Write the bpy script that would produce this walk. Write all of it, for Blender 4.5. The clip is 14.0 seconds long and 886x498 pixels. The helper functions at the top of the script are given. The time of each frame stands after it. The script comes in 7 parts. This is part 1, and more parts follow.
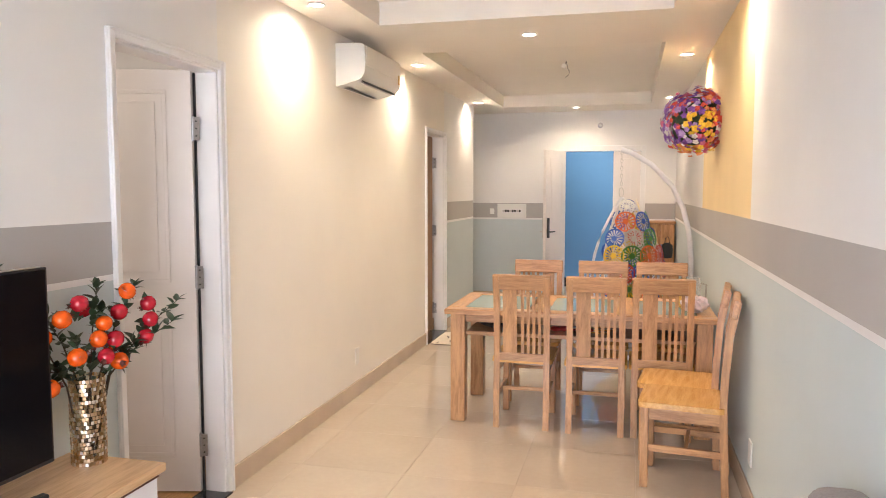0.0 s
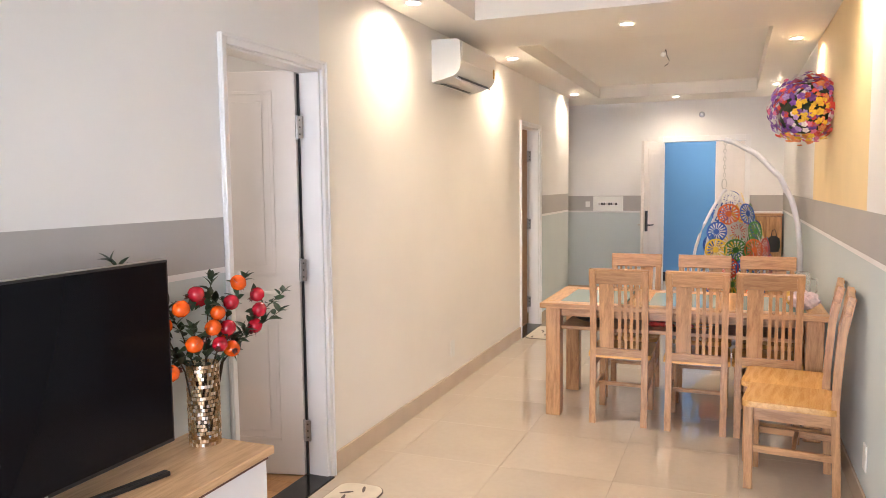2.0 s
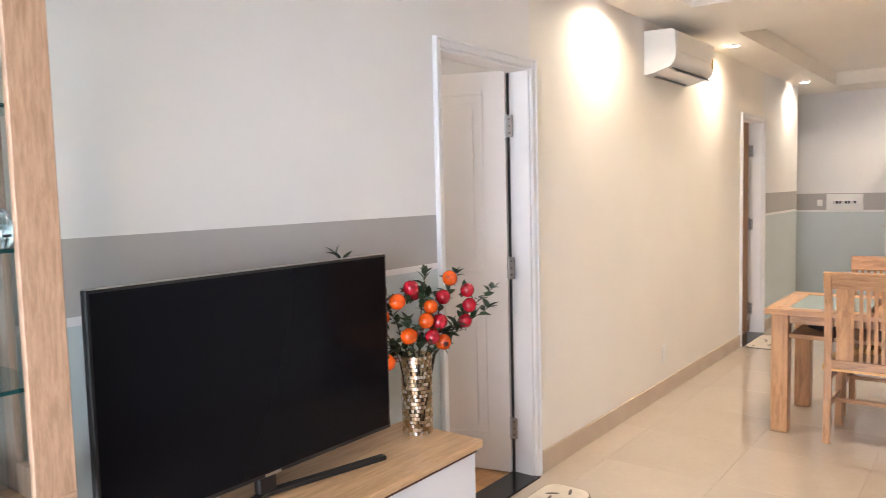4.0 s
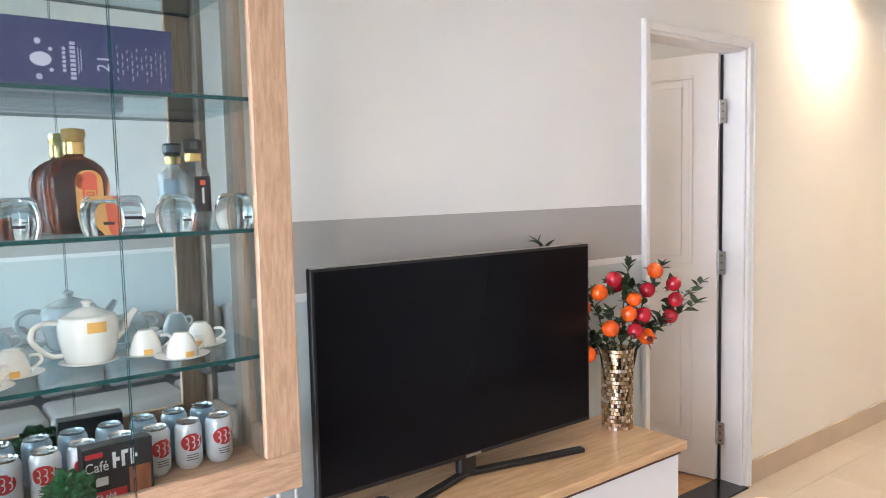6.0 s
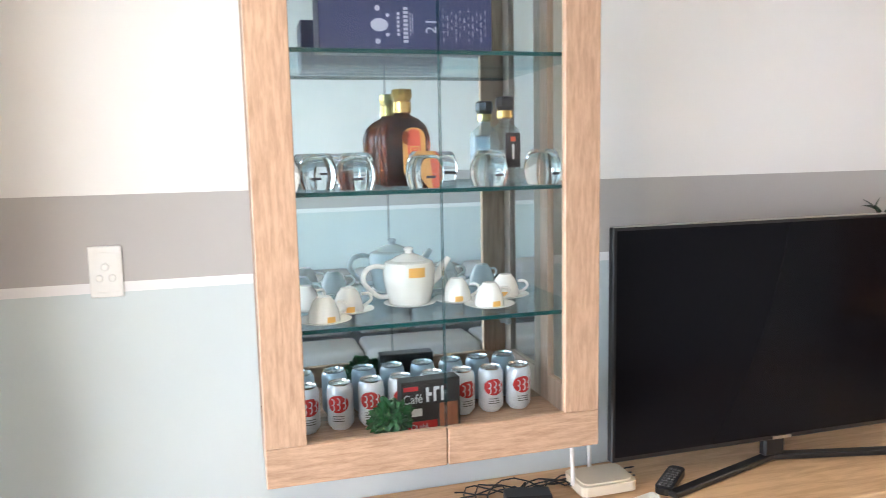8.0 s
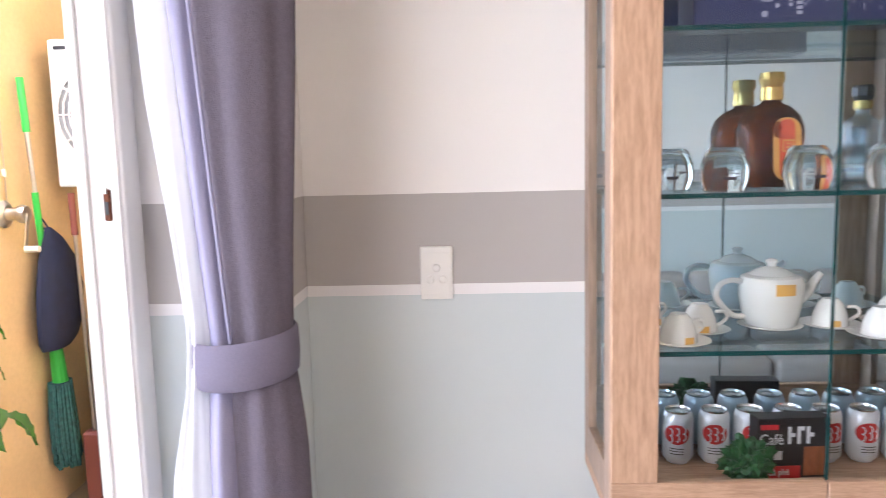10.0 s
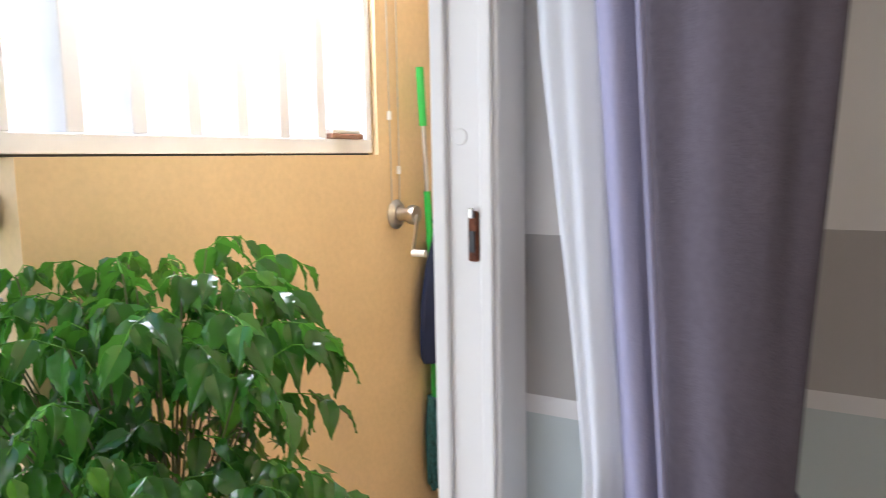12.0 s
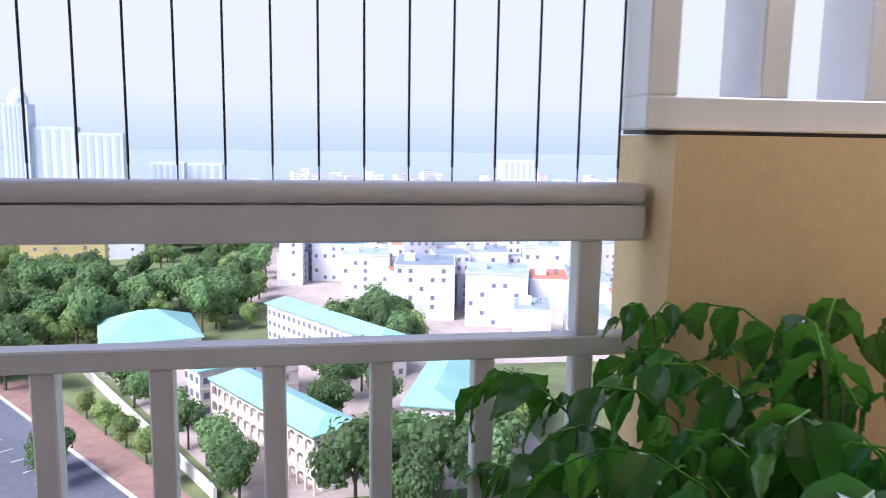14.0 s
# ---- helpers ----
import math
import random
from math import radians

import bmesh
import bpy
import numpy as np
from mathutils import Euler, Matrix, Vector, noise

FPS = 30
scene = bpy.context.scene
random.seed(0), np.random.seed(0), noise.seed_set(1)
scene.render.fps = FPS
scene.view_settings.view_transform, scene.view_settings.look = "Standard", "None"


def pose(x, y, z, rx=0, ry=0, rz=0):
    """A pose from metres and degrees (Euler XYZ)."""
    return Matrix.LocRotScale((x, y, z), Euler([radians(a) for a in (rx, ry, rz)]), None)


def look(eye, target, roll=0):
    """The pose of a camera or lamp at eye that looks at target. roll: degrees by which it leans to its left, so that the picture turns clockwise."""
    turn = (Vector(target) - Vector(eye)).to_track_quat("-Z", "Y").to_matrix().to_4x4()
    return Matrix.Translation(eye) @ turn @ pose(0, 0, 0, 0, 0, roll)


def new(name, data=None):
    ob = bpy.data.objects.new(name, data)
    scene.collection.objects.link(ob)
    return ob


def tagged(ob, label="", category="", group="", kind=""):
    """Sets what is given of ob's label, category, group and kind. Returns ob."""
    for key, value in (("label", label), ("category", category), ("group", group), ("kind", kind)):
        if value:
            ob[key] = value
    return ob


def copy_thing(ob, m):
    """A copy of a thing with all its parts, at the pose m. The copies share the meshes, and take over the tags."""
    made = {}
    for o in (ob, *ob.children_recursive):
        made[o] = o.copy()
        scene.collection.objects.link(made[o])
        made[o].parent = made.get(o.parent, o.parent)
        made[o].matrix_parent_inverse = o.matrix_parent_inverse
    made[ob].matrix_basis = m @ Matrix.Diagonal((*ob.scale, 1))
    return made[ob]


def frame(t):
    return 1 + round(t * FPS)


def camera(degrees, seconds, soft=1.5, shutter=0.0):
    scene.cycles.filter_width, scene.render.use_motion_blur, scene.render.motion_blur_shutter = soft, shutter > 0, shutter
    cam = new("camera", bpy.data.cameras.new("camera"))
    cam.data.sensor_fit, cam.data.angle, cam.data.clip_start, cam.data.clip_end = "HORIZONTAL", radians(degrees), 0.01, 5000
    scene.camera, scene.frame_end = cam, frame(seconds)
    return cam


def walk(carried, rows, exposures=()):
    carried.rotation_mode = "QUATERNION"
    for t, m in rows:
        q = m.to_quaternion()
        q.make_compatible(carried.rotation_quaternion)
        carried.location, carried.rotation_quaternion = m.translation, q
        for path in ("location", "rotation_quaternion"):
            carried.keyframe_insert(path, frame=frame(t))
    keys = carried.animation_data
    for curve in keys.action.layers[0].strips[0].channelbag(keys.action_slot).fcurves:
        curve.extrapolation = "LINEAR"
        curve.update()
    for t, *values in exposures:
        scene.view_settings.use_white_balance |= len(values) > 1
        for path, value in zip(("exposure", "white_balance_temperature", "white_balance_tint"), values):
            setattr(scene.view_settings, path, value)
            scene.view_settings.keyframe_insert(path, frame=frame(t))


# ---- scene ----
cam = camera(62.2, 14.0, soft=0.85, shutter=0.25)
PATH = [
    (0, (-0.266, 0.227, 1.512), (-0.757, 2.159, 1.355), 0.0),
    (0.5, (-0.261, 0.221, 1.511), (-0.84, 2.128, 1.344), -0.2),
    (1, (-0.26, 0.214, 1.508), (-0.902, 2.101, 1.338), -0.5),
    (1.5, (-0.275, 0.212, 1.509), (-0.962, 2.082, 1.337), -0.6),
    (2, (-0.269, 0.196, 1.515), (-1.001, 2.049, 1.342), -0.6),
    (2.5, (-0.284, 0.191, 1.509), (-1.069, 2.023, 1.339), -0.8),
    (3, (-0.309, 0.185, 1.512), (-1.181, 1.976, 1.337), -1.1),
    (3.5, (-0.312, 0.199, 1.513), (-1.342, 1.904, 1.341), -1.0),
    (4, (-0.299, 0.21, 1.493), (-1.511, 1.793, 1.336), -1.4),
    (4.2, (-0.305, 0.215, 1.503), (-1.579, 1.748, 1.345), -1.8),
    (6.5, (-0.338, 0.185, 1.467), (-1.978, 1.315, 1.285), -0.7),
    (7, (-0.359, 0.179, 1.46), (-2.071, 1.191, 1.249), -0.4),
    (7.5, (-0.369, 0.169, 1.46), (-2.187, 0.968, 1.221), -0.6),
    (7.7, (-0.366, 0.162, 1.472), (-2.229, 0.846, 1.223), -0.9),
    (9.8, (-0.533, -0.027, 1.466), (-2.518, -0.02, 1.224), -1.1),
    (10, (-0.577, -0.071, 1.472), (-2.56, -0.145, 1.226), -1.4),
    (10.5, (-0.664, -0.155, 1.462), (-2.634, -0.412, 1.229), -1.9),
    (11, (-0.852, -0.157, 1.47), (-2.773, -0.666, 1.242), -1.7),
    (11.5, (-1.044, -0.195, 1.467), (-2.863, -0.99, 1.223), -1.0),
    (12, (-1.197, -0.336, 1.487), (-2.886, -1.38, 1.248), -1.1),
    (12.5, (-1.377, -0.494, 1.481), (-2.782, -1.903, 1.275), -2.8),
    (13, (-1.549, -0.663, 1.531), (-2.472, -2.424, 1.317), -2.3),
    (13.5, (-1.566, -0.834, 1.502), (-2.079, -2.75, 1.244), -1.0),
    (14, (-1.563, -0.962, 1.498), (-1.894, -2.913, 1.207), 0.9),
]
walk(cam, [(t, look(eye, target, roll)) for t, eye, target, roll in PATH],
     [(0, 3.15, 6150, 14), (4, 3.15, 5850, 13), (7, 3.32, 5850, 11), (7.7, 3.36, 5850, 11), (9.8, 2.92, 5950, 21), (10.5, 2.78, 5950, 20), (11, 2.48, 6050, 20), (11.5, 2.22, 6050, 18), (12, 1.95, 5850, 14), (12.5, 1.5, 5550, 16), (13, 0.95, 5500, 19), (13.5, 0.9, 5550, 24), (14, 0.76, 5550, 22)])
SKY, SUN, DAY, LAMP, HAZE = 0.15, 3.0, 3.9, 1.22, 0.57

# ---- world and lights ----
world = bpy.data.worlds.new("sky")
scene.world = world
world.use_nodes = True
wn, wl = world.node_tree.nodes, world.node_tree.links
sky = wn.new("ShaderNodeTexSky")
sky.sky_type = "NISHITA"
sky.sun_disc = False
sky.sun_elevation, sky.sun_rotation = radians(47), radians(54)
sky.air_density, sky.dust_density = 1.0, 3.0
wl.new(sky.outputs[0], wn["Background"].inputs[0])
wn["Background"].inputs[1].default_value = SKY


def lamp(name, kind, m, energy, color=(1, 1, 1)):
    data = bpy.data.lights.new(name, kind)
    data.energy, data.color = energy, color
    ob = new(name, data)
    ob.matrix_world = m
    return ob


sun = lamp("sun", "SUN", look((0, 0, 10), (-0.55, -0.40, 9.27)), SUN, (1, 0.98, 0.95))
sun.data.angle = radians(28)

# area lamp in the balcony opening, standing in for the sky's light
day = lamp("opening_daylight", "AREA", look((-0.97, -0.9, 1.25), (-0.97, 1.0, 1.15)), DAY, (0.93, 0.94, 1.0))
day.data.shape, day.data.size, day.data.size_y = "RECTANGLE", 1.8, 2.2
day.data.spread = radians(92)

# unseen area lamps added to brighten the balcony, in place of sky light
side = lamp("balcony_daylight", "AREA", look((0.45, -2.12, 1.45), (-1.35, -1.50, 1.35)), 8, (0.95, 0.97, 1.0))
side.data.shape, side.data.size, side.data.size_y = "RECTANGLE", 2.2, 2.3
# hangs above the view, added to lift the ochre wall and plant
high = lamp("grille_daylight", "AREA", look((-2.73, -1.92, 2.25), (-2.95, -0.95, 1.35)), 10, (0.97, 0.98, 1.0))
high.data.shape, high.data.size, high.data.size_y = "RECTANGLE", 1.1, 0.36


# ---- materials ----
def material(name, color, rough=0.5, metal=0.0, grain=0.0, grain_scale=40.0, stain=0.0, stain_scale=3.0, bump=0.0, bump_scale=200.0, vary=0.0, spec=0.5, coat=0.0):
    m = bpy.data.materials.new(name)
    m.use_nodes = True
    n, l = m.node_tree.nodes, m.node_tree.links
    b = n["Principled BSDF"]
    b.inputs["Roughness"].default_value, b.inputs["Metallic"].default_value = rough, metal
    b.inputs["Specular IOR Level"].default_value = spec
    b.inputs["Coat Weight"].default_value = coat
    b.inputs["Base Color"].default_value = (*color, 1)
    co = n.new("ShaderNodeTexCoord").outputs["Object"]
    last = None

    def noise_at(scale, detail=3):
        t = n.new("ShaderNodeTexNoise")
        t.inputs["Scale"].default_value, t.inputs["Detail"].default_value = scale, detail
        l.new(co, t.inputs["Vector"])
        return t.outputs["Fac"]

    def mixed(fac, amount, prev):
        mx = n.new("ShaderNodeMix")
        mx.data_type, mx.blend_type = "RGBA", "MULTIPLY"
        mr = n.new("ShaderNodeMapRange")
        mr.inputs["From Min"].default_value, mr.inputs["From Max"].default_value = 0.3, 0.7
        mr.inputs["To Min"].default_value, mr.inputs["To Max"].default_value = 1 - amount, 1 + amount * 0.4
        l.new(fac, mr.inputs["Value"])
        mx.inputs["Factor"].default_value = 1
        if prev is None:
            mx.inputs["A"].default_value = (*color, 1)
        else:
            l.new(prev, mx.inputs["A"])
        l.new(mr.outputs[0], mx.inputs["B"])
        return mx.outputs["Result"]

    if grain:
        last = mixed(noise_at(grain_scale, 6), grain, last)
    if stain:
        last = mixed(noise_at(stain_scale, 4), stain, last)
    if vary:
        info = n.new("ShaderNodeObjectInfo")
        last = mixed(info.outputs["Random"], vary, last)
    if last is not None:
        l.new(last, b.inputs["Base Color"])
    if bump:
        bp = n.new("ShaderNodeBump")
        bp.inputs["Strength"].default_value, bp.inputs["Distance"].default_value = bump, 0.002
        l.new(noise_at(bump_scale, 4), bp.inputs["Height"])
        l.new(bp.outputs[0], b.inputs["Normal"])
    return m


def wood(name, light, dark, along=(1, 1, 1), scale=6.0, rough=0.4, contrast=1.0, bump=0.15, stretch=9.0, vary=0.15):
    """Wood grain: noise stretched along an axis of the part."""
    m = bpy.data.materials.new(name)
    m.use_nodes = True
    n, l = m.node_tree.nodes, m.node_tree.links
    b = n["Principled BSDF"]
    b.inputs["Roughness"].default_value = rough
    co = n.new("ShaderNodeTexCoord")
    mp = n.new("ShaderNodeMapping")
    mp.inputs["Scale"].default_value = [1 if a else stretch for a in along]
    l.new(co.outputs["Object"], mp.inputs["Vector"])
    t = n.new("ShaderNodeTexNoise")
    t.inputs["Scale"].default_value, t.inputs["Detail"].default_value, t.inputs["Distortion"].default_value = scale, 8, 0.6
    l.new(mp.outputs[0], t.inputs["Vector"])
    fine = n.new("ShaderNodeTexNoise")
    fine.inputs["Scale"].default_value, fine.inputs["Detail"].default_value = scale * 6, 4
    l.new(mp.outputs[0], fine.inputs["Vector"])
    add = n.new("ShaderNodeMath")
    add.operation = "MULTIPLY_ADD"
    l.new(fine.outputs["Fac"], add.inputs[0])
    add.inputs[1].default_value = 0.45
    l.new(t.outputs["Fac"], add.inputs[2])
    r = n.new("ShaderNodeValToRGB")
    r.color_ramp.elements[0].position, r.color_ramp.elements[0].color = 0.72 - 0.2 * contrast, (*dark, 1)
    r.color_ramp.elements[1].position, r.color_ramp.elements[1].color = 0.72 + 0.15 * contrast, (*light, 1)
    l.new(add.outputs[0], r.inputs[0])
    info = n.new("ShaderNodeObjectInfo")
    hsv = n.new("ShaderNodeHueSaturation")
    mr = n.new("ShaderNodeMapRange")
    mr.inputs["To Min"].default_value, mr.inputs["To Max"].default_value = 1 - vary, 1 + vary * 0.6
    l.new(info.outputs["Random"], mr.inputs["Value"])
    l.new(mr.outputs[0], hsv.inputs["Value"])
    l.new(r.outputs[0], hsv.inputs["Color"])
    l.new(hsv.outputs[0], b.inputs["Base Color"])
    bp = n.new("ShaderNodeBump")
    bp.inputs["Strength"].default_value, bp.inputs["Distance"].default_value = bump, 0.001
    l.new(add.outputs[0], bp.inputs["Height"])
    l.new(bp.outputs[0], b.inputs["Normal"])
    return m


def glass(name, color=(0.95, 1, 0.98), rough=0.0, ior=1.45):
    m = bpy.data.materials.new(name)
    m.use_nodes = True
    b = m.node_tree.nodes["Principled BSDF"]
    b.inputs["Base Color"].default_value = (*color, 1)
    b.inputs["Roughness"].default_value, b.inputs["Transmission Weight"].default_value, b.inputs["IOR"].default_value = rough, 1, ior
    return m


def thin_glass(name, tint=(0.93, 0.97, 0.96), ior=1.4, milk=0.0):
    """A pane: straight through, with a faint mirror reflection."""
    m = bpy.data.materials.new(name)
    m.use_nodes = True
    n, l = m.node_tree.nodes, m.node_tree.links
    n.remove(n["Principled BSDF"])
    tr, gl, mx, fr = n.new("ShaderNodeBsdfTransparent"), n.new("ShaderNodeBsdfGlossy"), n.new("ShaderNodeMixShader"), n.new("ShaderNodeLayerWeight")
    tr.inputs[0].default_value = (*tint, 1)
    gl.inputs["Roughness"].default_value = 0.0
    pw, sm = n.new("ShaderNodeMath"), n.new("ShaderNodeMath")
    pw.operation, sm.operation = "POWER", "MULTIPLY_ADD"
    pw.inputs[1].default_value, sm.inputs[1].default_value, sm.inputs[2].default_value = 4.0, ior - 0.9, (ior - 1) * 0.12
    l.new(fr.outputs["Facing"], pw.inputs[0])
    l.new(pw.outputs[0], sm.inputs[0])
    l.new(sm.outputs[0], mx.inputs[0])
    l.new(tr.outputs[0], mx.inputs[1])
    l.new(gl.outputs[0], mx.inputs[2])
    out = mx.outputs[0]
    # milk whitens clear glass in place of the brightness refraction would give
    if milk:
        df, m2 = n.new("ShaderNodeBsdfTranslucent"), n.new("ShaderNodeMixShader")
        df.inputs[0].default_value = (0.9, 0.92, 0.95, 1)
        m2.inputs[0].default_value = milk
        l.new(out, m2.inputs[1])
        l.new(df.outputs[0], m2.inputs[2])
        out = m2.outputs[0]
    l.new(out, n["Material Output"].inputs[0])
    return m


def glow(name, color, strength):
    m = bpy.data.materials.new(name)
    m.use_nodes = True
    b = m.node_tree.nodes["Principled BSDF"]
    b.inputs["Emission Color"].default_value, b.inputs["Emission Strength"].default_value = (*color, 1), strength
    return m


M = {}
M["wall"] = material("white_wall_paint", (0.80, 0.785, 0.77), 0.75, stain=0.04, stain_scale=1.5, bump=0.12, bump_scale=120)
# the same white paint, tinted warm to carry the downlights' glow
M["cream"] = material("lamp_warmed_white_paint", (0.815, 0.775, 0.71), 0.7, stain=0.04, stain_scale=1.5, bump=0.12, bump_scale=120)
M["grey_band"] = material("grey_band_paint", (0.44, 0.42, 0.405), 0.7, stain=0.05, stain_scale=2, bump=0.1, bump_scale=120)
M["blue_paint"] = material("pale_blue_dado_paint", (0.56, 0.62, 0.63), 0.7, stain=0.04, stain_scale=1.6, bump=0.1, bump_scale=120)
M["yellow_paint"] = material("yellow_wall_paint", (0.80, 0.62, 0.34), 0.75, stain=0.06, stain_scale=2, bump=0.15, bump_scale=90)
M["ochre"] = material("ochre_balcony_paint", (0.79, 0.595, 0.34), 0.8, stain=0.08, stain_scale=2.5, grain=0.05, grain_scale=60, bump=0.25, bump_scale=110)
M["ceiling"] = material("ceiling_paint", (0.80, 0.76, 0.70), 0.8, stain=0.03, stain_scale=1)
M["white_trim"] = material("white_trim_gloss", (0.80, 0.79, 0.79), 0.35, stain=0.04, stain_scale=4)
M["door"] = material("white_door_lacquer", (0.76, 0.71, 0.68), 0.4, stain=0.05, stain_scale=3)
M["skirting"] = material("beige_skirting_tile", (0.55, 0.44, 0.335), 0.25, stain=0.06, stain_scale=5)
M["tile"] = material("polished_beige_floor_tile", (0.56, 0.47, 0.375), 0.03, stain=0.05, stain_scale=2.5, grain=0.03, grain_scale=30, vary=0.03, spec=0.75, coat=0.4)
M["grout"] = material("grout", (0.50, 0.42, 0.335), 0.5)
M["black_stone"] = material("black_granite_sill", (0.02, 0.02, 0.022), 0.15, grain=0.3, grain_scale=300)
M["parquet"] = wood("orange_parquet", (0.55, 0.30, 0.12), (0.38, 0.19, 0.07), (0, 1, 0), 8, 0.35)
M["oak_x"] = wood("oak_grain_x", (0.52, 0.285, 0.125), (0.31, 0.148, 0.06), (1, 0, 0), 5, 0.35)
M["oak_y"] = wood("oak_grain_y", (0.52, 0.285, 0.125), (0.31, 0.148, 0.06), (0, 1, 0), 5, 0.35)
M["oak_z"] = wood("oak_grain_z", (0.52, 0.285, 0.125), (0.31, 0.148, 0.06), (0, 0, 1), 5, 0.35)
M["seat"] = wood("varnished_yellow_seat", (0.74, 0.42, 0.13), (0.58, 0.29, 0.075), (1, 0, 0), 5, 0.22)
M["dark_wood"] = wood("red_brown_wood", (0.36, 0.19, 0.09), (0.22, 0.10, 0.045), (0, 0, 1), 5, 0.4)
M["pale_oak_z"] = wood("pale_oak_laminate_z", (0.49, 0.32, 0.21), (0.34, 0.205, 0.125), (0, 0, 1), 13, 0.5, bump=0.3, vary=0.04)
M["pale_oak_y"] = wood("pale_oak_laminate_y", (0.49, 0.32, 0.21), (0.34, 0.205, 0.125), (0, 1, 0), 13, 0.5, bump=0.3, vary=0.04)
M["stand_top"] = wood("stand_top_veneer", (0.68, 0.45, 0.25), (0.50, 0.30, 0.15), (0, 1, 0), 4, 0.35, vary=0.03)
M["cab_inside"] = wood("cabinet_inside_laminate", (0.36, 0.26, 0.195), (0.26, 0.18, 0.13), (0, 0, 1), 7, 0.5, vary=0.04)
M["laquer"] = material("white_lacquer", (0.80, 0.80, 0.82), 0.25, stain=0.02)
M["edge"] = material("dark_red_edge_band", (0.10, 0.035, 0.02), 0.4)
M["black"] = material("black_plastic", (0.012, 0.012, 0.013), 0.35, bump=0.05)
M["screen"] = material("dark_screen_glass", (0.004, 0.004, 0.006), 0.12, spec=0.13)
M["hinge_steel"] = material("grey_hinge_steel", (0.36, 0.35, 0.35), 0.35, 0.9, grain=0.15, grain_scale=80)
# white door lacquer with the far room's warm shade put into its colour
M["shaded_door"] = material("shaded_white_lacquer", (0.36, 0.22, 0.13), 0.45, stain=0.06, stain_scale=3)
M["chrome"] = material("brushed_steel", (0.55, 0.53, 0.5), 0.3, 1.0, grain=0.1, grain_scale=90)
M["mirror"] = material("mirror_silver", (0.70, 0.83, 0.90), 0.015, 1.0)
M["pane"] = thin_glass("clear_pane")
M["shelf_glass"] = thin_glass("shelf_glass", (0.86, 0.94, 0.96), ior=1.3)
M["shelf_edge"] = material("green_glass_edge", (0.004, 0.045, 0.045), 0.1)
M["glass"] = thin_glass("drinking_glass", (0.975, 0.985, 0.99), ior=1.45, milk=0.14)
M["white_plastic"] = material("white_plastic", (0.78, 0.77, 0.74), 0.35, stain=0.03)
M["white_steel"] = material("white_painted_steel", (0.67, 0.67, 0.71), 0.4, stain=0.08, stain_scale=8, grain=0.03)
M["grille_paint"] = material("white_grille_paint", (0.83, 0.83, 0.85), 0.4, stain=0.05, stain_scale=8)
M["cable"] = material("black_cable", (0.01, 0.01, 0.012), 0.5)
M["ceramic"] = material("white_porcelain", (0.78, 0.77, 0.75), 0.12, coat=0.3)
M["gold_label"] = material("ochre_label", (0.72, 0.40, 0.10), 0.5)
M["curtain"] = material("grey_suede_curtain", (0.115, 0.098, 0.125), 0.95, grain=0.12, grain_scale=120, stain=0.08, stain_scale=8, bump=0.5, bump_scale=400)
M["lining"] = material("lavender_curtain_lining", (0.28, 0.27, 0.39), 0.9, grain=0.04, grain_scale=200, bump=0.3, bump_scale=400)
M["leaf"] = material("glossy_green_leaf", (0.045, 0.17, 0.03), 0.28, grain=0.25, grain_scale=25, vary=0.35, stain=0.2, stain_scale=9)
M["stem"] = material("green_brown_stem", (0.10, 0.12, 0.04), 0.6, grain=0.2)
M["gold"] = material("gold_metal", (0.80, 0.56, 0.20), 0.25, 1.0)


# ---- mesh helpers ----
def mesh(bm, name, mat, smooth=False):
    me = bpy.data.meshes.new(name)
    bmesh.ops.recalc_face_normals(bm, faces=bm.faces)
    bm.to_mesh(me)
    bm.free()
    for m in (mat if isinstance(mat, (list, tuple)) else [mat]):
        me.materials.append(m)
    if smooth:
        me.shade_smooth()
        me.set_sharp_from_angle(angle=radians(40))
    return me


def part(name, bm, mat, parent=None, label="", smooth=False, m=None):
    ob = new(name, mesh(bm, name, mat, smooth))
    if parent is not None:
        ob.parent = parent
    if m is not None:
        ob.matrix_basis = m
    if label:
        ob["label"] = label
    return ob


def thing(name, label, category, m=None, group="", kind=""):
    ob = new(name)
    ob.empty_display_size = 0.05
    if m is not None:
        ob.matrix_basis = m
    return tagged(ob, label, category, group, kind)


def box(x0, y0, z0, x1, y1, z1, bevel=0.0, segs=1, bm=None):
    bm = bm or bmesh.new()
    made = bmesh.ops.create_cube(bm, size=1, matrix=Matrix.Translation(((x0 + x1) / 2, (y0 + y1) / 2, (z0 + z1) / 2)) @ Matrix.Diagonal((abs(x1 - x0), abs(y1 - y0), abs(z1 - z0), 1)))
    if bevel:
        edges = list({e for v in made["verts"] for e in v.link_edges})
        bmesh.ops.bevel(bm, geom=edges, offset=bevel, segments=segs, affect="EDGES", profile=0.5)
    return bm


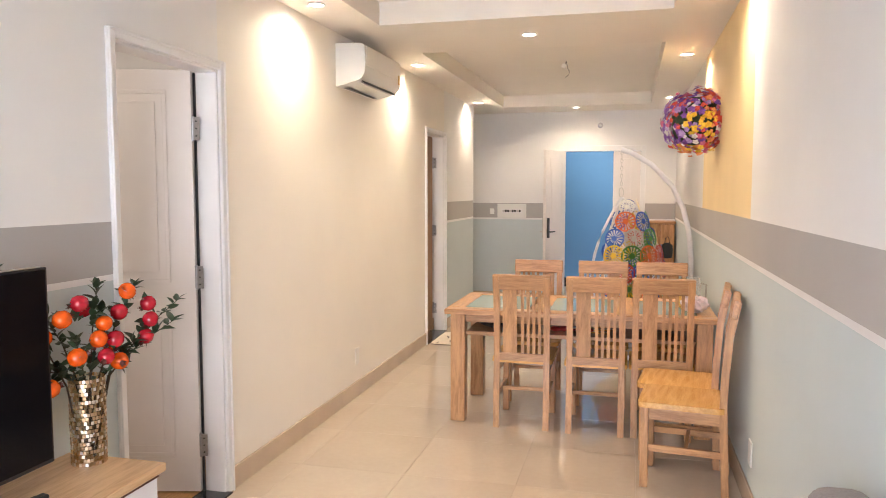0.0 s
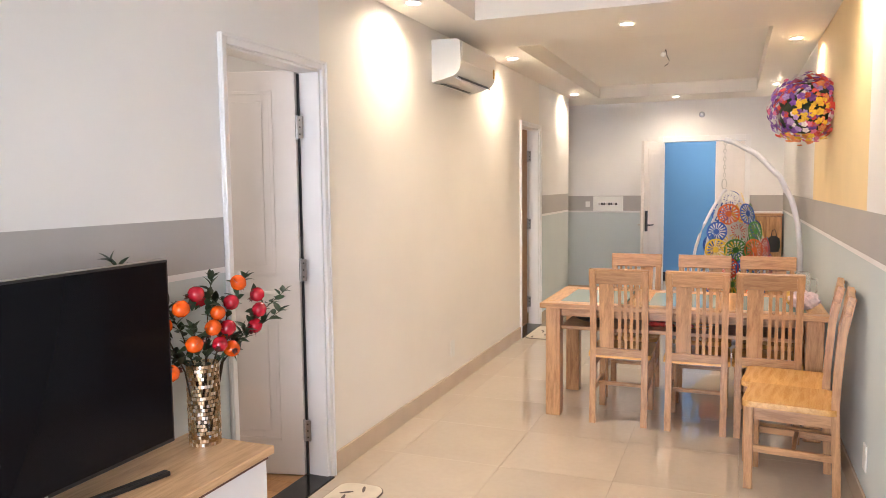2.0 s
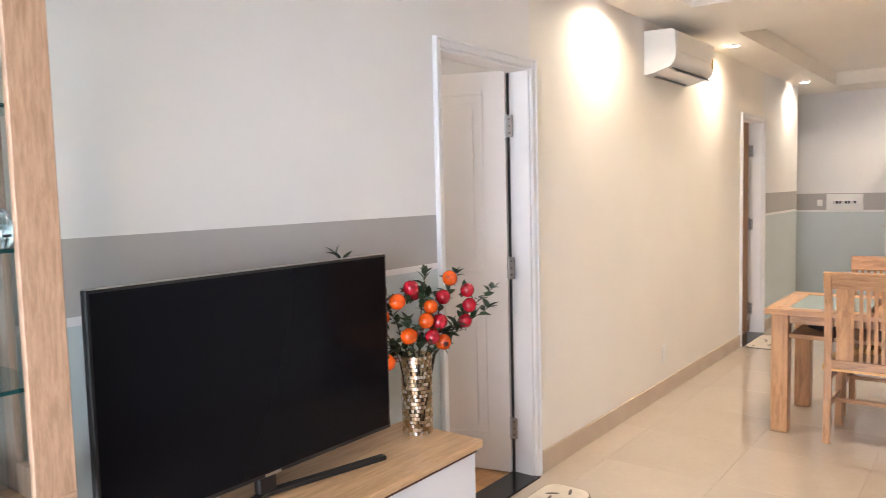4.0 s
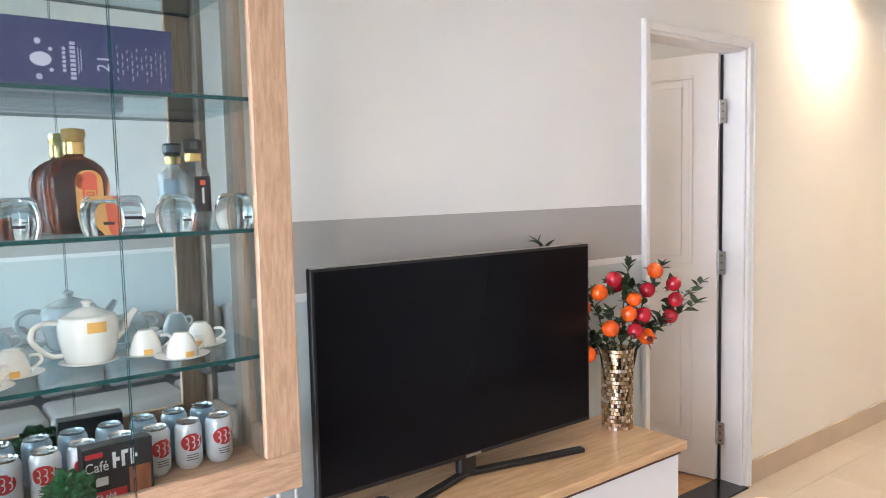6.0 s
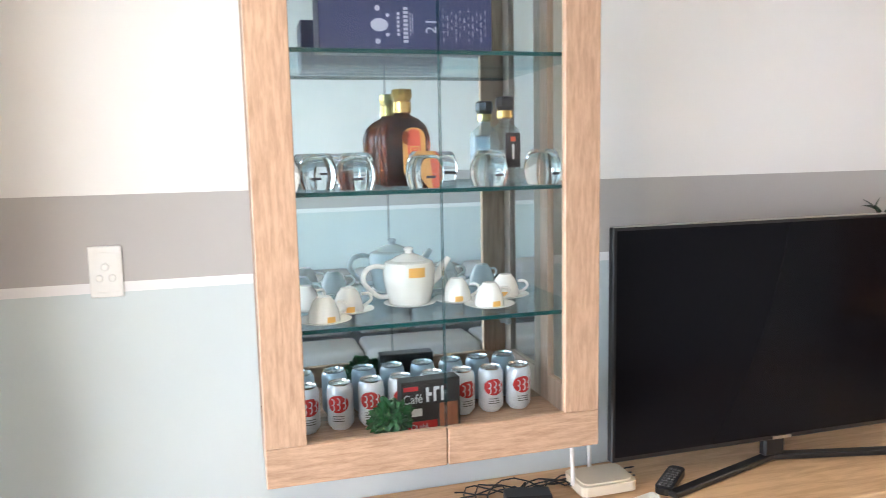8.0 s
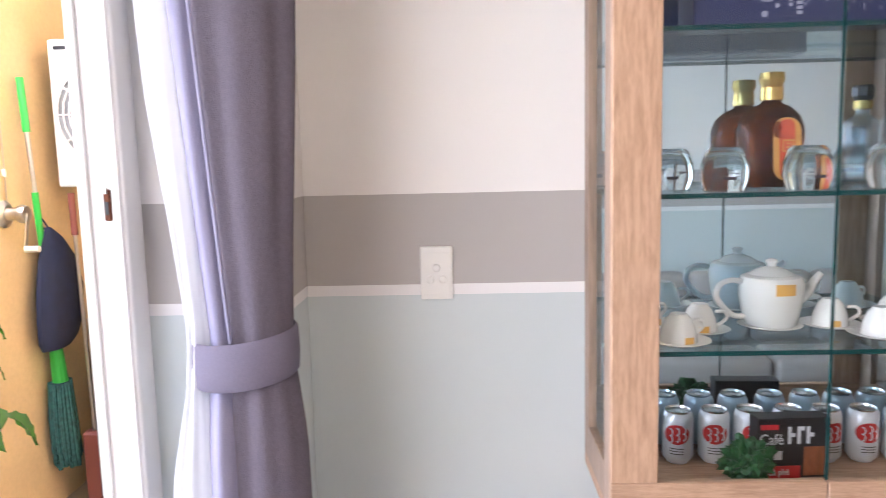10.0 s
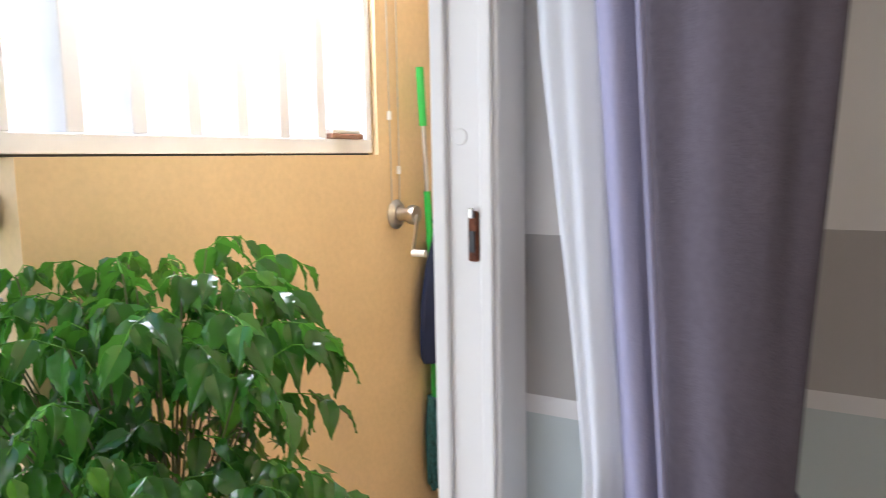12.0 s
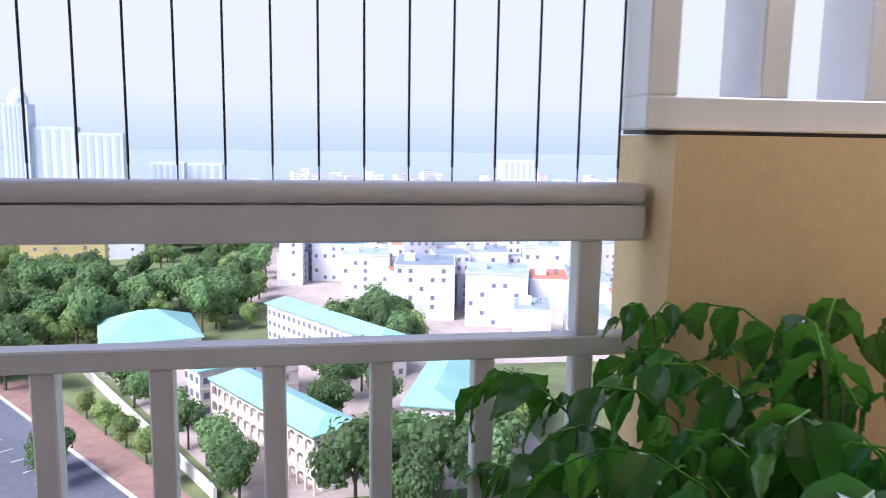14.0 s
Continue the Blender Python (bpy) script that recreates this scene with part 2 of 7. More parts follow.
def lathe(profile, steps=24, bm=None, at=(0, 0, 0), sx=1.0, sy=1.0):
    """Turn a profile of (radius, height) about z."""
    bm = bm or bmesh.new()
    rings = []
    for r, z in profile:
        if r < 1e-5:
            rings.append([bm.verts.new((at[0], at[1], at[2] + z))])
        else:
            rings.append([bm.verts.new((at[0] + sx * r * math.cos(2 * math.pi * k / steps), at[1] + sy * r * math.sin(2 * math.pi * k / steps), at[2] + z)) for k in range(steps)])
    for a, b in zip(rings, rings[1:]):
        for k in range(steps):
            j = (k + 1) % steps
            if len(a) == 1 and len(b) > 1:
                bm.faces.new((a[0], b[k], b[j]))
            elif len(b) == 1 and len(a) > 1:
                bm.faces.new((a[k], a[j], b[0]))
            elif len(a) > 1:
                bm.faces.new((a[k], a[j], b[j], b[k]))
    return bm


def tube(points, radius, sides=8, bm=None, taper=None, cap=True):
    """A round bar along points; taper gives the end radius."""
    bm = bm or bmesh.new()
    pts = [Vector(p) for p in points]
    rings = []
    for i, p in enumerate(pts):
        d = (pts[min(i + 1, len(pts) - 1)] - pts[max(i - 1, 0)]).normalized()
        side = d.cross(Vector((0.3, 0.2, 1)) if abs(d.z) < 0.9 else Vector((1, 0.1, 0))).normalized()
        up = d.cross(side).normalized()
        r = radius if taper is None else radius + (taper - radius) * i / max(1, len(pts) - 1)
        rings.append([bm.verts.new(p + r * (math.cos(2 * math.pi * k / sides) * side + math.sin(2 * math.pi * k / sides) * up)) for k in range(sides)])
    for a, b in zip(rings, rings[1:]):
        for k in range(sides):
            j = (k + 1) % sides
            bm.faces.new((a[k], a[j], b[j], b[k]))
    if cap:
        bm.faces.new(rings[0][::-1])
        bm.faces.new(rings[-1])
    return bm


def smooth_line(points, n=6):
    """A rounded line through the points."""
    p = [Vector(q) for q in points]
    p = [p[0] * 2 - p[1]] + p + [p[-1] * 2 - p[-2]]
    out = []
    for a, b, c, d in zip(p, p[1:], p[2:], p[3:]):
        for k in range(n):
            t = k / n
            out.append(0.5 * (2 * b + (c - a) * t + (2 * a - 5 * b + 4 * c - d) * t * t + (3 * b - a - 3 * c + d) * t ** 3))
    return out + [p[-2]]


def slab(poly, z0, z1, bm=None):
    """A flat prism over a polygon of (x, y)."""
    bm = bm or bmesh.new()
    lo = [bm.verts.new((x, y, z0)) for x, y in poly]
    hi = [bm.verts.new((x, y, z1)) for x, y in poly]
    bm.faces.new(lo[::-1])
    bm.faces.new(hi)
    for k in range(len(poly)):
        j = (k + 1) % len(poly)
        bm.faces.new((lo[k], lo[j], hi[j], hi[k]))
    return bm


def rounded(w, d, r, n=5):
    """Corner points of a rounded rectangle centred on the origin."""
    out = []
    for cx, cy, a0 in ((w / 2 - r, d / 2 - r, 0), (-w / 2 + r, d / 2 - r, 90), (-w / 2 + r, -d / 2 + r, 180), (w / 2 - r, -d / 2 + r, 270)):
        for k in range(n + 1):
            a = radians(a0 + 90 * k / n)
            out.append((cx + r * math.cos(a), cy + r * math.sin(a)))
    return out


def structure(name, bm, mat, label, category="", smooth=False):
    return tagged(part(name, bm, mat, smooth=smooth), label, category or name.split("_")[0], kind="structure")


def beam_between(a, b, w, d, bm=None, turn=0.0, bevel=0.0):
    """A rectangular bar from a to b."""
    a, b = Vector(a), Vector(b)
    q = (b - a).to_track_quat("Z", "Y").to_matrix().to_4x4()
    bm2 = box(-w / 2, -d / 2, 0, w / 2, d / 2, (b - a).length, bevel)
    bmesh.ops.transform(bm2, matrix=Matrix.Translation(a) @ q @ pose(0, 0, 0, 0, 0, turn), verts=bm2.verts)
    if bm is None:
        return bm2
    me = bpy.data.meshes.new("tmp")
    bm2.to_mesh(me)
    bm2.free()
    bm.from_mesh(me)
    bpy.data.meshes.remove(me)
    return bm


# ---- plan ----
WX, RX = -2.2, 0.31          # the long walls
YF, YE = 10.3, 9.4           # far wall, end of the long wall with the doors
YS = -0.74                   # wall with the balcony opening
CZ, TZ = 2.575, 2.72         # ceiling edge, tray
S_TOP, S_LINE, S_BOT = 1.395, 1.192, 1.168

# ---- the large structure ----
PAINT = [M["wall"], M["grey_band"], M["blue_paint"], M["yellow_paint"], M["cream"], M["white_trim"]]


def painted(name, pieces, label):
    """A wall out of boxes, each with the paint of its band."""
    bm = bmesh.new()
    for b, k in pieces:
        first = len(bm.faces)
        box(*b, bm=bm)
        bm.faces.ensure_lookup_table()
        for f in bm.faces[first:]:
            f.material_index = k
    return structure(name, bm, PAINT, label, "wall")


def bands(x0, y0, x1, y1, dz=0.0, z1=TZ + 0.1):
    a, b, c = S_TOP + dz, S_LINE + dz, S_BOT + dz
    return [((x0, y0, a, x1, y1, z1), 0), ((x0, y0, b, x1, y1, a), 1), ((x0, y0, c, x1, y1, b), 5), ((x0, y0, 0, x1, y1, c), 2)]


TOP = TZ + 0.1
D1A, D1B, D2A, D2B, DZ = 2.685, 3.44, 7.16, 7.89, 2.10
pieces = bands(WX - 0.11, -0.44, WX, D1A)
pieces += [((WX - 0.11, D1A, DZ, WX, D1B, TOP), 0), ((WX - 0.11, D1B, 0, WX, D2A, TOP), 4), ((WX - 0.11, D2A, DZ, WX, D2B, TOP), 4)]
pieces += bands(WX - 0.11, D2B, WX, YE)
painted("wall_west", pieces, "long white wall with a grey band and pale blue dado")
painted("wall_pier", bands(WX - 0.3, YS - 0.001, -2.02, -0.441), "white wall pier beside the balcony opening")
ya, yb = 4.10, 6.59
pieces = [p for a, b in ((YS - 0.2, ya), (yb, YF + 0.1)) for p in bands(RX, a, RX + 0.12, b, -0.02)]
pieces += [(p[0], 3 if k == 0 else p[1]) for k, p in enumerate(bands(RX, ya, RX + 0.12, yb, -0.02))]
painted("wall_east", pieces, "long white wall with a yellow panel above a grey band")
MX0, MX1 = -1.145, -0.125
pieces = bands(-3.4, YF, MX0, YF + 0.15, -0.045) + bands(MX1, YF, RX, YF + 0.15, -0.045) + [((MX0, YF, 2.06, MX1, YF + 0.15, TOP), 0)]
painted("wall_north", pieces, "white entrance wall with a grey band and pale blue dado")
painted("wall_foyer", bands(-3.52, YE - 0.2, -3.4, YF + 0.15) + bands(-3.4, YE - 0.12, WX - 0.112, YE), "white wall at the side of the entrance")
painted("wall_south", [((-0.02, YS - 0.14, 0, RX, YS, TOP), 0), ((-2.02, YS - 0.14, 2.38, -0.02, YS, TOP), 0)], "white wall over the balcony opening")

# ceiling with two trays
bm = bmesh.new()
TX0, TX1 = -1.85, -0.04
for b in ((-3.5, YS - 0.14, TX0, YF + 0.2), (TX1, YS - 0.14, RX + 0.1, YF + 0.2), (TX0, YS - 0.14, TX1, 0.5), (TX0, 4.8, TX1, 5.79), (TX0, 9.6, TX1, YF + 0.2)):
    box(b[0], b[1], CZ, b[2], b[3], TZ, bm=bm)
box(-3.5, YS - 0.14, TZ, RX + 0.12, YF + 0.2, TZ + 0.12, bm=bm)
structure("ceiling", bm, M["ceiling"], "white plaster ceiling with two recessed trays", "ceiling")

# floor bed under the tiles
structure("floor", box(-3.5, YS - 0.14, -0.15, RX + 0.12, YF + 0.2, -0.004), M["grout"], "beige grout bed of the polished tile floor", "floor")
floor = bpy.data.objects["floor"]


def skirting(name, boxes, label="low beige tile skirting"):
    bm = bmesh.new()
    for b in boxes:
        box(*b, bevel=0.002, bm=bm)
    return structure(name, bm, M["skirting"], label, "baseboard")


SK = 0.115
skirting("baseboard_west", [(WX, D1B + 0.036, 0, WX + 0.012, D2A - 0.036, SK), (WX, D2B + 0.036, 0, WX + 0.012, YE, SK), (WX, 0.3, 0, WX + 0.012, D1A - 0.036, SK)])
skirting("baseboard_east", [(RX - 0.012, YS, 0, RX, YF, SK)])
skirting("baseboard_north", [(-3.4, YF - 0.012, 0, MX0 - 0.06, YF, SK), (MX1 + 0.06, YF - 0.012, 0, RX - 0.013, YF, SK)])


def door_frame(y0, y1, z1, name, label):
    """Casing and jamb lining of a doorway in the long wall."""
    th = structure(name, box(WX - 0.112, y0 - 0.004, 0, WX - 0.001, y0 + 0.018, z1), M["white_trim"], label, "door frame")
    for n, b in (("jamb", (WX - 0.112, y1 - 0.018, 0, WX - 0.001, y1 + 0.004, z1)), ("head_jamb", (WX - 0.112, y0 + 0.018, z1 - 0.018, WX - 0.001, y1 - 0.018, z1 + 0.004)),
                 ("casing", (WX - 0.001, y0 - 0.035, 0, WX + 0.016, y0 + 0.006, z1 + 0.035)), ("casing", (WX - 0.001, y1 - 0.006, 0, WX + 0.016, y1 + 0.035, z1 + 0.035)),
                 ("casing", (WX - 0.001, y0 + 0.006, z1 - 0.006, WX + 0.016, y1 - 0.006, z1 + 0.035)),
                 ("casing_bead", (WX + 0.016, y1 + 0.023, 0, WX + 0.024, y1 + 0.035, z1 + 0.035)), ("casing_bead", (WX + 0.016, y0 - 0.035, 0, WX + 0.024, y0 - 0.023, z1 + 0.035)),
                 ("casing_bead", (WX + 0.016, y0 - 0.023, z1 + 0.023, WX + 0.024, y1 + 0.023, z1 + 0.035))):
        part(n, box(*b, bevel=0.003), M["white_trim"], th)
    return th


def panel_leaf(w, h, mat, hand=1, t=0.038):
    """Door leaf with raised panels: hinge edge on x=0, the leaf along +x, thickness about y=0."""
    bm = box(0, -t / 2, 0, w, t / 2, h, 0.002)
    for z0, z1 in ((0.18, 0.97), (1.05, h - 0.095)):
        for side in (-1, 1):
            y = side * t / 2
            a, b = 0.12, w - 0.12
            for q in ((a, z0, b, z0 + 0.02), (a, z1 - 0.02, b, z1), (a, z0 + 0.02, a + 0.02, z1 - 0.02), (b - 0.02, z0 + 0.02, b, z1 - 0.02)):
                box(q[0], y, q[1], q[2], y + side * 0.0035, q[3], 0.0025, bm=bm)
            box(a + 0.055, y, z0 + 0.055, b - 0.055, y + side * 0.003, z1 - 0.055, 0.0028, bm=bm)
    return bm


def hinge(parent, m, label="steel butt hinge"):
    ob = part("hinge", box(-0.036, -0.003, -0.055, -0.004, 0.003, 0.055, 0.001), M["hinge_steel"], parent, label, m=m)
    part("hinge_leaf", box(0.004, -0.003, -0.055, 0.036, 0.003, 0.055, 0.001), M["hinge_steel"], ob)
    part("hinge_pin", tube([(0, 0, -0.06), (0, 0, 0.06)], 0.007, 10), M["hinge_steel"], ob)
    for s in (-1, 1):
        for z in (-0.035, 0, 0.035):
            part("screw", tube([(s * 0.02, -0.005, z), (s * 0.02, 0.005, z)], 0.0045, 8), M["black"], ob)
    return ob


fr1 = door_frame(D1A, D1B, DZ, "door_1", "white moulded door frame of the near room")
# black strip in place of the shade in the gap beside the leaf
part("gasket", box(WX - 0.122, D1B - 0.029, 0.012, WX - 0.1125, D1B - 0.0185, DZ - 0.02), M["black"], fr1, "dark strip standing for the shaded hinge gap")
door_frame(D2A, D2B, DZ, "door_2", "white moulded door frame of the further room")
for ya, mat, ang, name, label in ((D1B, M["door"], 194, "door_leaf", "white panelled door standing open inwards"), (D2B, M["shaded_door"], 200, "door_leaf", "white panelled door toned as in shade, standing open inwards")):
    leaf = thing(name, label, "door", pose(WX - 0.125, ya - 0.03, 0.012, 0, 0, ang))
    part("leaf", panel_leaf(0.70, DZ - 0.018, mat), mat, leaf)
    for z in (0.24, 1.08, 1.80):
        hinge(leaf, pose(-0.006, 0.018, z, 0, 0, -14))
structure("threshold_1", box(WX - 0.13, D1A, -0.1, WX + 0.03, D1B, 0.008, 0.003), M["black_stone"], "polished black granite door sill", "sill")
structure("threshold_2", box(WX - 0.13, D2A, -0.1, WX + 0.03, D2B, 0.008, 0.003), M["black_stone"], "polished black granite door sill", "sill")
# rooms behind the two doors
for k, (a, b) in enumerate(((2.1, 4.2), (6.6, 8.6))):
    bm = bmesh.new()
    box(-4.6, a - 0.1, 0, -4.5, b + 0.1, 2.6, bm=bm)
    box(-4.5, a - 0.1, 0, WX - 0.112, a, 2.6, bm=bm)
    box(-4.5, b, 0, WX - 0.112, b + 0.1, 2.6, bm=bm)
    box(-4.6, a - 0.1, 2.6, WX - 0.112, b + 0.1, 2.7, bm=bm)
    structure("wall_room_%d" % (k + 1), bm, M["wall"], "plain white walls of the side room", "wall")
    rf = structure("floor_room_%d" % (k + 1), box(-4.6, a - 0.1, -0.1, WX - 0.13, b + 0.1, -0.012), M["parquet"], "orange wooden floor of the side room", "floor")
    for j in range(int((b - a) / 0.12)):
        part("plank", box(-4.5, a + 0.12 * j + 0.001, -0.012, WX - 0.131, a + 0.12 * j + 0.119, 0.003, 0.001), M["parquet"], rf)

# unseen area lamps added to brighten the open door leaves
for k, yy in enumerate((2.5, 6.9)):
    rl = lamp('side_room_light', 'AREA', look((-3.5, yy + 0.2, 2.5), (-3.0, yy + 0.6, 0)), (2.0, 1.2)[k], (1, 0.88, 0.72))
    rl.data.size = 0.5
# main entrance: frame, open leaf, fixed side leaf, corridor
ent = structure("door_3", box(MX0 - 0.05, YF - 0.014, 0, MX0 + 0.012, YF + 0.152, 2.115, 0.003), M["white_trim"], "white frame of the entrance double door", "door frame")
part("frame_post", box(MX1 - 0.012, YF - 0.014, 0, MX1 + 0.05, YF + 0.152, 2.115, 0.003), M["white_trim"], ent)
part("frame_head", box(MX0 + 0.012, YF - 0.014, 2.048, MX1 - 0.012, YF + 0.152, 2.115, 0.003), M["white_trim"], ent)
leaf = thing("entrance_leaf", "white panelled entrance door standing open inwards", "door", pose(MX0 + 0.014, YF - 0.01, 0.01, 0, 0, 253))
part("leaf", panel_leaf(0.66, 2.03, M["door"]), M["door"], leaf)
lk = part("lock_plate", box(0.585, 0.02, 0.9, 0.63, 0.045, 1.16, 0.008, 2), M["black"], leaf, "black electronic lock plate")
part("lever", tube([(0.607, 0.045, 0.98), (0.607, 0.075, 0.98), (0.50, 0.078, 0.98)], 0.009, 8), M["black"], lk)
lk = part("lock_plate", box(0.585, -0.045, 0.9, 0.63, -0.02, 1.16, 0.008, 2), M["chrome"], leaf)
part("lever", tube([(0.607, -0.045, 0.98), (0.607, -0.075, 0.98), (0.50, -0.078, 0.98)], 0.009, 8), M["chrome"], lk)
fixed = thing("side_leaf", "white panelled fixed side leaf of the entrance", "door", pose(MX1 - 0.014, YF + 0.03, 0.01, 0, 0, 180))
part("leaf", panel_leaf(0.35, 2.03, M["door"]), M["door"], fixed)
M["corridor_blue"] = material("corridor_blue_paint", (0.115, 0.255, 0.44), 0.6, stain=0.06, stain_scale=1.2)
structure("wall_corridor", box(-3.4, 12.0, 0, 2.0, 12.1, 2.9), M["corridor_blue"], "saturated blue wall of the corridor", "wall")
bm = box(-3.5, YF + 0.15, 2.6, 2.1, 12.1, 2.7)
box(-3.5, YF + 0.15, 0, -3.4, 12.0, 2.6, bm=bm)
box(2.0, YF + 0.15, 0, 2.1, 12.0, 2.6, bm=bm)
structure("corridor_shell", bm, M["wall"], "plain corridor end walls and ceiling", "wall")
structure("floor_corridor", box(-3.5, YF + 0.2, -0.15, 2.1, 12.1, 0.0), M["skirting"], "tiled corridor floor", "floor")
structure("baseboard_corridor", box(-3.4, 11.985, 0, 2.0, 12.0, 0.14), M["black_stone"], "dark stone corridor skirting", "baseboard")
# unseen lamp added to brighten the blue corridor wall
cl = lamp("corridor_light", "AREA", look((-0.8, 11.2, 2.55), (-0.8, 11.2, 0)), 2.1, (1.0, 0.96, 0.9))
cl.data.size = 0.6

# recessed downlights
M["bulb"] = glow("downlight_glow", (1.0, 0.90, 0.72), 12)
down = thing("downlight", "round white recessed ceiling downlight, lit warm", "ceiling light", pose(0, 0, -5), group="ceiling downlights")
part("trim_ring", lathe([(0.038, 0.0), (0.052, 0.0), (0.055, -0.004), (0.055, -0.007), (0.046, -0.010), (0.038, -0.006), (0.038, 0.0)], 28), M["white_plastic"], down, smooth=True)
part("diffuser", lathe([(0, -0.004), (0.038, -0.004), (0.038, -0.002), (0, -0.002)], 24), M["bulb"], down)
# (-0.95, 0.02) is an unseen lamp, added to warm the wall by the curtain
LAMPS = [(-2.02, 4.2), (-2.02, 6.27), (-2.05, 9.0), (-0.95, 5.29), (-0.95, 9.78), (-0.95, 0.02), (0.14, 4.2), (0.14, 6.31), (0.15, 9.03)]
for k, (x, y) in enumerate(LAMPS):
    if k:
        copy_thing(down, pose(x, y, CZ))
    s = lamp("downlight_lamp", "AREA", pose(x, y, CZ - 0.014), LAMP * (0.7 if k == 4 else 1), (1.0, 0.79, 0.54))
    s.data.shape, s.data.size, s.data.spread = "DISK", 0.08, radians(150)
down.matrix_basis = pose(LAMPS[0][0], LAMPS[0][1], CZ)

# ---- balcony structure ----
BX0, BX1, BY = -4.3, 1.6, -2.03
# floor stays out of view; its pale finish bounces light onto the walls
structure("balcony_floor", box(BX0, -2.25, -0.2, BX1, YS - 0.14, -0.03), M["tile"], "pale tiled balcony floor", "floor")
structure("balcony_ceiling", box(BX0 - 0.1, -2.25, 2.62, BX1 + 0.1, YS - 0.14, 2.8), M["ceiling"], "plain balcony soffit", "ceiling")
bm = box(BX0, -2.14, -0.03, -2.06, -1.94, 1.512)
box(BX0, -2.14, 1.512, -3.36, -1.94, 2.62, bm=bm)
box(-3.36, -2.14, 2.45, -2.06, -1.94, 2.62, bm=bm)
structure("balcony_wall", bm, M["ochre"], "ochre painted balcony wall with a barred opening", "wall")
for k, b in enumerate(((BX0 - 0.12, -2.14, BX0, YS), (BX0, -0.811, -2.021, -0.743), (RX, YS - 0.26, BX1, YS - 0.141), (BX1, -2.14, BX1 + 0.12, YS - 0.14))):
    structure("wall_balcony_%d" % (k + 1), box(b[0], b[1], -0.03, b[2], b[3], 2.62), M["ochre"], "ochre painted outer wall on the balcony", "wall")

# frame of the balcony opening
fr = structure("door_4", box(-2.02, -0.812, 0, -1.945, -0.722, 2.38, 0.006, 2), M["white_trim"], "white frame of the balcony opening", "door frame")
part("frame_rib", box(-1.945, -0.808, 0, -1.937, -0.788, 2.29, 0.003, 2), M["white_trim"], fr)
part("frame_rib", box(-1.945, -0.745, 0, -1.939, -0.728, 2.29, 0.003, 2), M["white_trim"], fr)
part("frame_head", box(-1.945, -0.835, 2.30, -0.03, -0.742, 2.38, 0.006), M["white_trim"], fr)
part("frame_post", box(-0.09, -0.835, 0, -0.02, -0.742, 2.30, 0.006), M["white_trim"], fr)
M["rust"] = material("rusty_steel", (0.20, 0.07, 0.035), 0.8, 0.4, grain=0.6, grain_scale=150)
part("cover_disc", lathe([(0, 0), (0.010, 0), (0.010, 0.0008), (0.009, 0.0015), (0, 0.0015)], 20), M["white_trim"], fr, m=pose(-1.945, -0.772, 1.514, 0, 90, 0))
sp = part("strike_plate", box(-1.945, -0.760, 1.369, -1.938, -0.747, 1.428, 0.002), M["rust"], fr, "rusty steel strike plate")
part("strike_slot", box(-1.938, -0.757, 1.38, -1.936, -0.750, 1.405), M["black"], sp)
part("strike_clip", box(-1.938, -0.756, 1.42, -1.932, -0.750, 1.432, 0.001), M["chrome"], sp)

# ---- railing ----
rail = thing("railing", "white painted steel balcony railing with wide handrail", "railing")
part("handrail", box(-2.05, BY - 0.035, 1.408, BX1, BY + 0.035, 1.439, 0.012, 3), M["white_steel"], rail, smooth=True)
part("top_beam", box(-2.05, BY - 0.03, 1.353, BX1, BY + 0.03, 1.4065, 0.003), M["white_steel"], rail)
part("middle_rail", box(-2.05, BY - 0.02, 1.172, BX1, BY + 0.02, 1.204, 0.003), M["white_steel"], rail)
part("bottom_rail", box(-2.05, BY - 0.02, 0.10, BX1, BY + 0.02, 0.13, 0.003), M["white_steel"], rail)
for k in range(23):
    x = -1.965 + 0.1565 * k
    part("baluster", box(x - 0.0165, BY - 0.0165, 0.13, x + 0.0165, BY + 0.0165, 1.172, 0.003), M["white_steel"], rail)
for x in (-1.968, -0.4, 1.15):
    part("post", box(x - 0.019, BY - 0.019, 1.204, x + 0.019, BY + 0.019, 1.353, 0.003), M["white_steel"], rail)
wires = thing("safety_cables", "taut black steel safety cables above the railing", "cable")
for k in range(56):
    x = -2.013 + 0.0643 * k
    part("wire", tube([(x, BY, 1.436), (x, BY, 1.47 + 0.09 * random.random())], 0.0011, 6), M["cable"], wires)
    part("wire", tube([(x, BY, 1.46), (x, BY, 2.62)], 0.0019, 6), M["cable"], wires)

# grille over the ochre wall
gr = thing("window_grille", "white painted steel fin grille in the wall opening", "grille")
GY = -1.955
part("frame_bottom", box(-3.345, GY - 0.10, 1.5185, -2.021, GY, 1.567, 0.003), M["grille_paint"], gr)
# black fill that paints the shadow line below the frame
part("sealant_strip", box(-3.34, GY - 0.09, 1.5125, -2.025, GY - 0.014, 1.5182), M["black"], gr, "dark strip standing for the shadow gap")
part("frame_top", box(-3.345, GY - 0.06, 2.40, -2.021, GY, 2.449, 0.003), M["grille_paint"], gr)
part("frame_side", box(-2.067, GY - 0.10, 1.567, -2.021, GY, 2.40, 0.003), M["grille_paint"], gr)
part("frame_side", box(-3.345, GY - 0.15, 1.567, -3.31, GY, 2.40, 0.003), M["grille_paint"], gr)
for k in range(6):
    x = -2.219 - 0.172 * k
    part("fin", box(x - 0.023, GY - 0.12, 1.567, x + 0.023, GY - 0.004, 2.40, 0.003), M["grille_paint"], gr)

